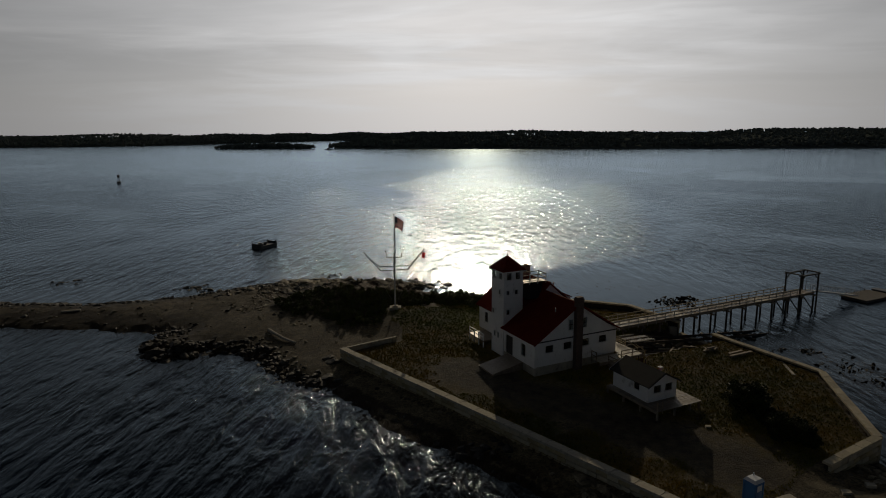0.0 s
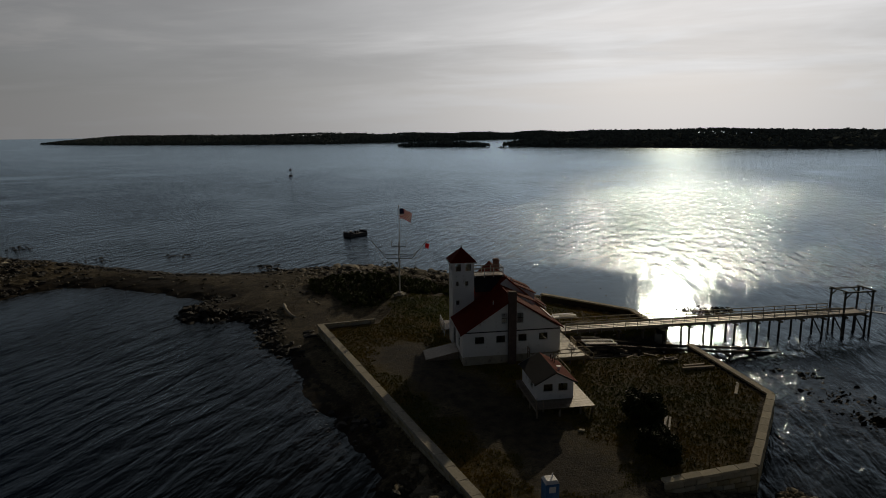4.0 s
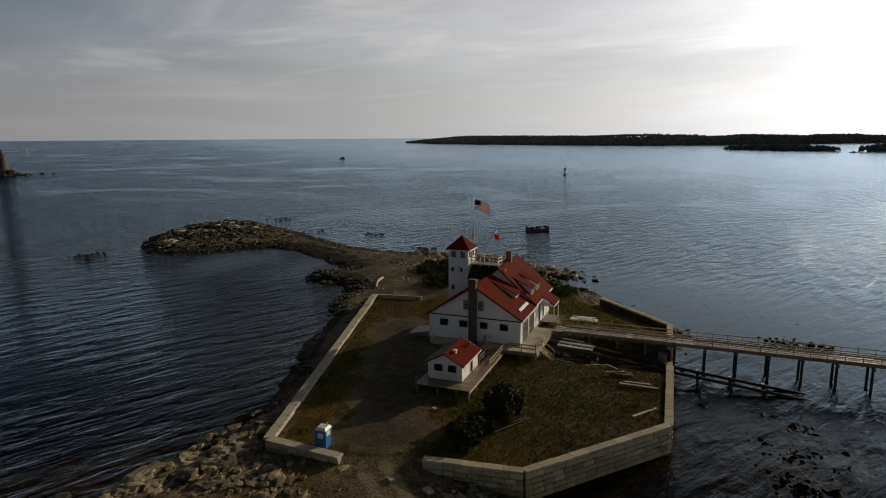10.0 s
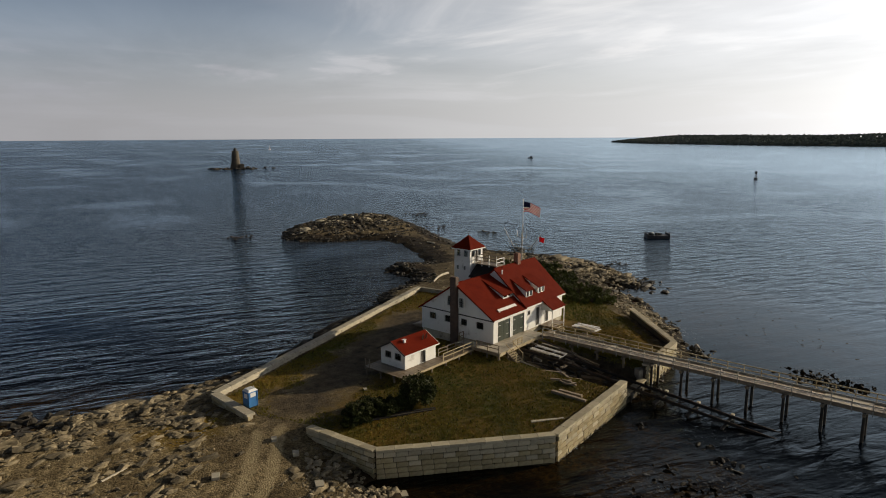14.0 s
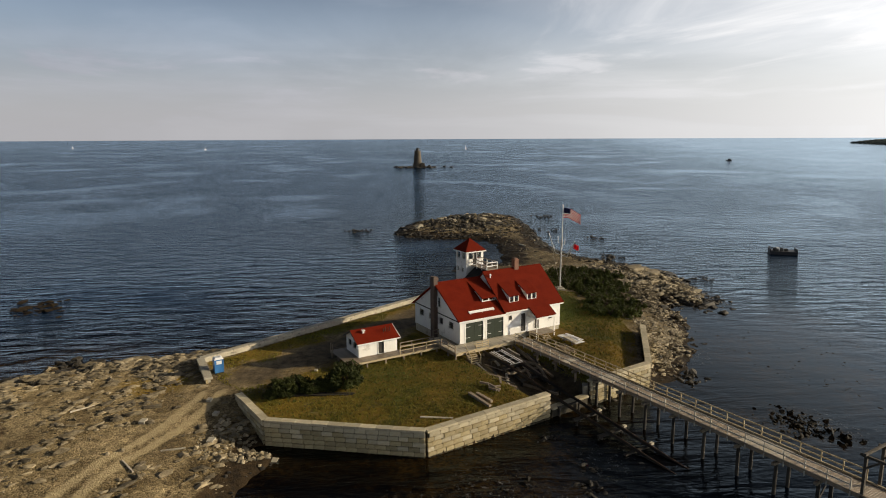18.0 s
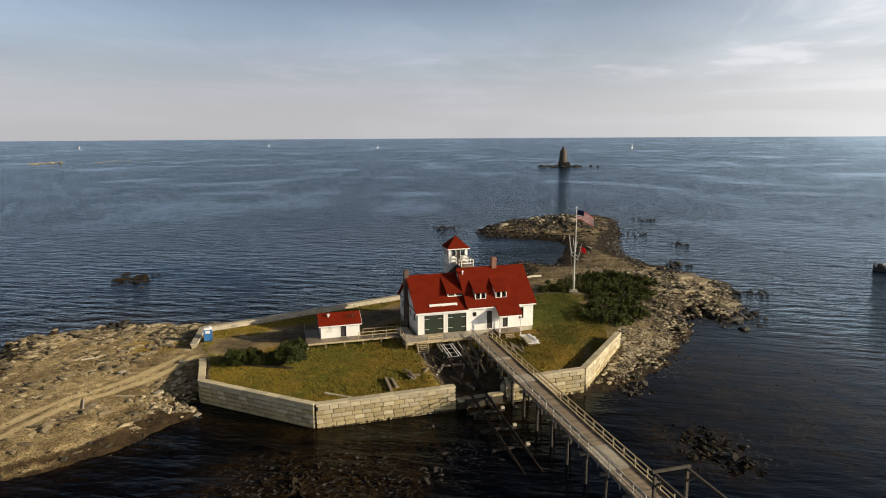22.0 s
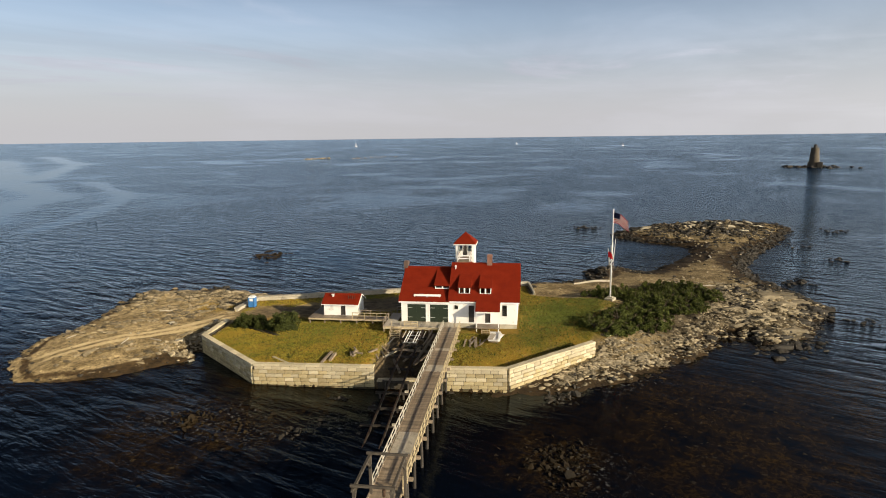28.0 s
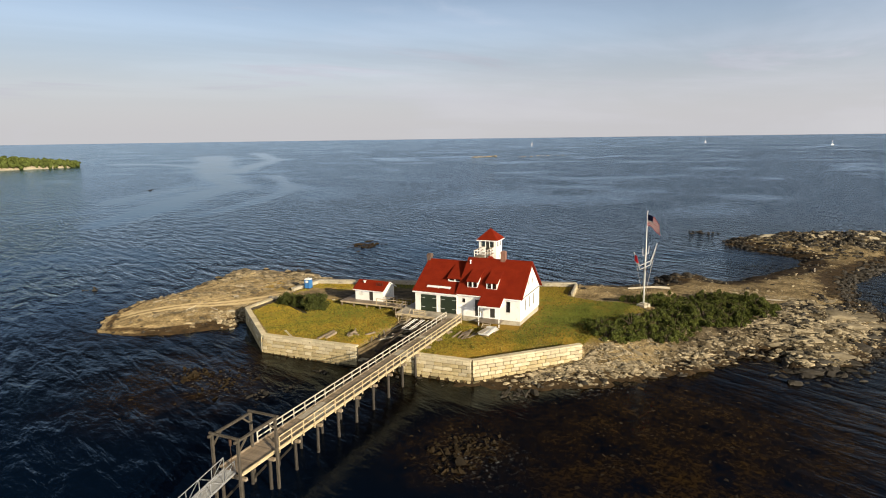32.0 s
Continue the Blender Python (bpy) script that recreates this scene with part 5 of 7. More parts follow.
    for x in (8.1, 9.95):
        for v in (5.4, 6.7, 8.0, 9.3):
            part("rail_post", G().box((x - 0.045, v - 0.045, 11.3), (x + 0.045, v + 0.045, 12.6)), white_trim, wk)
        for z in (12.08, 12.58):
            part("rail", G().box((x - 0.03, 5.4, z - 0.05), (x + 0.03, 9.5, z + 0.05)), timber, wk)
    for z in (12.08, 12.58):
        part("rail", G().box((8.1, 5.37, z - 0.06), (9.95, 5.43, z + 0.06)), white_trim, wk)
    # --- lookout tower
    x0, x1, y0, y1 = 7.3, 10.35, 9.58, 12.5
    tw = part("tower", G().box((x0 + 0.3, y0 + 0.3, 2.0), (x1 - 0.3, y1 - 0.3, 3.0)), white, h, "square white lookout tower with a pyramid roof")
    top = 13.75
    cab = lambda lo, hi: [(lo + 0.42, lo + 1.15, 12.5, 13.5), (hi - 1.15, hi - 0.42, 12.5, 13.5)]
    wleft = cab(y0, y1) + [(10.38, 10.78, 10.5, 11.1), (11.68, 12.08, 10.5, 11.1), (11.6, 12.05, 7.85, 8.5)]
    wback_ = cab(x0, x1) + [(8.1, 8.5, 10.5, 11.1), (9.7, 10.1, 7.6, 8.2), (8.4, 8.8, 4.5, 5.2), (9.3, 9.7, 4.5, 5.2)]
    wfront = cab(x0, x1)
    wright = cab(y0, y1) + [(11.0, 11.4, 10.5, 11.1)]
    for along, c, s, lo, hi, holes in (("y", x0, -1, y0 + 0.2, y1 - 0.2, wleft), ("x", y1, 1, x0, x1, wback_), ("x", y0, -1, x0, x1, wfront + [(8.45, 9.2, 11.62, 13.5)]), ("y", x1, 1, y0 + 0.2, y1 - 0.2, wright)):
        g = G()
        hole_wall(g, along, c, s, lo, hi, 2.2, top, holes, 0.2)
        w = part("tower_wall", g, white, tw)
        for a0, a1, b0, b1 in holes:
            if b0 == 11.62:
                f = G().box(*face_box(along, c, s, a0, a1, -0.14, -0.08, b0, b1))
                part("tower_door", f, dark_paint, tw)
            else:
                f = G()
                for q in ((a0 - 0.07, a0, b0 - 0.07, b1 + 0.07), (a1, a1 + 0.07, b0 - 0.07, b1 + 0.07), (a0, a1, b1, b1 + 0.07), (a0, a1, b0 - 0.07, b0)):
                    f.box(*face_box(along, c, s, q[0], q[1], -0.08, 0.035, q[2], q[3]))
                part("tower_window_frame", f, white_trim, tw)
                part("tower_pane", G().box(*face_box(along, c, s, a0, a1, -0.09, -0.07, b0, b1)), glass, tw)
    o = 0.3
    apex = ((x0 + x1) / 2, (y0 + y1) / 2, 15.5)
    cs = [(x0 - o, y0 - o, top), (x1 + o, y0 - o, top), (x1 + o, y1 + o, top), (x0 - o, y1 + o, top)]
    g = G()
    g.add(cs + [(x, y, top - 0.12) for x, y, z in cs] + [apex], [(0, 1, 8), (1, 2, 8), (2, 3, 8), (3, 0, 8), (7, 6, 5, 4), (0, 4, 5, 1), (1, 5, 6, 2), (2, 6, 7, 3), (3, 7, 4, 0)])
    part("tower_roof", g, roof_red, tw, "red pyramid roof")
    part("finial", G().rod(apex, (apex[0], apex[1], 15.95), 0.06, 0.02), dark_paint, tw)
    part("tower_floor", G().box((x0 + 0.2, y0 + 0.2, 11.45), (x1 - 0.2, y1 - 0.2, 11.55)), plank_mat, tw)
    g = G()
    for a, b in zip(cs, cs[1:] + cs[:1]):
        g.beam((a[0], a[1], top - 0.16), (b[0], b[1], top - 0.16), 0.08, 0.14)
    part("tower_eaves", g, white_trim, tw)
    # --- chimneys
    g = G().box((-0.62, 5.82, 2.0), (0.0, 6.78, 10.9)).box((-0.66, 5.78, 10.9), (0.12, 6.82, 11.25)).box((-0.58, 5.86, 11.25), (0.05, 6.74, 11.42))
    part("chimney", g, chimney_mat, h, "tall dark outside chimney on the gable")
    g = G().box((12.75, 4.85, 11.0), (13.5, 5.6, 12.5)).box((12.7, 4.8, 12.5), (13.55, 5.65, 12.72)).box((12.85, 4.95, 12.72), (13.4, 5.5, 12.85))
    part("chimney", g, brick_mat, h, "brick chimney on the ridge")
    part("roof_vent", G().rod((7.9, 4.3, 10.5), (7.9, 4.3, 11.15), 0.09).rod((7.9, 4.3, 11.1), (7.9, 4.3, 11.25), 0.2, 0.05), white_trim, h)
    part("roof_vent", G().rod((1.9, 8.2, 9.1), (1.9, 8.2, 9.7), 0.07), galvanised, h)
    # --- small back porch and cellar bulkhead
    bp = part("back_porch", G().box((11.6, 10.45, 3.0), (15.8, 13.1, 3.15)), plank_mat, h)
    for x in (11.7, 13.0, 14.3, 15.7):
        part("post", G().box((x - 0.06, 12.95, 1.9), (x + 0.06, 13.08, 4.1)), white_trim, bp)
    for z in (3.6, 4.05):
        part("rail", G().box((11.7, 12.98, z - 0.05), (15.7, 13.05, z + 0.05)), white_trim, bp)
    part("bulkhead", G().prism([(2.6, 12.5, 1.8), (2.6, 12.5, 3.05), (2.6, 16.8, 2.2), (2.6, 16.8, 1.8)], (3.6, 0, 0)), plank_mat, h, "sloping boarded ramp to the back door")
    return h


station()


# ---------------------------------------------------------------- the shed and its deck
def shed():
    s = thing("shed", (-10.5, 5.1, 3.0), "small white shed with a red gable roof on a deck", "shed")
    x0, x1, y0, y1, F, E, R = -13.3, -7.85, 3.1, 7.1, 3.0, 5.08, 6.15
    g = G()
    door = (-10.55, -9.75, F + 0.02, 4.75)
    hole_wall(g, "x", y0, -1, x0, x1, F, E, [door], 0.14)
    wf = part("wall", g, white, s)
    part("door", G().box((door[0], y0 + 0.1, F + 0.02), (door[1], y0 + 0.14, door[3])), dark_paint, wf)
    f = G()
    for q in ((door[0] - 0.09, door[0], F, door[3] + 0.09), (door[1], door[1] + 0.09, F, door[3] + 0.09), (door[0], door[1], door[3], door[3] + 0.09)):
        f.box((q[0], y0 - 0.04, q[2]), (q[1], y0 + 0.1, q[3]))
    part("door_frame", f, white_trim, wf)
    wins = [(3.75, 4.75, 3.95, 4.75), (5.35, 6.35, 3.95, 4.75)]
    g = G()
    hole_wall(g, "y", x0, -1, y0 + 0.14, y1 - 0.14, F, E, wins, 0.14)
    ww = part("wall", g, white, s)
    for a0, a1, z0, z1 in wins:
        window(ww, "y", x0, -1, a0, a1, z0, z1, mid=False, wide=0.08, bars=1)
    part("gable_wall", G().prism([(x0, y0, E), (x0, y1, E), (x0, 5.1, R - 0.08)], (0.14, 0, 0)), white, s)
    part("gable_wall", G().prism([(x1, y0, E), (x1, y1, E), (x1, 5.1, R - 0.08)], (-0.14, 0, 0)), white, s)
    part("wall", G().box((x1 - 0.14, y0 + 0.14, F), (x1, y1 - 0.14, E)), white, s)
    wins = [(-12.0, -11.2, 3.9, 4.7)]
    g = G()
    hole_wall(g, "x", y1, 1, x0, x1, F, E, wins, 0.14)
    wb = part("wall", g, white, s)
    window(wb, "x", y1, 1, *wins[0], mid=True, wide=0.08)
    sl = (R - E) / 2.0
    for side, label in ((-1, "red roof slope"), (1, "black roof slope")):
        e = 5.1 + side * 2.35
        part("roof", G().slab([(x0 - 0.3, 5.1, R), (x1 + 0.3, 5.1, R), (x1 + 0.3, e, R - 2.35 * sl), (x0 - 0.3, e, R - 2.35 * sl)], 0.12), roof_red if side < 0 else roof_black, s, label)
        part("rake_board", G().beam((x0 - 0.33, 5.1, R - 0.1), (x0 - 0.33, e, R - 2.35 * sl - 0.1), 0.05, 0.16), dark_paint, s)
        part("rake_board", G().beam((x1 + 0.33, 5.1, R - 0.1), (x1 + 0.33, e, R - 2.35 * sl - 0.1), 0.05, 0.16), white_trim, s)
    part("fascia", G().box((x0 - 0.3, 2.72, 4.72), (x1 + 0.3, 2.76, 4.86)), white_trim, s)
    part("roof_vent", G().box((-12.2, 4.2, 5.75), (-11.95, 4.45, 6.1)).box((-12.3, 4.1, 6.1), (-11.85, 4.55, 6.16)), white_trim, s)
    for k in range(4):
        part("vent_pipe", G().rod((-9.4 + 0.33 * k, 3.9 + 0.12 * (k % 2), 5.5), (-9.4 + 0.33 * k, 3.9 + 0.12 * (k % 2), 6.05 + 0.1 * (k % 2)), 0.05), steel, s)


shed()


def plank_run(parent, x0, x1, y0, y1, z, step, me_l, lengthwise="y", jitter=0.015, seed=1):
    """Single boards laid side by side; they run along y (or x) and follow one another along the other way."""
    rnd = random.Random(seed)
    if lengthwise == "y":
        n = int((x1 - x0) / step)
        for i in range(n):
            piece("plank", me_l, parent, Matrix.Translation(Vector((x0 + (i + 0.5) * step, (y0 + y1) / 2 + rnd.uniform(-jitter, jitter), z + rnd.uniform(-0.006, 0.006))) - ORIGIN[parent]))
    else:
        n = int((y1 - y0) / step)
        for i in range(n):
            piece("plank", me_l, parent, Matrix.Translation(Vector(((x0 + x1) / 2 + rnd.uniform(-jitter, jitter), y0 + (i + 0.5) * step, z + rnd.uniform(-0.006, 0.006))) - ORIGIN[parent]))


def plank_mesh(lx, ly, lz=0.05, mat=plank_mat):
    return shared(bevelled_block(lx, ly, lz, 0.008), "plank", mat)


def railing(parent, p, q, spacing, top, rails, mat, post=0.09, rail=(0.05, 0.10), below=0.35):
    """Posts and rails from p to q (deck level)."""
    p, q = Vector(p), Vector(q)
    n = max(1, round((q - p).length / spacing))
    for i in range(n + 1):
        c = p.lerp(q, i / n)
        part("rail_post", G().box((c.x - post / 2, c.y - post / 2, c.z - below), (c.x + post / 2, c.y + post / 2, c.z + top)), mat, parent)
    for z in rails:
        part("rail", G().beam(p + Vector((0, 0, z)), q + Vector((0, 0, z)), *rail), mat, parent)


def shed_deck():
    d = thing("shed_deck", (-9.0, 4.0, 1.9), "raised timber deck round the shed with a railed walkway", "deck")
    me = plank_mesh(0.235, 6.3)
    plank_run(d, -15.4, -7.4, 1.5, 7.8, 2.96, 0.245, me)
    me2 = plank_mesh(0.235, 1.6)
    plank_run(d, -7.4, -2.2, 1.5, 3.1, 2.96, 0.245, me2, seed=4)
    for v in (1.55, 3.05, 5.2, 7.7):
        part("joist", G().box((-15.4, v - 0.06, 2.68), (-2.3 if v < 4 else -7.5, v + 0.06, 2.92)), timber_new if v < 1.6 else timber, d)
    for x in (-15.2, -12.8, -10.2, -7.6, -5.0, -2.6):
        for v in (1.7, 3.0, 5.2, 7.6):
            if v > 4 and x > -7:
                continue
            part("deck_post", G().box((x - 0.09, v - 0.09, 1.5), (x + 0.09, v + 0.09, 2.68)), timber, d)
    railing(d, (-8.2, 1.55, 2.98), (-2.3, 1.55, 2.98), 1.9, 1.0, (0.5, 0.95), timber_new)
    railing(d, (-7.4, 3.05, 2.98), (-2.3, 3.05, 2.98), 1.7, 1.0, (0.5, 0.95), timber)
    railing(d, (-15.3, 7.0, 2.98), (-15.3, 7.7, 2.98), 1.0, 1.0, (), timber)


shed_deck()


def front_deck():
    d = thing("boat_room_deck", (3.0, -1.3, 1.9), "grey timber landing before the boat room doors", "deck")
    plank_run(d, -2.3, 8.4, -2.6, -0.03, 3.24, 0.245, plank_mesh(0.235, 2.57, mat=deck_pale), seed=2)
    plank_run(d, -2.3, -0.64, -0.03, 4.5, 3.24, 0.245, plank_mesh(1.64, 0.235, mat=deck_pale), lengthwise="x", seed=3)
    part("rim_joist", G().box((-2.3, -2.68, 2.85), (8.4, -2.61, 3.22)), timber_new, d)
    part("rim_joist", G().box((-2.38, -2.6, 2.85), (-2.31, 4.5, 3.22)), timber, d)
    for v in (-1.6, -0.5):
        part("joist", G().box((-2.2, v - 0.06, 2.95), (8.3, v + 0.06, 3.2)), timber, d)
    for x in (-2.2, -0.2, 2.2, 4.6, 6.8, 8.2):
        part("deck_post", G().box((x - 0.1, -2.55, 0.4), (x + 0.1, -2.35, 2.95)), timber, d)
        part("deck_post", G().box((x - 0.1, -0.7, 1.0), (x + 0.1, -0.5, 2.95)), timber, d)
    railing(d, (-2.3, -2.5, 3.26), (-2.3, 1.0, 3.26), 1.7, 1.0, (0.5, 0.95), timber)
    railing(d, (0.9, -2.5, 3.26), (2.9, -2.5, 3.26), 1.0, 0.85, (0.25, 0.5, 0.8), timber_new)
    railing(d, (-1.6, 4.4, 3.26), (-0.7, 4.4, 3.26), 0.9, 1.1, (0.55, 1.05), timber)
    for k in range(6):
        part("step", G().box((-0.9, -2.98 - 0.27 * k, 2.98 - 0.19 * k), (0.5, -2.70 - 0.27 * k, 3.04 - 0.19 * k)), timber_new, d)
    for x in (-0.92, 0.5):
        part("stringer", G().beam((x, -2.6, 3.1), (x, -4.4, 1.85), 0.06, 0.24), timber, d)
        part("stair_rail", G().beam((x, -2.6, 4.1), (x, -4.2, 2.95), 0.06, 0.1), timber_new, d)
        part("rail_post", G().box((x - 0.05, -4.25, 1.6), (x + 0.05, -4.15, 3.0)), timber_new, d)


front_deck()


# ---------------------------------------------------------------- the pier
def pier():
    p = thing("pier", (8.1, -25.0, 0.0), "long grey timber pier with white rails on wooden piles", "pier")
    L, R, END = 6.85, 9.35, -50.2
    me = plank_mesh(2.5, 0.176, mat=pier_plank)
    plank_run(p, L, R, -50.2, -2.62, 3.42, 0.186, me, lengthwise="x", seed=7)
    for u in (L + 0.25, 8.1, R - 0.25):
        part("stringer", G().box((u - 0.1, END, 3.08), (u + 0.1, -2.7, 3.38)), timber_new if u > 8.2 else timber, p)
    part("kerb", G().box((R - 0.04, END, 3.46), (R + 0.08, -4.0, 3.58)), timber_new, p)
    part("kerb", G().box((L - 0.08, END, 3.46), (L + 0.04, -4.0, 3.58)), timber, p)
    v = -7.6
    while v > END:
        for u in (L + 0.2, R - 0.2):
            part("pier_post", G().rod((u + 0.06 * math.sin(v), v, -1.6), (u, v, 3.1), 0.17, 0.15, 9), timber_dark if v < -17 else timber, p)
        part("cap_beam", G().box((L - 0.35, v - 0.14, 2.82), (R + 0.35, v + 0.14, 3.08)), timber, p)
        if v < -42:
            part("cross_brace", G().beam((L + 0.2, v + 0.16, 0.5), (R - 0.2, v + 0.16, 2.7), 0.07, 0.2), timber_dark, p)
        v -= 3.55
    rnd = random.Random(3)
    for u in (L + 0.02, R - 0.02):
        n = 24
        for i in range(n + 1):
            y = -3.2 - i * (45.5 - 3.2) / n
            lean = rnd.uniform(-0.02, 0.02)
            part("rail_post", G().beam((u, y, 2.95), (u + lean, y, 4.52), 0.085, 0.085), pier_rail if u < 8 else timber_new, p)
        for z in (3.98, 4.48):
            part("rail", G().box((u - 0.03, -45.5, z - 0.055), (u + 0.03, -3.2, z + 0.055)), pier_rail if u < 8 else timber_new, p)
    # plywood patches
    for v0, v1 in ((-40.0, -35.9), (-20.4, -18.3), (-13.0, -12.2)):
        part("deck_patch", G().box((L + 0.15, v0, 3.452), (R - 0.15, v1, 3.475)), deck_pale, p, "pale plywood patch")


pier()


def gantry():
    g = thing("pier_gantry", (8.0, -48.6, 1.0), "dark timber hoisting frame over the pier's end", "gantry")
    posts = [(6.95, -46.3), (9.7, -46.3), (6.95, -50.9), (9.7, -50.9)]
    for u, v in posts:
        part("post", G().beam((u, v, -1.6), (u, v, 6.75), 0.21), timber_grey, g)
    for a, b in (((6.95, -45.9), (6.95, -51.3)), ((9.7, -45.9), (9.7, -51.3))):
        part("top_beam", G().beam((*a, 6.7), (*b, 6.7), 0.18, 0.2), timber_grey, g)
    for v in (-46.3, -50.9):
        part("cross_beam", G().beam((6.7, v, 6.88), (9.95, v, 6.88), 0.17, 0.18), timber_grey, g)
    for u, v, s in ((6.95, -46.3, -1), (9.7, -46.3, -1), (6.95, -50.9, 1), (9.7, -50.9, 1)):
        part("brace", G().beam((u, v, 5.7), (u, v + s * 1.0, 6.6), 0.12, 0.14), timber_grey, g)
    part("hoist", G().rod((9.2, -51.2, 6.9), (9.2, -51.2, 6.4), 0.12).rod((9.2, -51.2, 6.4), (9.2, -51.2, 4.3), 0.02), steel, g)


gantry()


def gangway():
    w = thing("gangway", (8.2, -57.0, 0.3), "ribbed aluminium gangway sloping down from the pier", "gangway")
    a, b = Vector((8.1, -50.4, 3.5)), Vector((8.1, -64.0, 0.95))
    for s in (-0.62, 0.62):
        o = Vector((s, 0, 0))
        part("side_beam", G().beam(a + o, b + o, 0.08, 0.2), aluminium, w)
        part("handrail", G().beam(a + o + Vector((0, 0, 1.05)), b + o + Vector((0, 0, 1.05)), 0.06, 0.06), aluminium, w)
        for k in range(11):
            c = a.lerp(b, k / 10) + o
            part("upright", G().beam(c, c + Vector((0, 0, 1.05)), 0.05), aluminium, w)
            if k < 10:
                c2 = a.lerp(b, (k + 1) / 10) + o
                part("diagonal", G().beam(c if k % 2 else c2, (c2 if k % 2 else c) + Vector((0, 0, 1.05)), 0.035), aluminium, w)
    part("walkway", G().slab([a + Vector((-0.58, 0, 0.06)), a + Vector((0.58, 0, 0.06)), b + Vector((0.58, 0, 0.06)), b + Vector((-0.58, 0, 0.06))], 0.05), galvanised, w)
    f = thing("float", (8.1, -68.0, -0.2), "low dark timber landing float at the gangway's foot", "float")
    part("deck", G().box((5.6, -72.0, 0.35), (10.6, -63.4, 0.52)), timber_grey, f)
    part("pontoon", G().box((5.8, -71.8, -0.3), (10.4, -63.6, 0.35)), hull_dark, f)
    for v in (-70.5, -67.5, -65):
        part("bollard", G().rod((10.3, v, 0.5), (10.3, v, 0.95), 0.09), steel, f)
    part("skiff", G().prism([(6.0, -72.4, 0.1), (9.8, -72.4, 0.1), (10.2, -72.4, 0.75), (5.6, -72.4, 0.75)], (0, -1.7, 0)), hull_dark, f)


gangway()


# ---------------------------------------------------------------- slipway
def slipway():
    s = thing("slipway", (3.1, -20.0, 0.0), "old marine railway of steel rails on timber sleepers", "slipway")
    zz = lambda v: float(np.interp(-v, [2.7, 9, 18, 36], [2.75, 2.45, 1.35, -0.5]))
    for u0, u1 in ((1.9, 2.55), (3.75, 4.3)):
        vs = [-2.7, -9, -18, -36]
        for a, b in zip(vs, vs[1:]):
            f0, f1 = (-a - 2.7) / 33.3, (-b - 2.7) / 33.3
            part("rail", G().beam((u0 + (u1 - u0) * f0, a, zz(a)), (u0 + (u1 - u0) * f1, b, zz(b)), 0.2, 0.26), timber_dark, s)
            part("rail_head", G().beam((u0 + (u1 - u0) * f0, a, zz(a) + 0.16), (u0 + (u1 - u0) * f1, b, zz(b) + 0.16), 0.07, 0.08), steel, s)
    for k, (v, pale) in enumerate(((-5, 0), (-8, 0), (-11.5, 0), (-15, 0), (-18.2, 0), (-21, 1), (-24.6, 1), (-28.2, 1), (-31.6, 0))):
        part("sleeper", G().box((1.0 if k > 4 else 1.2, v - 0.16, zz(v) - 0.4), (5.0 if k > 4 else 4.6, v + 0.16, zz(v) - 0.14)), timber_dark, s)
        if pale:
            part("sleeper_end", G().box((4.6, v - 0.17, zz(v) - 0.12), (5.0, v + 0.17, zz(v) + 0.08)), drift, s, "pale sawn block")
        for u in (1.5, 4.4):
            part("support_post", G().rod((u, v, -1.6), (u, v, zz(v) - 0.3), 0.13), timber_dark, s)
    c = thing("boat_cradle", (3.1, -6.5, 2.3), "white-painted metal boat cradle on the slipway", "cradle")
    for u in (2.1, 2.45, 3.35, 3.7):
        part("long_bar", G().beam((u, -4.3, zz(-4.3) + 0.5), (u, -8.7, zz(-8.7) + 0.5), 0.09), white_trim, c)
    for v in (-4.4, -5.8, -7.2, -8.6):
        part("cross_bar", G().beam((1.9, v, zz(v) + 0.38), (3.9, v, zz(v) + 0.38), 0.07, 0.07), aluminium, c)
    for u in (1.6, 4.5):
        part("side_frame", G().beam((u, -4.6, zz(-4.6) + 0.6), (u, -7.2, zz(-7.2) + 0.6), 0.1, 0.1), drift, c)
    # boards and beams strewn over the bank
    rnd = random.Random(31)
    for k in range(22):
        u, v = rnd.uniform(-1.8, 7.6), rnd.uniform(-12.5, -3.2)
        w = SITE @ Vector((u, v, 0))
        a, l = rnd.gauss(90, 28), rnd.uniform(1.2, 4.2)
        q, h = (0.22, 0.07) if k % 3 else (0.26, 0.22)
        z = ground_zones(np.array([w.x]), np.array([w.y]))[0][0] + h / 2 + 0.05
        g = G().beam((-l / 2 * math.cos(radians(a)), -l / 2 * math.sin(radians(a)), -0.03 * l), (l / 2 * math.cos(radians(a)), l / 2 * math.sin(radians(a)), 0.03 * l), q, h)
        ob = new("strewn_board", g.mesh("strewn_board"))
        ob.data.materials.append((timber, timber_grey, drift, timber_dark)[k % 4])
        ob.matrix_world = SITE @ pose(u, v, z)
        tagged(ob, "weathered board thrown down beside the slipway" if k % 3 else "short weathered beam thrown down beside the slipway", "board", "timber strewn by the slipway")
    # two old bent keel timbers sliding down into the cut
    for bend in (((23.97, 84.76, 2.75), (27.51, 86.24, 2.3), (31.01, 86.77, 1.9), (33.82, 86.94, 1.5)),
                 ((23.02, 86.42, 2.75), (27.76, 88.1, 2.2), (31.18, 88.64, 1.8), (33.93, 88.8, 1.4))):
        g = G()
        low = min(p[2] for p in bend)
        for k in range(8):
            q0, q1 = [Vector([float(np.interp(q, [0, 1 / 3, 2 / 3, 1], [p[i] for p in bend])) for i in range(3)]) for q in (k / 8, (k + 1.05) / 8)]
            g.beam(q0, q1, 0.24, 0.2)
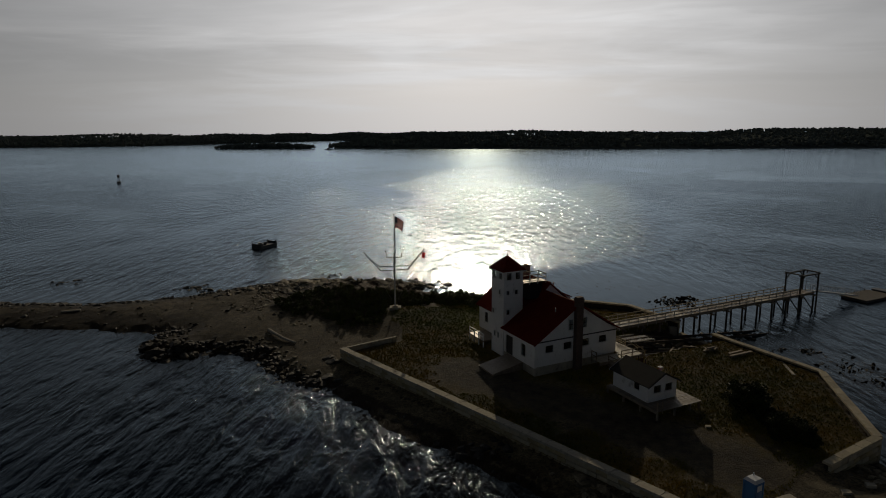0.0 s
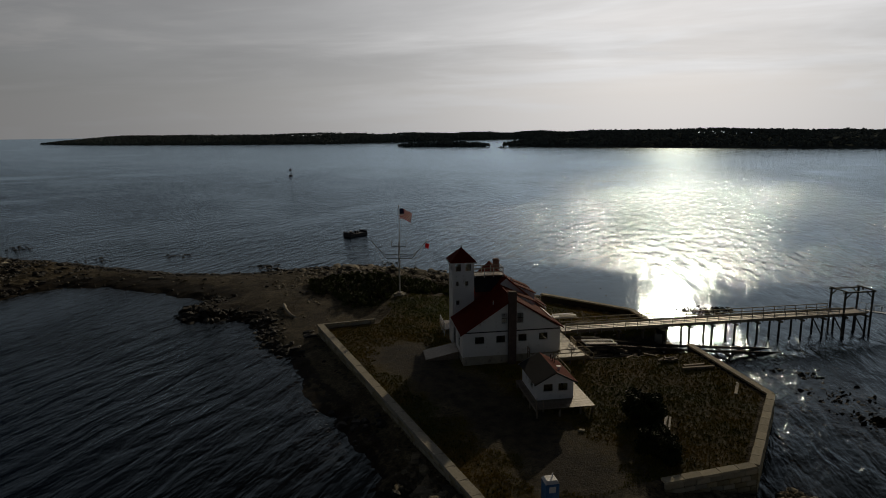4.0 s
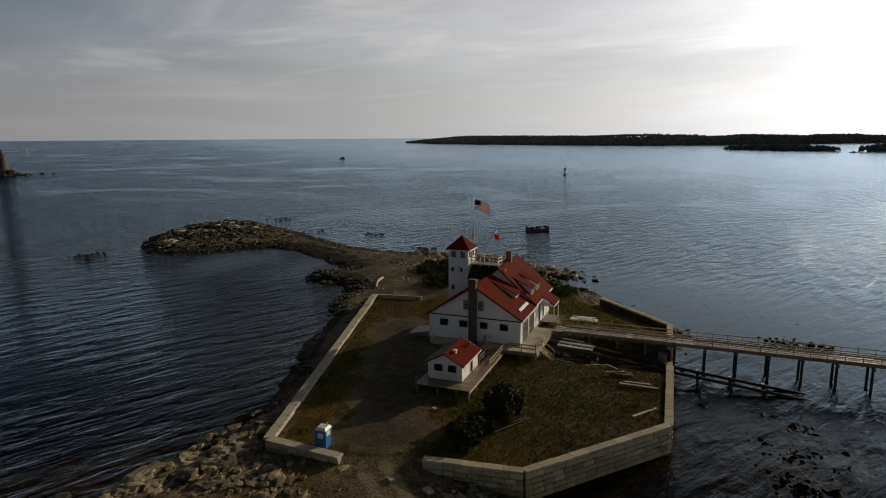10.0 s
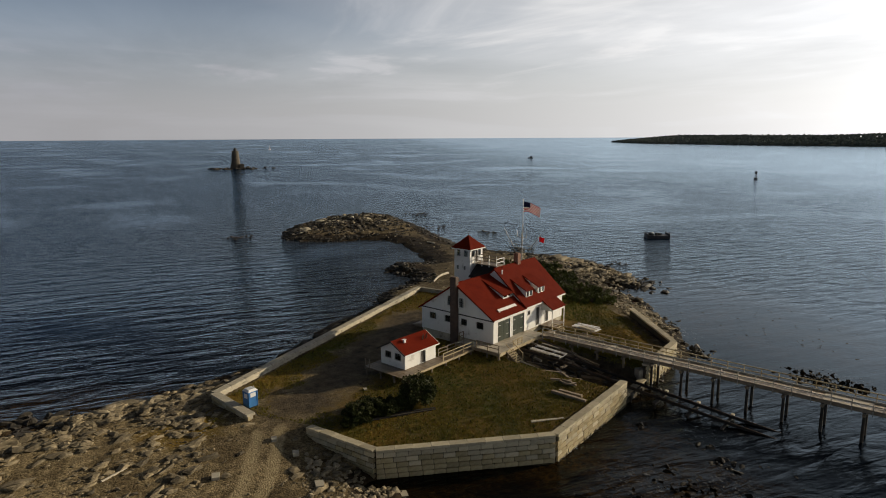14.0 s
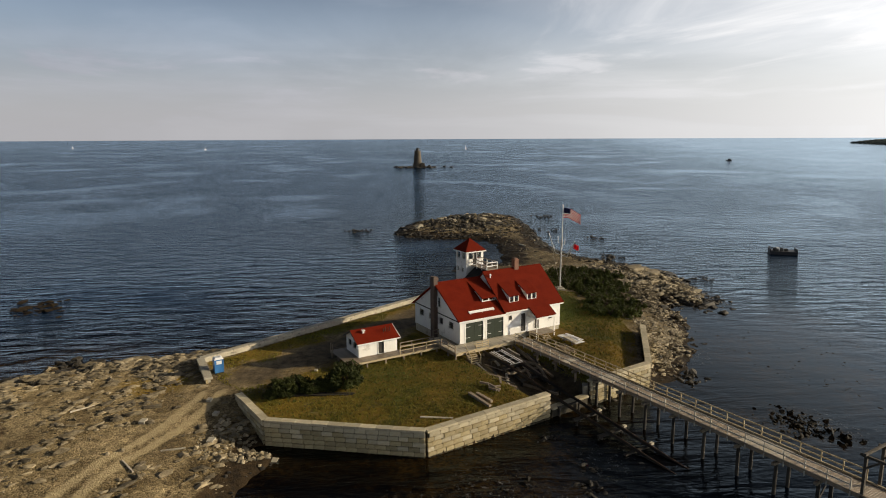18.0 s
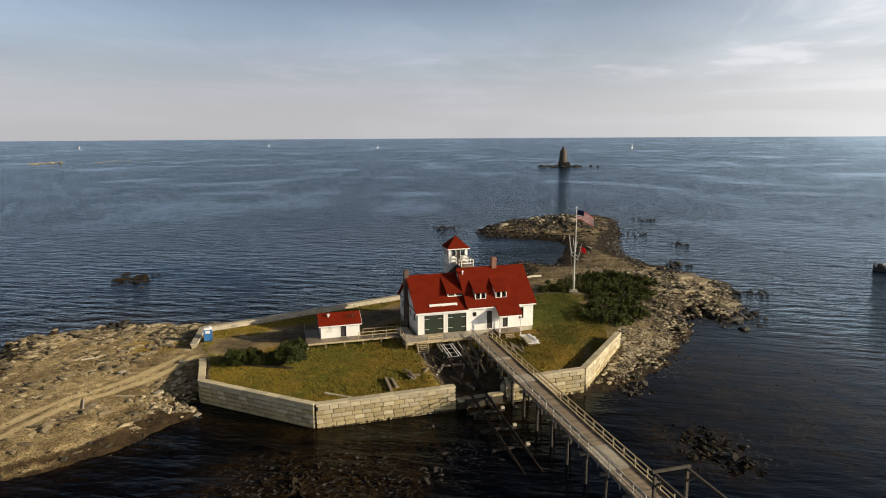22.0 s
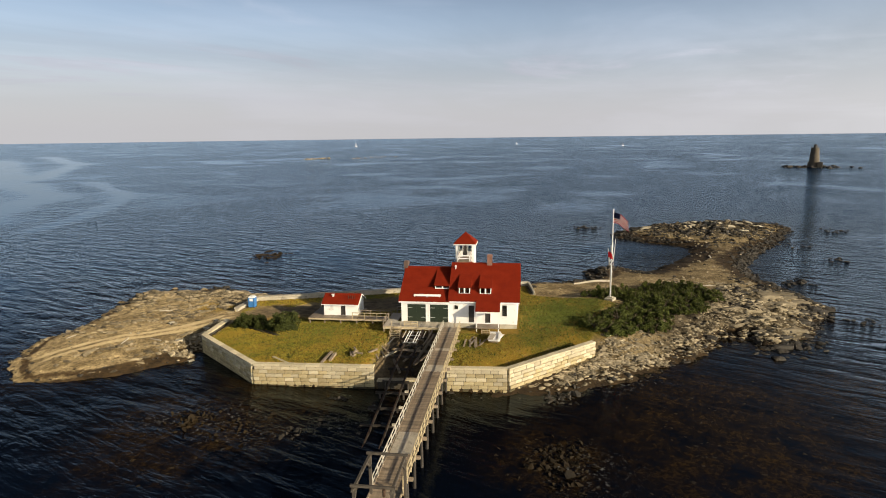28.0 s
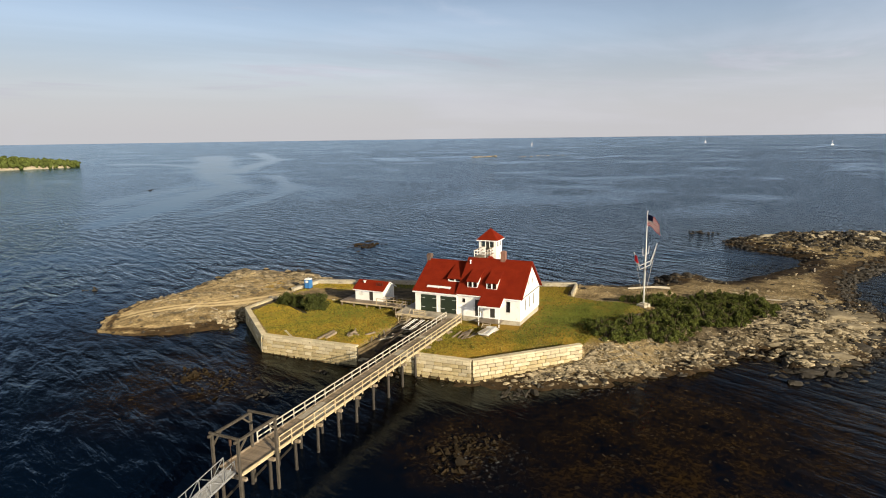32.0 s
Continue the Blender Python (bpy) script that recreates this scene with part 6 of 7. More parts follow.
        single("bent_timber", g, timber, (bend[1][0], bend[1][1], low), "long bent grey keel timber lying down the slipway cut", "timber", "bent timbers in the slipway", world=True)
    # loose timbers in the cut
    for (a, b) in (((5.6, -3.6, 2.5), (4.3, -13.5, 1.6)), ((6.6, -4.0, 2.5), (5.9, -12.0, 1.6)), ((0.9, -9.5, 2.15), (6.0, -9.0, 1.75)), ((4.9, -6.0, 2.2), (6.4, -8.8, 1.9)), ((1.3, -12.0, 1.6), (3.0, -16.2, 1.5))):
        m = ((a[0] + b[0]) / 2, (a[1] + b[1]) / 2, min(a[2], b[2]))
        single("loose_timber", G().beam(a, b, 0.28, 0.24), timber, m, "heavy weathered timber lying in the slipway cut", "timber", "loose timbers in the slipway")


slipway()
# ---------------------------------------------------------------- heights of the ground for placing things
def ground_at(x, y):
    z, _, _, _ = ground_zones(np.array([float(x)]), np.array([float(y)]))
    return float(z[0])


# ---------------------------------------------------------------- flagstaff and flags
def flagstaff():
    x, y = -6.6, 101.0
    z = ground_at(x, y)
    f = thing("flagstaff", (x, y, z), "tall white signal mast with crossed yards and stays", "flagpole", world=True)
    part("footing", G().box((x - 0.9, y - 0.7, z - 0.3), (x + 0.9, y + 0.7, z + 0.42)).box((x - 0.45, y - 0.45, z + 0.42), (x + 0.45, y + 0.45, z + 0.62)), concrete, f, "concrete footing")
    part("lower_mast", G().rod((x, y, z + 0.5), (x, y, 12.2), 0.15, 0.11, 12), galvanised, f)
    part("topmast", G().rod((x + 0.12, y + 0.1, 10.4), (x + 0.12, y + 0.1, 18.4), 0.075, 0.045, 10), white_trim, f)
    part("truck", G().rod((x + 0.12, y + 0.1, 18.4), (x + 0.12, y + 0.1, 18.55), 0.12), galvanised, f)
    d = Vector((0.978, 0.208, 0)).normalized()
    n = Vector((-d.y, d.x, 0))
    c = Vector((x, y, 0))
    for h, w in ((9.3, 2.2), (9.95, 2.4)):
        part("yard", G().rod(c - d * w + Vector((0, 0, h)), c + d * w + Vector((0, 0, h)), 0.07), galvanised, f)
    part("crosstree", G().rod(c - d * 1.2 + Vector((0, 0, 11.4)), c + d * 1.2 + Vector((0, 0, 11.4)), 0.06), galvanised, f)
    for s in (-1, 1):
        part("crosstree_horn", G().rod(c + d * 1.2 * s + Vector((0, 0, 11.4)), c + d * 1.35 * s + Vector((0, 0, 12.6)), 0.05), galvanised, f)
        part("gaff", G().rod(c + d * 2.2 * s + Vector((0, 0, 9.3)), c + d * 5.0 * s + Vector((0, 0, 12.6)), 0.07, 0.05), galvanised, f)
        part("gaff_tie", G().rod(c + d * 2.3 * s + Vector((0, 0, 9.95)), c + d * 3.4 * s + Vector((0, 0, 10.8)), 0.04), galvanised, f)
        part("halyard", G().rod(c + d * 4.6 * s + Vector((0, 0, 12.1)), c + d * 0.5 * s + Vector((0, 0, z + 1.6)), 0.018, n=4), drift, f)
        part("stay", G().rod(c + n * 1.2 * s + d * 1.2 + Vector((0, 0, z)), c + Vector((0, 0, 9.9)), 0.02, n=5), steel, f)
        part("stay", G().rod(c + n * 1.2 * s - d * 1.4 + Vector((0, 0, z)), c + Vector((0, 0, 9.9)), 0.02, n=5), steel, f)
    return c, d


def waving(corner, along, length, drop, cols, rows, keep, sag=0.38):
    """The cells of a waving cloth for which keep(i, j) holds, as a thin solid."""
    along = Vector(along).normalized()
    side = Vector((-along.y, along.x, 0))
    P = {}
    for i in range(cols + 1):
        for j in range(rows + 1):
            s, q = i / cols, j / rows
            w = 0.22 * s * math.sin(5.2 * s + 1.3 * q) * (0.4 + s)
            P[i, j] = Vector(corner) + along * (length * s * 0.95) + side * w + Vector((0, 0, -drop * q - sag * length * s * s + 0.06 * math.sin(7 * s)))
    g = G()
    for i in range(cols):
        for j in range(rows):
            if keep(i, j):
                a, b, c, d = P[i, j], P[i, j + 1], P[i + 1, j + 1], P[i + 1, j]
                k = side * 0.008
                g.add([a + k, b + k, c + k, d + k, a - k, b - k, c - k, d - k], [(0, 1, 2, 3), (7, 6, 5, 4), (0, 4, 5, 1), (3, 2, 6, 7), (1, 5, 6, 2), (0, 3, 7, 4)])
    return g


def flags():
    c, d = flagstaff()
    fly = (0.30, 0.95, 0)
    at = (c.x + 0.22, c.y + 0.2, 15.9)
    f = thing("national_flag", at, "red and white striped flag with a dark blue canton", "flag", world=True)
    top = (c.x + 0.22, c.y + 0.2, 17.95)
    args = (top, fly, 3.2, 1.75, 20, 13)
    part("canton", waving(*args, lambda i, j: i < 8 and j < 7), flag_blue, f)
    part("red_stripes", waving(*args, lambda i, j: j % 2 == 0 and not (i < 8 and j < 7)), flag_red, f)
    part("white_stripes", waving(*args, lambda i, j: j % 2 == 1 and not (i < 8 and j < 7)), flag_white, f)
    e = c + d * 4.6 + Vector((0, 0, 12.0))
    g = waving(e, fly, 0.95, 0.9, 8, 6, lambda i, j: True, 0.2)
    single("signal_flag", g, flag_red, (e.x, e.y, e.z - 1.0), "small red flag hanging from the gaff", "flag", world=True)


flags()


# ---------------------------------------------------------------- portable toilet
def toilet():
    x, y = 27.2, 48.3
    z = ground_at(x, y)
    t = thing("portable_toilet", (x, y, z), "blue plastic portable toilet with a white roof", "toilet", world=True, turn=28)
    O = Vector((x, y, z))
    B = lambda a, b: G().box(O + Vector(a) * 0.9, O + Vector(b) * 0.9)
    part("base", B((-0.6, -0.6, 0), (0.6, 0.6, 0.16)), hull_dark, t)
    part("body", B((-0.56, -0.56, 0.16), (0.56, 0.56, 2.02)), plastic_blue, t)
    for a in (-0.56, 0.56):
        for b in (-0.56, 0.56):
            part("corner_post", B((a - 0.05, b - 0.05, 0.16), (a + 0.05, b + 0.05, 2.05)), plastic_blue, t)
    part("door", B((-0.42, -0.60, 0.22), (0.42, -0.56, 1.95)), plastic_blue, t)
    part("door_panel", B((-0.3, -0.615, 1.2), (0.3, -0.60, 1.75)), plastic_white, t)
    part("side_panel", B((0.56, -0.35, 1.35), (0.585, 0.35, 1.85)), plastic_white, t)
    g = G()
    g.add([O + Vector(p) * 0.9 for p in ((-0.64, -0.64, 2.02), (0.64, -0.64, 2.02), (0.64, 0.64, 2.02), (-0.64, 0.64, 2.02), (-0.45, -0.45, 2.28), (0.45, -0.45, 2.28), (0.45, 0.45, 2.28), (-0.45, 0.45, 2.28))],
          [(3, 2, 1, 0), (4, 5, 6, 7), (0, 1, 5, 4), (1, 2, 6, 5), (2, 3, 7, 6), (3, 0, 4, 7)])
    part("roof", g, plastic_white, t)
    part("vent_pipe", G().rod(O + Vector((0.27, 0.27, 2.0)), O + Vector((0.27, 0.27, 2.28)), 0.055), plastic_white, t)


toilet()


# ---------------------------------------------------------------- shrubs
def shrub_meshes(seed, r, h, leaves, ball=False):
    """A shrub's bare stems and its leaves, grown round its own base."""
    rnd = random.Random(seed)
    stems, lv = G(), G()
    tips = []
    for k in range(9):
        a = rnd.uniform(0, 6.28)
        q = r * rnd.uniform(0.25, 0.85)
        t = Vector((math.cos(a) * q, math.sin(a) * q, h * rnd.uniform(0.55, 0.95)))
        m = Vector((t.x * 0.35, t.y * 0.35, t.z * 0.55))
        stems.rod((0, 0, -0.2), m, 0.05, 0.035, 5).rod(m, t, 0.035, 0.015, 5)
        tips.append((m, t))
    clumps = []
    for k in range(26):
        a, e = rnd.uniform(0, 6.28), rnd.uniform(0, 1)
        rr = r * (0.35 + 0.65 * rnd.random() ** 0.6)
        hh = h * (0.15 + 0.85 * rnd.random()) * math.sqrt(max(0.05, 1 - (rr / (r * 1.12)) ** 2))
        clumps.append((Vector((math.cos(a) * rr, math.sin(a) * rr, max(0.12, hh))), rnd.uniform(0.22, 0.5) * r * 0.55))
    if ball:
        # a taller bush: clumps over an upright rounded crown
        clumps = []
        for k in range(44):
            a, e = k * 2.4 + rnd.uniform(-0.5, 0.5), rnd.uniform(-0.75, 1.0)
            w = math.sqrt(1 - e * e * 0.9)
            q = rnd.uniform(0.5, 0.98)
            clumps.append((Vector((math.cos(a) * r * q * w, math.sin(a) * r * q * w, h * (0.46 + rnd.uniform(0.26, 0.5) * e))), r * rnd.uniform(0.14, 0.34)))
    for i in range(leaves):
        c, s = clumps[i % len(clumps)]
        d = Vector((rnd.gauss(0, 1), rnd.gauss(0, 1), rnd.gauss(0, 0.8)))
        p = c + d.normalized() * s * rnd.uniform(0.5, 1.1)
        if p.z < 0.03:
            continue
        n = Vector((rnd.gauss(0, 1), rnd.gauss(0, 1), rnd.gauss(0.6, 1))).normalized()
        x = n.orthogonal().normalized()
        y = n.cross(x)
        w, l = rnd.uniform(0.045, 0.085), rnd.uniform(0.08, 0.14)
        lv.add([p - x * w, p - y * l, p + x * w, p + y * l + n * 0.03], [(0, 1, 2), (0, 2, 3)])
    me_l = bpy.data.meshes.new("leaves")
    me_l.from_pydata(lv.v, [], lv.f)
    me_l.materials.append(bush_mat if ball else leaf_mat)
    return shared(stems, "stem_cluster", stem_mat), me_l


def shrubs():
    kinds = []
    for k, (r, h, n) in enumerate(((1.7, 1.5, 2900), (1.5, 1.2, 2400), (1.3, 1.0, 2000), (1.75, 2.5, 9000))):
        st, lv = shrub_meshes(30 + k, r, h, n, k == 3)
        ob = new("shrub")
        for nm, me in (("stem_cluster", st), ("leaves", lv)):
            o = new(nm, me)
            o.parent = ob
        tagged(ob, "dense dark green rose shrub on the grassy bank" if k < 3 else "tall rounded green bush beside the lawn", "shrub", "shrubs of the thicket" if k < 3 else "bushes by the lawn")
        kinds.append(ob)
    rnd = random.Random(12)
    area = [(10.5, 101.8), (11.5, 106.5), (7, 110), (3, 112), (-5, 113), (-12, 115.5), (-22, 116), (-28.5, 110), (-25, 104), (-18, 100.5), (-14, 97), (-8, 95.5), (-9, 99), (-12, 102.5), (-8, 105), (0, 104.5), (5, 103)]
    spots, tries = [], 0
    while len(spots) < 92 and tries < 4000:
        tries += 1
        x, y = rnd.uniform(-29, 12), rnd.uniform(95, 117)
        if float(inside_distance(np.array([x]), np.array([y]), area)[0]) > 0 and all((x - a) ** 2 + (y - b) ** 2 > 1.7 ** 2 for a, b in spots):
            spots.append((x, y))
    for i, (x, y) in enumerate(spots):
        q = rnd.uniform(0.65, 1.25)
        m = pose(x, y, ground_at(x, y) - 0.05, rnd.uniform(-6, 6), rnd.uniform(-6, 6), rnd.uniform(0, 360)) @ Matrix.Diagonal((q, q, q * rnd.uniform(0.75, 1.35), 1))
        k = kinds[i % 3]
        ob = k if i < 3 else copy_thing(k, m)
        ob.matrix_world = m
    big = [(36.0, 57.7, 0.85), (34.2, 64.6, 1.2), (35.0, 59.3, 0.8), (35.6, 60.8, 0.62), (34.6, 61.6, 0.55), (35.1, 62.8, 0.6), (36.6, 56.6, 0.5), (34.4, 58.0, 0.55)]
    for i, (x, y, s) in enumerate(big):
        m = pose(x, y, ground_at(x, y) - 0.05, 0, 0, 70 * i)
        if i == 0:
            kinds[3].matrix_world = m @ Matrix.Diagonal((s, s, s, 1))
        else:
            copy_thing(kinds[3], m).scale = (s, s, s)


shrubs()


# ---------------------------------------------------------------- boulders, stones, weed
def boulder_mesh(seed, mat, flat=0.65, fine=3):
    """A split, angular rock: a rough ball cut by a dozen random planes, with a broken surface."""
    rnd = random.Random(seed)
    bm = bmesh.new()
    bmesh.ops.create_icosphere(bm, subdivisions=fine, radius=1.0)
    o = Vector((seed * 7.3, seed * 3.1, seed))
    cuts = [(Vector((rnd.gauss(0, 1), rnd.gauss(0, 1), rnd.gauss(0, 0.9))).normalized(), rnd.uniform(0.5, 0.85)) for _ in range(13)]
    for v in bm.verts:
        v.co *= 1 + 0.25 * noise.fractal(v.co * 1.1 + o, 0.9, 2.1, 3)
        for n, d in cuts:
            over = v.co.dot(n) - d
            if over > 0:
                v.co -= n * over * 0.92
        v.co *= 1 + 0.07 * noise.fractal(v.co * 4.0 + o, 0.8, 2.0, 3)
        v.co.z *= flat
    me = bpy.data.meshes.new("boulder")
    bm.to_mesh(me)
    bm.free()
    me.materials.append(mat)
    return me


def boulders():
    rnd = random.Random(5)
    pale = [boulder_mesh(k + 1, rock_pale) for k in range(4)]
    dark = [boulder_mesh(k + 11, rock_dark) for k in range(3)]
    weedy = [boulder_mesh(k + 21, weed_mat, 0.6, 2) for k in range(3)]

    def put(kind, x, y, z, sx, sy, sz, label, group):
        ob = new("boulder", rnd.choice(kind))
        ob.matrix_world = pose(x, y, z, rnd.uniform(-12, 12), rnd.uniform(-12, 12), rnd.uniform(0, 360)) @ Matrix.Diagonal((sx, sy, sz, 1))
        tagged(ob, label, "boulder", group)

    # rocks standing out of the water: place, spread, count, size
    for x, y, spread, count, size, kind in ((44.2, 113.6, 3.4, 230, 0.25, weedy), (47.5, 116.0, 2.0, 24, 0.3, weedy), (44.8, 86.0, 1.0, 18, 0.32, dark), (50.2, 88.2, 0.9, 14, 0.3, dark), (53.9, 87.2, 1.3, 24, 0.32, dark), (30.2, 107.8, 2.2, 50, 0.4, dark),
                                            (57.6, 75.6, 2.4, 110, 0.25, weedy), (55.0, 81.0, 3.0, 60, 0.22, weedy), (-13, 4.6, 4.6, 90, 0.85, weedy), (-140, 112, 4, 40, 0.5, dark), (-103, 58.5, 4.0, 40, 0.5, dark), (-98, 121.5, 4, 24, 0.4, dark), (-50, 126, 3, 30, 0.65, dark),
                                            (-81, 132, 3, 24, 0.5, dark), (-134, 128.5, 5, 40, 0.5, dark), (-6.5, 127.6, 5.5, 150, 0.8, dark), (-24, 138, 3.0, 24, 0.45, dark), (19, 26, 3, 30, 0.5, dark), (59, 12, 1.6, 8, 0.4, dark), (-23, -265, 6, 16, 0.7, dark)):
        # a low reef: many small rocks grown together
        v, f = [], []
        tip = 18 if x < 0 else 60
        for _ in range(count):
            me, s, low = rnd.choice(kind), size * rnd.uniform(0.5, 1.5), 1.0
            if kind is weedy and x > 0 and _ < 14:
                s, low = s * 1.7, 0.3
            m = pose(rnd.gauss(0, spread * 0.6), rnd.gauss(0, spread * 0.45), rnd.uniform(-0.6, -0.12) * s, rnd.uniform(-1, 1) * tip, rnd.uniform(-1, 1) * tip, rnd.uniform(0, 360)) @ Matrix.Diagonal((s * rnd.uniform(1.0, 1.9), s * 1.1, s * low * rnd.uniform(0.5, 1.0), 1))
            n = len(v)
            v += [m @ q.co for q in me.vertices]
            f += [tuple(n + i for i in q.vertices) for q in me.polygons]
        reef = bpy.data.meshes.new("reef")
        reef.from_pydata(v, [], f)
        reef.materials.append(kind[0].materials[0])
        ob = new("reef", reef)
        ob.location = (x, y, 0)
        tagged(ob, "low reef of pale broken rocks awash" if kind is pale else "low reef of brown weed-covered rocks awash", "reef", kind="stuff")
    # ledges and boulders on the shore
    spots, far = [], []
    for x, y, rx, ry, count, size, kind in ((-4, 122, 17, 5, 40, 0.9, pale), (-18, 124, 12, 5, 14, 1.1, pale), (12, 114, 9, 3.5, 26, 0.6, pale), (-116, 95, 17, 10, 120, 0.6, pale), (-114, 95, 24, 18, 420, 0.8, dark), (-104, 75, 8, 4, 30, 1.1, dark), (-134, 104, 5, 7, 30, 1.2, dark), (-75, 113, 16, 2.0, 40, 0.8, dark),
                                            (-37, 87, 6, 2.0, 22, 1.1, dark), (20.3, 37, 1.8, 9, 34, 1.15, pale), (18.2, 33, 1.6, 9, 22, 1.0, dark), (17.8, 45, 1.6, 3.5, 14, 0.95, pale), (30, 20.5, 5, 1.5, 14, 0.8, pale), (16.5, 38, 2.0, 9, 14, 0.9, dark), (25, 23, 3, 3, 12, 1.3, pale), (42, 53.5, 4, 2.6, 16, 0.45, pale), (6, 59, 6, 1.2, 16, 0.7, dark), (-14, 78, 3, 4, 14, 0.9, dark), (18, 43, 3, 2, 12, 0.8, dark),
                                            (16, 112, 7, 3, 36, 0.42, pale), (4, 117, 9, 2.5, 36, 0.5, pale), (-3, 126.5, 10, 2.0, 30, 0.45, dark), (-30, 131, 4, 3, 14, 0.6, dark)):
        for _ in range(count):
            px, py = x + rnd.gauss(0, rx * 0.55), y + rnd.gauss(0, ry * 0.55)
            s = size * rnd.uniform(0.4, 1.25)
            spots.append((px, py, s, kind))
    zs, _, ds, fs = ground_zones(np.array([p[0] for p in spots]), np.array([p[1] for p in spots]))
    for (px, py, s, kind), z, d, f in zip(spots, zs, ds, fs):
        if f > -1.0 or d < -2.5:
            continue
        if px < -60:
            far.append((px, py, z - 0.05 * s, s * 1.05, kind is dark))
            continue
        k = kind if z > (0.75 if py > 104 else 0.45) else dark
        put(k, px, py, z - 0.12 * s, s * rnd.uniform(1.0, 1.8), s * rnd.uniform(0.7, 1.1), s * rnd.uniform(0.45, 0.85), "weathered pale ledge boulder on the shore" if k is pale else "dark weed-covered shore boulder", "boulders along the shore")
    far = np.array(far)
    for name, wet, mat, label in (("headland_rocks", 0, rock_pale, "heaped pale ledge rocks of the far headland"), ("headland_wet_rocks", 1, rock_dark, "dark wet rocks round the far headland")):
        f = far[far[:, 4] == wet]
        tagged(new(name, cloud_mesh(name, f[:, :3], f[:, 3], 17 + wet, mat, 0.55)), label, "rocks", kind="stuff")
    # tilted strata of pale ledge, all along one strike
    slabs = [boulder_mesh(k + 41, rock_pale, 0.5) for k in range(3)]
    # headland slabs take the copy with sunlight in its colour
    bare = [boulder_mesh(k + 51, rock_lit, 0.5) for k in range(3)]
    for x, y, rx, ry, count, size in ((-23, 126, 6, 4, 20, 1.0), (-14, 122, 6, 3, 14, 0.8), (-28, 131, 3, 2, 9, 0.9), (-26, 115, 6, 3, 10, 0.7), (20, 36, 2.5, 7, 16, 0.65), (24, 26, 3, 3, 7, 0.8), (-8, 129, 4, 1.6, 8, 1.0), (-103, 80, 6, 4, 16, 1.0), (-112, 90, 7, 6, 30, 1.2), (-121, 102, 6, 7, 24, 1.2), (-112, 104, 5, 5, 12, 1.0), (20.5, 34, 2.0, 8, 30, 0.75), (28, 22.5, 5, 2.5, 18, 0.65), (16.4, 108.0, 0.8, 0.6, 5, 0.55)):
        for _ in range(count):
            px, py = x + rnd.gauss(0, rx * 0.6), y + rnd.gauss(0, ry * 0.6)
            s = size * rnd.uniform(0.5, 1.25)
            low = ground_at(px, py) < 0.7 and x > -90
            ob = new("ledge_slab", rnd.choice(bare if x < -90 else dark if low else slabs))
            ob.matrix_world = pose(px, py, max(ground_at(px, py), 0.0) - 0.1 * s, rnd.uniform(2, 14), rnd.uniform(-6, 6), 118 + rnd.uniform(-14, 14)) @ Matrix.Diagonal((s * rnd.uniform(1.7, 2.9), s * rnd.uniform(0.8, 1.2), s * rnd.uniform(0.6, 1.0), 1))
            tagged(ob, "long dark weedy slab of tilted ledge rock" if low else "long pale slab of tilted ledge rock", "ledge", "ledge slabs along the shore")


boulders()


def stones(name, n, seed, test, size, mat, label, flat=0.6, box=(-155, 68, 14, 138), strike=None):
    """A scatter of countless stones lying on the ground where test() allows."""
    rnd = np.random.RandomState(seed)
    x, y = rnd.uniform(box[0], box[1], n), rnd.uniform(box[2], box[3], n)
    z, zones, d, fort = ground_zones(x, y)
    ok = rnd.uniform(0, 1, n) < test(x, y, z, zones, d, fort)
    x, y, z = x[ok], y[ok], z[ok]
    s = size[0] + (size[1] - size[0]) * rnd.uniform(0, 1, len(x)) ** 2.5
    me = cloud_mesh(name, np.stack([x, y, z + s * 0.12], 1), s, seed, mat, flat, strike)
    tagged(new(name, me), label, "stones", kind="stuff")


outside = lambda f: (f < -0.8)
patch = lambda x, y, k=0.25, s=77: smooth_step(0.42, 0.62, fbm(x * k, y * k, s))
stones("shore_stones", 60000, 61, lambda x, y, z, q, d, f: outside(f) * (z > 0.35) * (d > -1) * (0.05 + 0.10 * (x < -14) + 0.8 * q["rock"] + 0.75 * np.exp(-(((x - 6) / 24) ** 2 + ((y - 115) / 8) ** 2))) * (0.25 + 0.75 * patch(x, y)), (0.10, 0.40), rock_pale, "grey and buff stones strewn over the shore")
thicket_free = lambda x, y: ~((x < 12) & (y < 115.5) & (y > 94) & (x > -30) & (y < 113.5 + 0.1 * (12 - x)))
stones("ledge_rubble", 100000, 65, lambda x, y, z, q, d, f: outside(f) * (z > 0.15) * (0.08 + 0.62 * patch(x, y, 0.3, 44)) * thicket_free(x, y), (0.06, 0.31), rock_pale, "dense broken rubble of the eastern rocks", 0.55, box=(-34, 33, 103, 134), strike=118)
stones("spit_stones", 75000, 66, lambda x, y, z, q, d, f: outside(f) * (z > 0.3) * np.clip(0.05 + 0.8 * q["rock"] * smooth_step(40, 26, x + 0.25 * (y - 30)) + 0.16 * smooth_step(40, 28, x + 0.25 * (y - 30)), 0, 1) * (q["track"] < 0.1) * (0.1 + 0.9 * patch(x, y, 0.28, 45)), (0.07, 0.56), rock_brown, "broken stones along the western edge of the spit", 0.5, box=(14, 62, 16, 58), strike=118)
stones("tide_stones", 60000, 62, lambda x, y, z, q, d, f: outside(f) * (z < 0.6 + 0.35 * (y > 104) * (x > -32)) * (z > -0.35) * (d > -2.5) * (0.35 + 0.5 * q["rock"]) * (0.3 + 0.7 * patch(x, y, 0.3, 91)), (0.10, 0.38), rock_dark, "dark wet weed-covered stones of the tide belt")
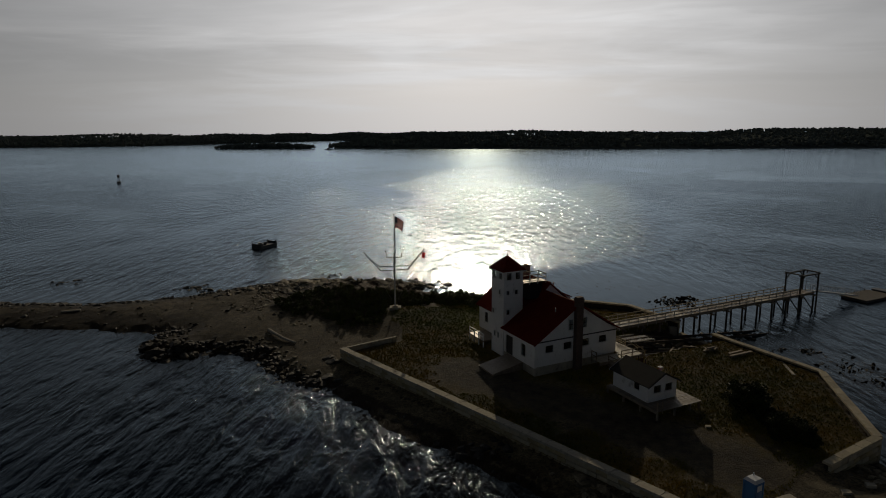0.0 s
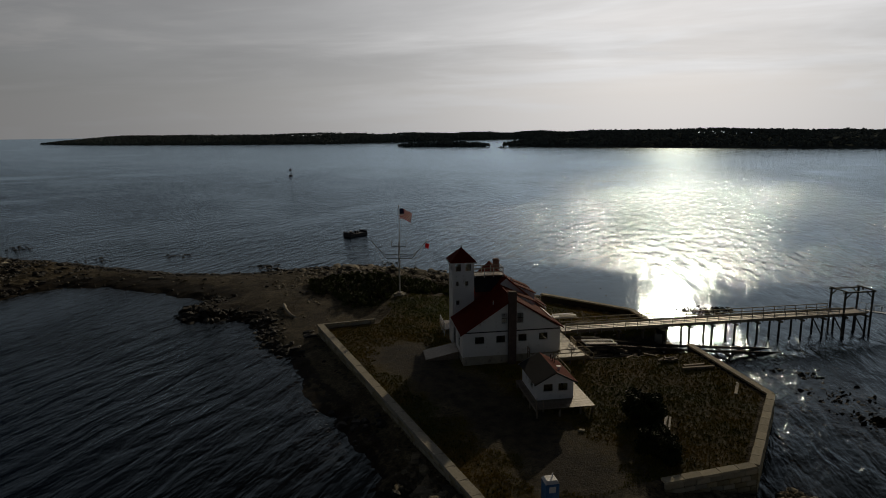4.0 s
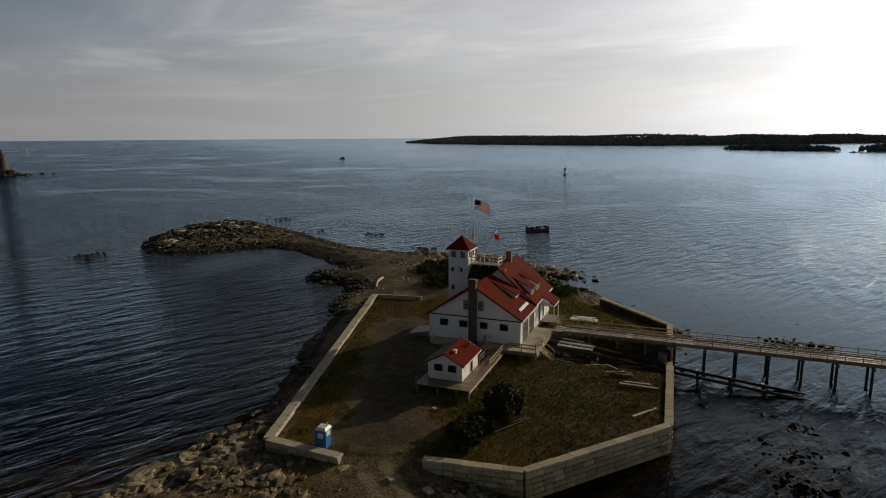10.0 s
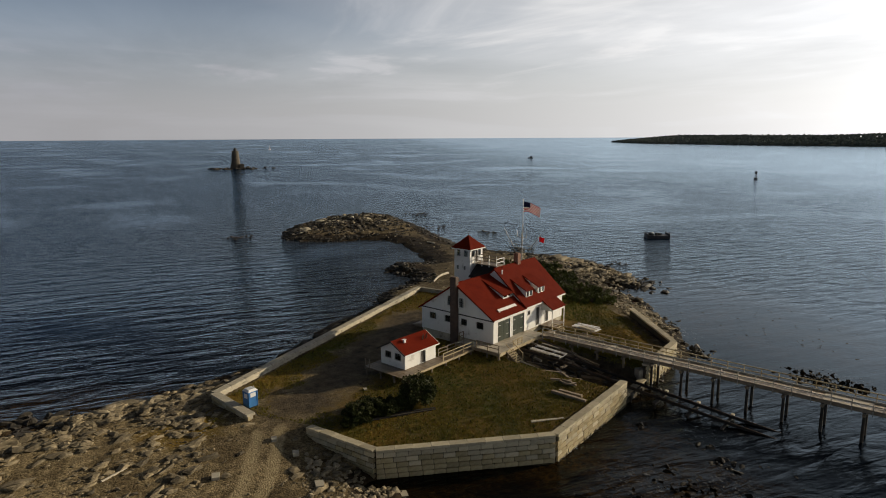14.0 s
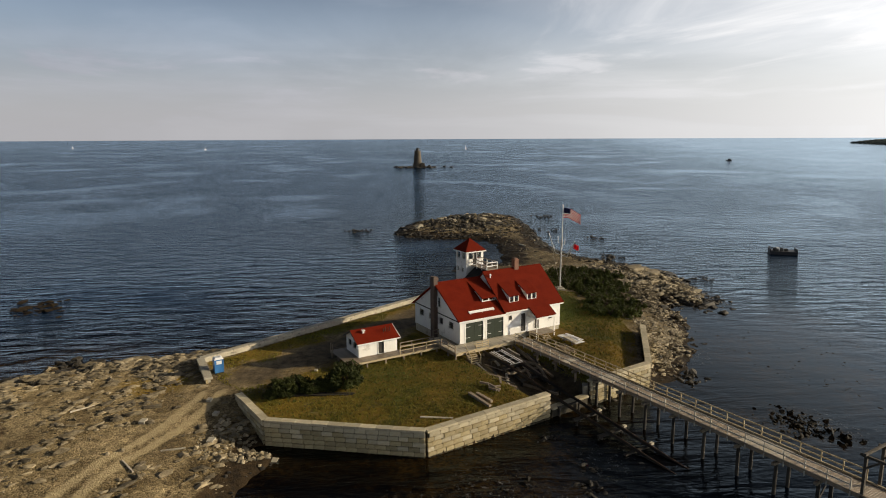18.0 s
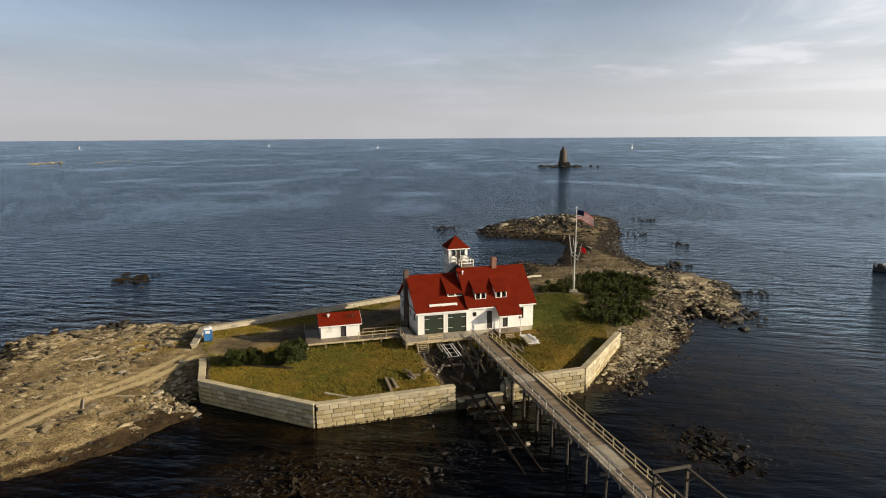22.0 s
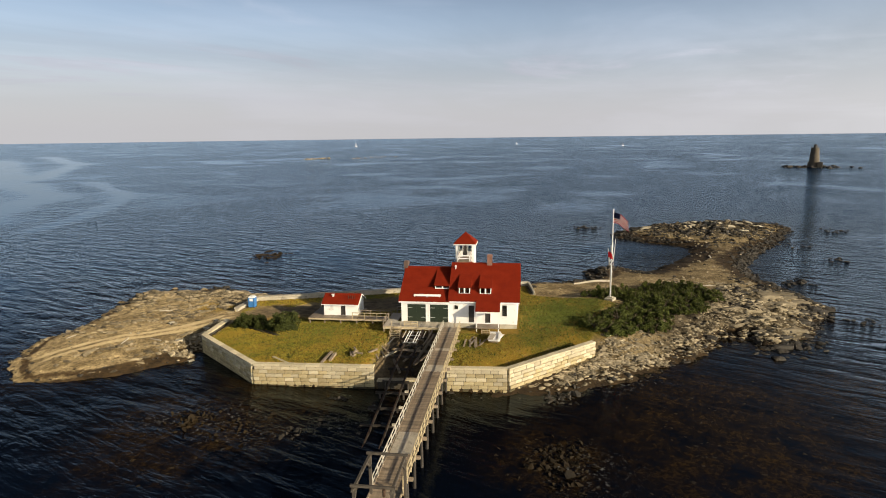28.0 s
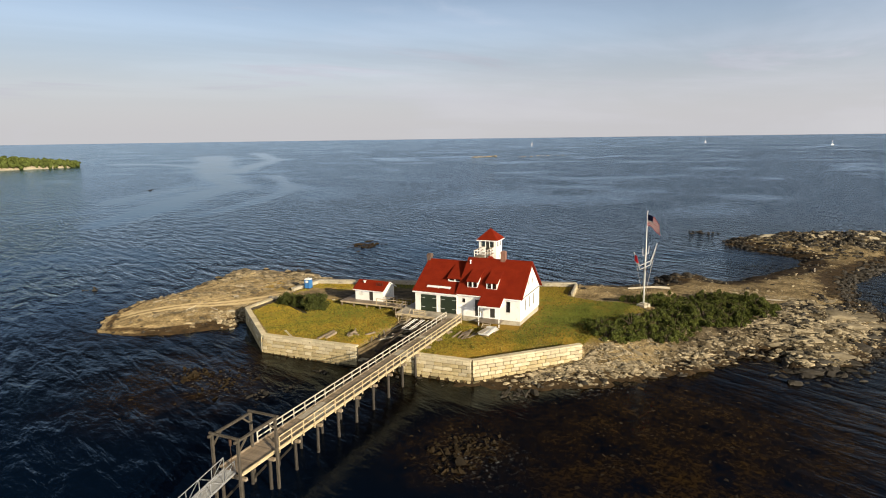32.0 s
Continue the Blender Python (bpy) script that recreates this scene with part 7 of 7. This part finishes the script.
stones("bar_rocks", 60000, 67, lambda x, y, z, q, d, f: outside(f) * (x < -16) * (d > -2.0) * ~((x > -84) & (x < -44) & (y < 103.5)) * (0.75 * np.exp(-((d - 0.8) / 1.8) ** 2) + 0.5 * q["rock"] * patch(x, y, 0.2, 21)), (0.16, 0.62), rock_dark, "dark weedy rocks edging the shingle bar", box=(-155, -16, 60, 134))
stones("rubble", 700, 63, lambda x, y, z, q, d, f: outside(f) * (z > 0.1) * (d < 6), (0.12, 0.42), rock_pale, "tumbled granite rubble against the sea wall", box=(34, 48, 46, 58))
stones("weed_wrack", 16000, 64, lambda x, y, z, q, d, f: outside(f) * np.exp(-((z - 0.75 - 0.25 * fbm(x * 0.2, y * 0.2, 5)) / 0.10) ** 2) * patch(x, y, 0.35, 15), (0.10, 0.40), weed_mat, "lines of dark dried weed along the tide marks", 0.3)


def weed_beds():
    """Rockweed lying at the surface over the shoals."""
    rnd = np.random.RandomState(9)
    c, s = [], []
    for x, y, rx, ry, n in ((58, 80, 9, 9, 420), (54, 78, 5, 4, 160), (28, 125, 15, 11, 620), (20, 132, 10, 6, 200), (44, 113, 4, 3.5, 160), (20, 26, 5, 7, 160)):
        px, py = x + rnd.normal(0, rx * 0.5, n), y + rnd.normal(0, ry * 0.5, n)
        d = inside_distance(px, py, SHORE)
        for a, b in zip(px[d < -1.5], py[d < -1.5]):
            c.append((a, b, -0.04 + rnd.uniform(-0.05, 0.01)))
            s.append(rnd.uniform(0.12, 0.36))
    me = cloud_mesh("rockweed", np.array(c), s, 4, weed_mat, 0.18)
    tagged(new("rockweed", me), "brown rockweed floating over the shoals", "seaweed", kind="stuff")


weed_beds()


# ---------------------------------------------------------------- grass
def grass_tufts(name, n, seed, need, high, label, mat, lush=None):
    rnd = np.random.RandomState(seed)
    x, y = rnd.uniform(-26, 48, n), rnd.uniform(44, 118, n)
    z, zones, d, fort = ground_zones(x, y)
    ok = (zones["grass"] + 0.5 * (fbm(x * 0.3, y * 0.3, 8) - 0.5) > need) & (d > 1)
    if lush is not None:
        ok &= ((zones["lush"] + rnd.uniform(-0.14, 0.14, n) > 0.3) == lush)
    ox, oy = x - 23.95, y - 79.05
    ca, sa = math.cos(radians(116.4)), math.sin(radians(116.4))
    u, v = ox * ca + oy * sa, -ox * sa + oy * ca
    ok &= ~((u > -0.8) & (u < 17.8) & (v > -2.6) & (v < 12.8)) & ~((u > -13.4) & (u < -7.5) & (v > 3) & (v < 7.2))
    x, y, z = x[ok], y[ok], z[ok]
    m, blades = len(x), 5
    a = rnd.uniform(0, 6.283, (m, blades))
    q = rnd.uniform(0.0, 0.16, (m, blades))
    bx, by = x[:, None] + np.cos(a) * q, y[:, None] + np.sin(a) * q
    h = rnd.uniform(0.45, 1.0, (m, blades)) * high * (0.5 + fbm(x * 0.4, y * 0.4, 31))[:, None]
    lean = rnd.uniform(0.05, 0.3, (m, blades)) * h
    w = 0.038
    ta = a + rnd.uniform(-0.8, 0.8, (m, blades))
    p0 = np.stack([bx - np.sin(a) * w, by + np.cos(a) * w, z[:, None] - 0.03 + 0 * bx], -1)
    p1 = np.stack([bx + np.sin(a) * w, by - np.cos(a) * w, z[:, None] - 0.03 + 0 * bx], -1)
    p2 = np.stack([bx + np.cos(ta) * lean, by + np.sin(ta) * lean, z[:, None] + h], -1)
    v = np.stack([p0, p1, p2], 2).reshape(-1, 3)
    me = bpy.data.meshes.new(name)
    me.from_pydata(v.tolist(), [], np.arange(len(v)).reshape(-1, 3).tolist())
    me.materials.append(mat)
    tagged(new(name, me), label, "grass", kind="stuff")


grass_tufts("grass", 120000, 71, 0.50, 0.15, "rough tawny and green grass of the yard", grass_mat, False)
grass_tufts("green_grass", 120000, 73, 0.50, 0.14, "green grass round the flagstaff", grass_lush, True)
grass_tufts("tall_grass", 9000, 72, 0.60, 0.26, "taller dark green tufts among the grass", leaf_mat)


# ---------------------------------------------------------------- loose things on the yard and the beach
def loose():
    rnd = random.Random(2)

    def plank(name, x, y, length, turn, w, h, mat, label, category, lift=0.0, tilt=0.0, group=""):
        z = ground_at(x, y) + h / 2 + lift
        g = G().beam((-length / 2, 0, 0), (length / 2, 0, 0), w, h)
        ob = new(name, g.mesh(name))
        ob.data.materials.append(mat)
        ob.matrix_world = pose(x, y, z, 0, tilt, turn)
        tagged(ob, label, category, group)

    plank("plank", 44.0, 74.5, 3.4, 80, 0.32, 0.08, drift, "pale plank lying on the lawn by the wall", "plank")
    for x, y, l, t in ((40.39, 79.4, 4.04, 25.5), (39.92, 79.98, 2.66, 29.0)):
        plank("beam", x, y, l, t, 0.34, 0.3, timber, "heavy weathered beam lying on the lawn above the wall", "beam", group="beams lying on the lawn")
    for k in range(7):
        plank("firewood", 37.0 + rnd.uniform(-0.9, 0.9), 81.2 + rnd.uniform(-0.7, 0.7), rnd.uniform(0.7, 1.6), rnd.uniform(0, 180), 0.2, 0.2, timber, "short weathered timber offcut in a heap", "offcut", 0.12 * (k % 3), group="offcuts heaped by the slipway")
    plank("timber", 36.0, 61.5, 8.5, 84, 0.25, 0.22, timber_dark, "long dark timber lying beside the bushes", "timber")
    plank("timber", 36.5, 61.6, 8.0, 86, 0.2, 0.2, timber_dark, "long dark timber lying beside the bushes", "timber")
    # white panels on trestles beside the porch
    z = ground_at(22.7, 94.6)
    t = thing("panel_stack", (22.7, 94.6, z), "stack of white panels on low trestles beside the pier head", "panels", world=True, turn=20)
    for k, (a, l, w, sx, sy) in enumerate(((4, 1.9, 0.85, 0.0, 0.0), (-9, 1.6, 0.75, 0.3, 0.2), (13, 1.5, 0.6, -0.45, -0.1), (-3, 1.3, 0.4, 0.5, -0.4), (7, 1.7, 0.16, -0.1, 0.6))):
        ca, sa = math.cos(radians(a)), math.sin(radians(a))
        part("panel", G().prism([(22.6 + sx + i * l * ca - j * w * sa, 94.65 + sy + i * l * sa + j * w * ca, z + 0.5 + 0.06 * k) for i, j in ((-1, -1), (1, -0.9), (1, 1), (-0.95, 1))], (0, 0, 0.045)), (white_trim, white_trim, white_trim, drift, white_trim)[k], t)
    for x in (21.6, 23.6):
        part("trestle", G().box((x, 94.0, z), (x + 0.15, 95.3, z + 0.5)), timber, t)
    for k in range(9):
        x, y = 24.6 + rnd.uniform(-1.6, 1.6), 92.6 + rnd.uniform(-1.2, 1.2)
        plank("salvaged_board", x, y, rnd.uniform(1.8, 3.4), 20 + rnd.uniform(-14, 14), 0.22, 0.09, timber, "grey salvaged board stacked beside the pier head", "board", 0.08 * (k % 3), group="salvaged boards by the pier head")
    # bleached logs and boards on the shingle
    for x, y, l, t, w in ((49, 46, 2.8, 40, 0.13), (46, 49, 2.2, 100, 0.13), (52, 36, 1.8, 20, 0.1), (36, 36, 2.4, 130, 0.14), (33, 42, 1.6, 95, 0.12), (-64, 106, 3.0, 20, 0.25), (-30, 112, 2.6, 120, 0.2)):
        plank("driftwood", x, y, l, t, w, w * 0.9, drift, "bleached driftwood log on the shingle", "driftwood", group="driftwood on the beach")
    # a great bent log thrown up on the bar
    z = ground_at(-23.0, 91.0)
    g = G()
    bend = [Vector((-25.8 + 5.6 * q - 0.2 * math.sin(math.pi * q), 94.4 - 5.6 * q - 0.45 * math.sin(math.pi * q), z + 0.25 + 0.12 * math.sin(5 * q))) for q in [k / 9 for k in range(10)]]
    for k, (p, q) in enumerate(zip(bend, bend[1:])):
        g.rod(p, q + (q - p) * 0.04, 0.27 - 0.012 * k, 0.26 - 0.012 * k, 9)
    single("driftwood", g, drift, (-23.0, 91.0, z), "great bent bleached log thrown up on the bar", "driftwood", "driftwood on the beach", world=True)
    for x, y, s in ((35.5, 49.5, 0.4), (40, 44, 0.5), (44, 52, 0.55), (38.5, 51, 0.45), (46.5, 58.6, 0.5), (28.5, 60.5, 0.3)):
        z = ground_at(x, y)
        g = G().prism([(x - s, y - 0.6 * s, z - 0.1), (x + 0.8 * s, y - 0.7 * s, z - 0.1), (x + s, y + 0.5 * s, z - 0.1), (x - 0.7 * s, y + 0.7 * s, z - 0.1)], (0.1 * s, 0, 0.55 * s + 0.1))
        single("cut_block", g, concrete, (x, y, z - 0.1), "fallen pale granite block on the beach", "stone block", "fallen blocks", world=True)


loose()


# ---------------------------------------------------------------- on the water
def raft():
    r = thing("work_raft", (-49.5, 172.6, -0.3), "dark moored work raft with pale gear on deck", "raft", world=True)
    a = Vector((-51.2, 169.6, 0))
    d = Vector((0.42, 0.91, 0)).normalized()
    n = Vector((-d.y, d.x, 0))
    P = lambda s, w, z: a + d * s + n * w + Vector((0, 0, z))
    g = G().prism([P(0, -1.7, -0.4), P(6.6, -1.7, -0.4), P(6.6, 1.7, -0.4), P(0, 1.7, -0.4)], (0, 0, 1.25))
    part("hull", g, hull_dark, r)
    for s in (0.15, 6.45):
        part("end_bulwark", G().beam(P(s, -1.7, 1.1), P(s, 1.7, 1.1), 0.2, 0.6), hull_dark, r)
    for s, w in ((0.3, -1.5), (0.3, 1.5), (6.3, -1.5), (6.3, 1.5)):
        part("bollard", G().rod(P(s, w, 0.8), P(s, w, 1.75), 0.12), hull_dark, r)
    rnd = random.Random(8)
    for k in range(7):
        c = P(rnd.uniform(1.2, 5.6), rnd.uniform(-0.9, 0.9), 0.85)
        s = rnd.uniform(0.25, 0.5)
        part("gear", G().box(c - Vector((s, s, 0)), c + Vector((s, s, rnd.uniform(0.35, 0.8)))), plastic_white if k % 3 == 0 else hull_dark, r)


raft()


def buoy():
    x, y = -216.0, 408.0
    b = thing("channel_buoy", (x, y, -0.5), "dark steel bell buoy", "buoy", world=True)
    part("float_body", G().rod((x, y, -0.6), (x, y, 0.7), 1.3, 1.3, 14).rod((x, y, 0.7), (x, y, 1.0), 1.3, 0.7, 14), hull_dark, b)
    for k in range(4):
        a = k * math.pi / 2
        part("tower_leg", G().beam((x + math.cos(a) * 0.8, y + math.sin(a) * 0.8, 0.8), (x + math.cos(a) * 0.35, y + math.sin(a) * 0.35, 4.4), 0.12), hull_dark, b)
    part("top_cage", G().rod((x, y, 3.6), (x, y, 5.2), 0.85, 0.85, 10), hull_dark, b)
    part("lantern", G().rod((x, y, 5.2), (x, y, 5.8), 0.25, 0.2, 8), hull_dark, b)


buoy()


def lighthouse():
    x, y = -545.0, 97.0
    t = thing("lighthouse", (x, y, 0.0), "grey-brown granite lighthouse on a wave-washed ledge", "lighthouse", world=True)
    part("foundation", G().rod((x, y, -1), (x, y, 4.6), 5.4, 4.9, 24), light_stone, t)
    part("tower", G().rod((x, y, 4.6), (x, y, 16.6), 4.2, 3.1, 24), light_stone, t)
    part("gallery", G().rod((x, y, 16.6), (x, y, 17.1), 3.5, 3.5, 20), light_stone, t)
    part("lantern", G().rod((x, y, 17.1), (x, y, 19.2), 1.5, 1.5, 12), dark_paint, t)
    part("lantern_roof", G().rod((x, y, 19.2), (x, y, 20.3), 1.8, 0.15, 12), dark_paint, t)
    for k in range(12):
        a = k * math.pi / 6
        part("gallery_post", G().rod((x + 3.3 * math.cos(a), y + 3.3 * math.sin(a), 17.1), (x + 3.3 * math.cos(a), y + 3.3 * math.sin(a), 18.1), 0.06, n=5), dark_paint, t)
    for z in (8.0, 12.0):
        part("window", G().box((x + 3.2, y - 0.5, z), (x + 4.1, y + 0.5, z + 1.5)), dark_paint, t)
    part("annex", G().box((x + 3.5, y + 3.0, -0.5), (x + 6.5, y + 7.0, 4.8)), light_stone, t)
    rnd = np.random.RandomState(3)
    n = 90
    c = np.stack([x + rnd.normal(0, 9, n), y + rnd.normal(0, 13, n), rnd.uniform(-0.8, 0.5, n)], 1)
    ob = new("lighthouse_ledge", cloud_mesh("lighthouse_ledge", c - np.array((x, y, 0)), rnd.uniform(1.2, 3.0, n), 6, rock_dark, 0.5))
    ob.location = (x, y, 0)
    tagged(ob, "dark ledge awash round the lighthouse foot", "rock")


lighthouse()


def small_boats():
    for i, (x, y, s, sail) in enumerate(((-649, 491, 3.2, 0), (-1500, 260, 3.0, 1), (-1600, -420, 3.0, 1), (-1900, -900, 3.5, 1), (-1500, -1300, 3.2, 1), (-230, 1180, 3.0, 0))):
        b = thing("sailing_boat" if sail else "motor_boat", (x, y, -0.3), "small pale sailing boat far out" if sail else "small dark motor boat far out", "boat", "boats far out", world=True)
        V = lambda *p: Vector((x, y, 0)) + Vector(p)
        part("hull", G().prism([V(-2 * s, 0, 1.1), V(-1.6 * s, -0.5 * s, 1.0), V(1.2 * s, -0.5 * s, 1.0), V(2 * s, 0, 1.3), V(1.2 * s, 0.5 * s, 1.0), V(-1.6 * s, 0.5 * s, 1.0)], (0, 0, -1.4)), white_trim if sail else hull_dark, b)
        if sail:
            part("mast", G().rod(V(0, 0, 1), V(0, 0, 11), 0.12), galvanised, b)
            part("sail", G().prism([V(0.2, 0, 2), V(3.6, 0.6, 2), V(0.2, 0, 10.6)], (0, 0.08, 0)), flag_white, b)
        else:
            part("wheelhouse", G().prism([V(-0.3 * s, -0.3 * s, 1.0), V(0.7 * s, -0.3 * s, 1.0), V(0.7 * s, 0.3 * s, 1.0), V(-0.3 * s, 0.3 * s, 1.0)], (0, 0, 1.8)), hull_dark, b)


small_boats()
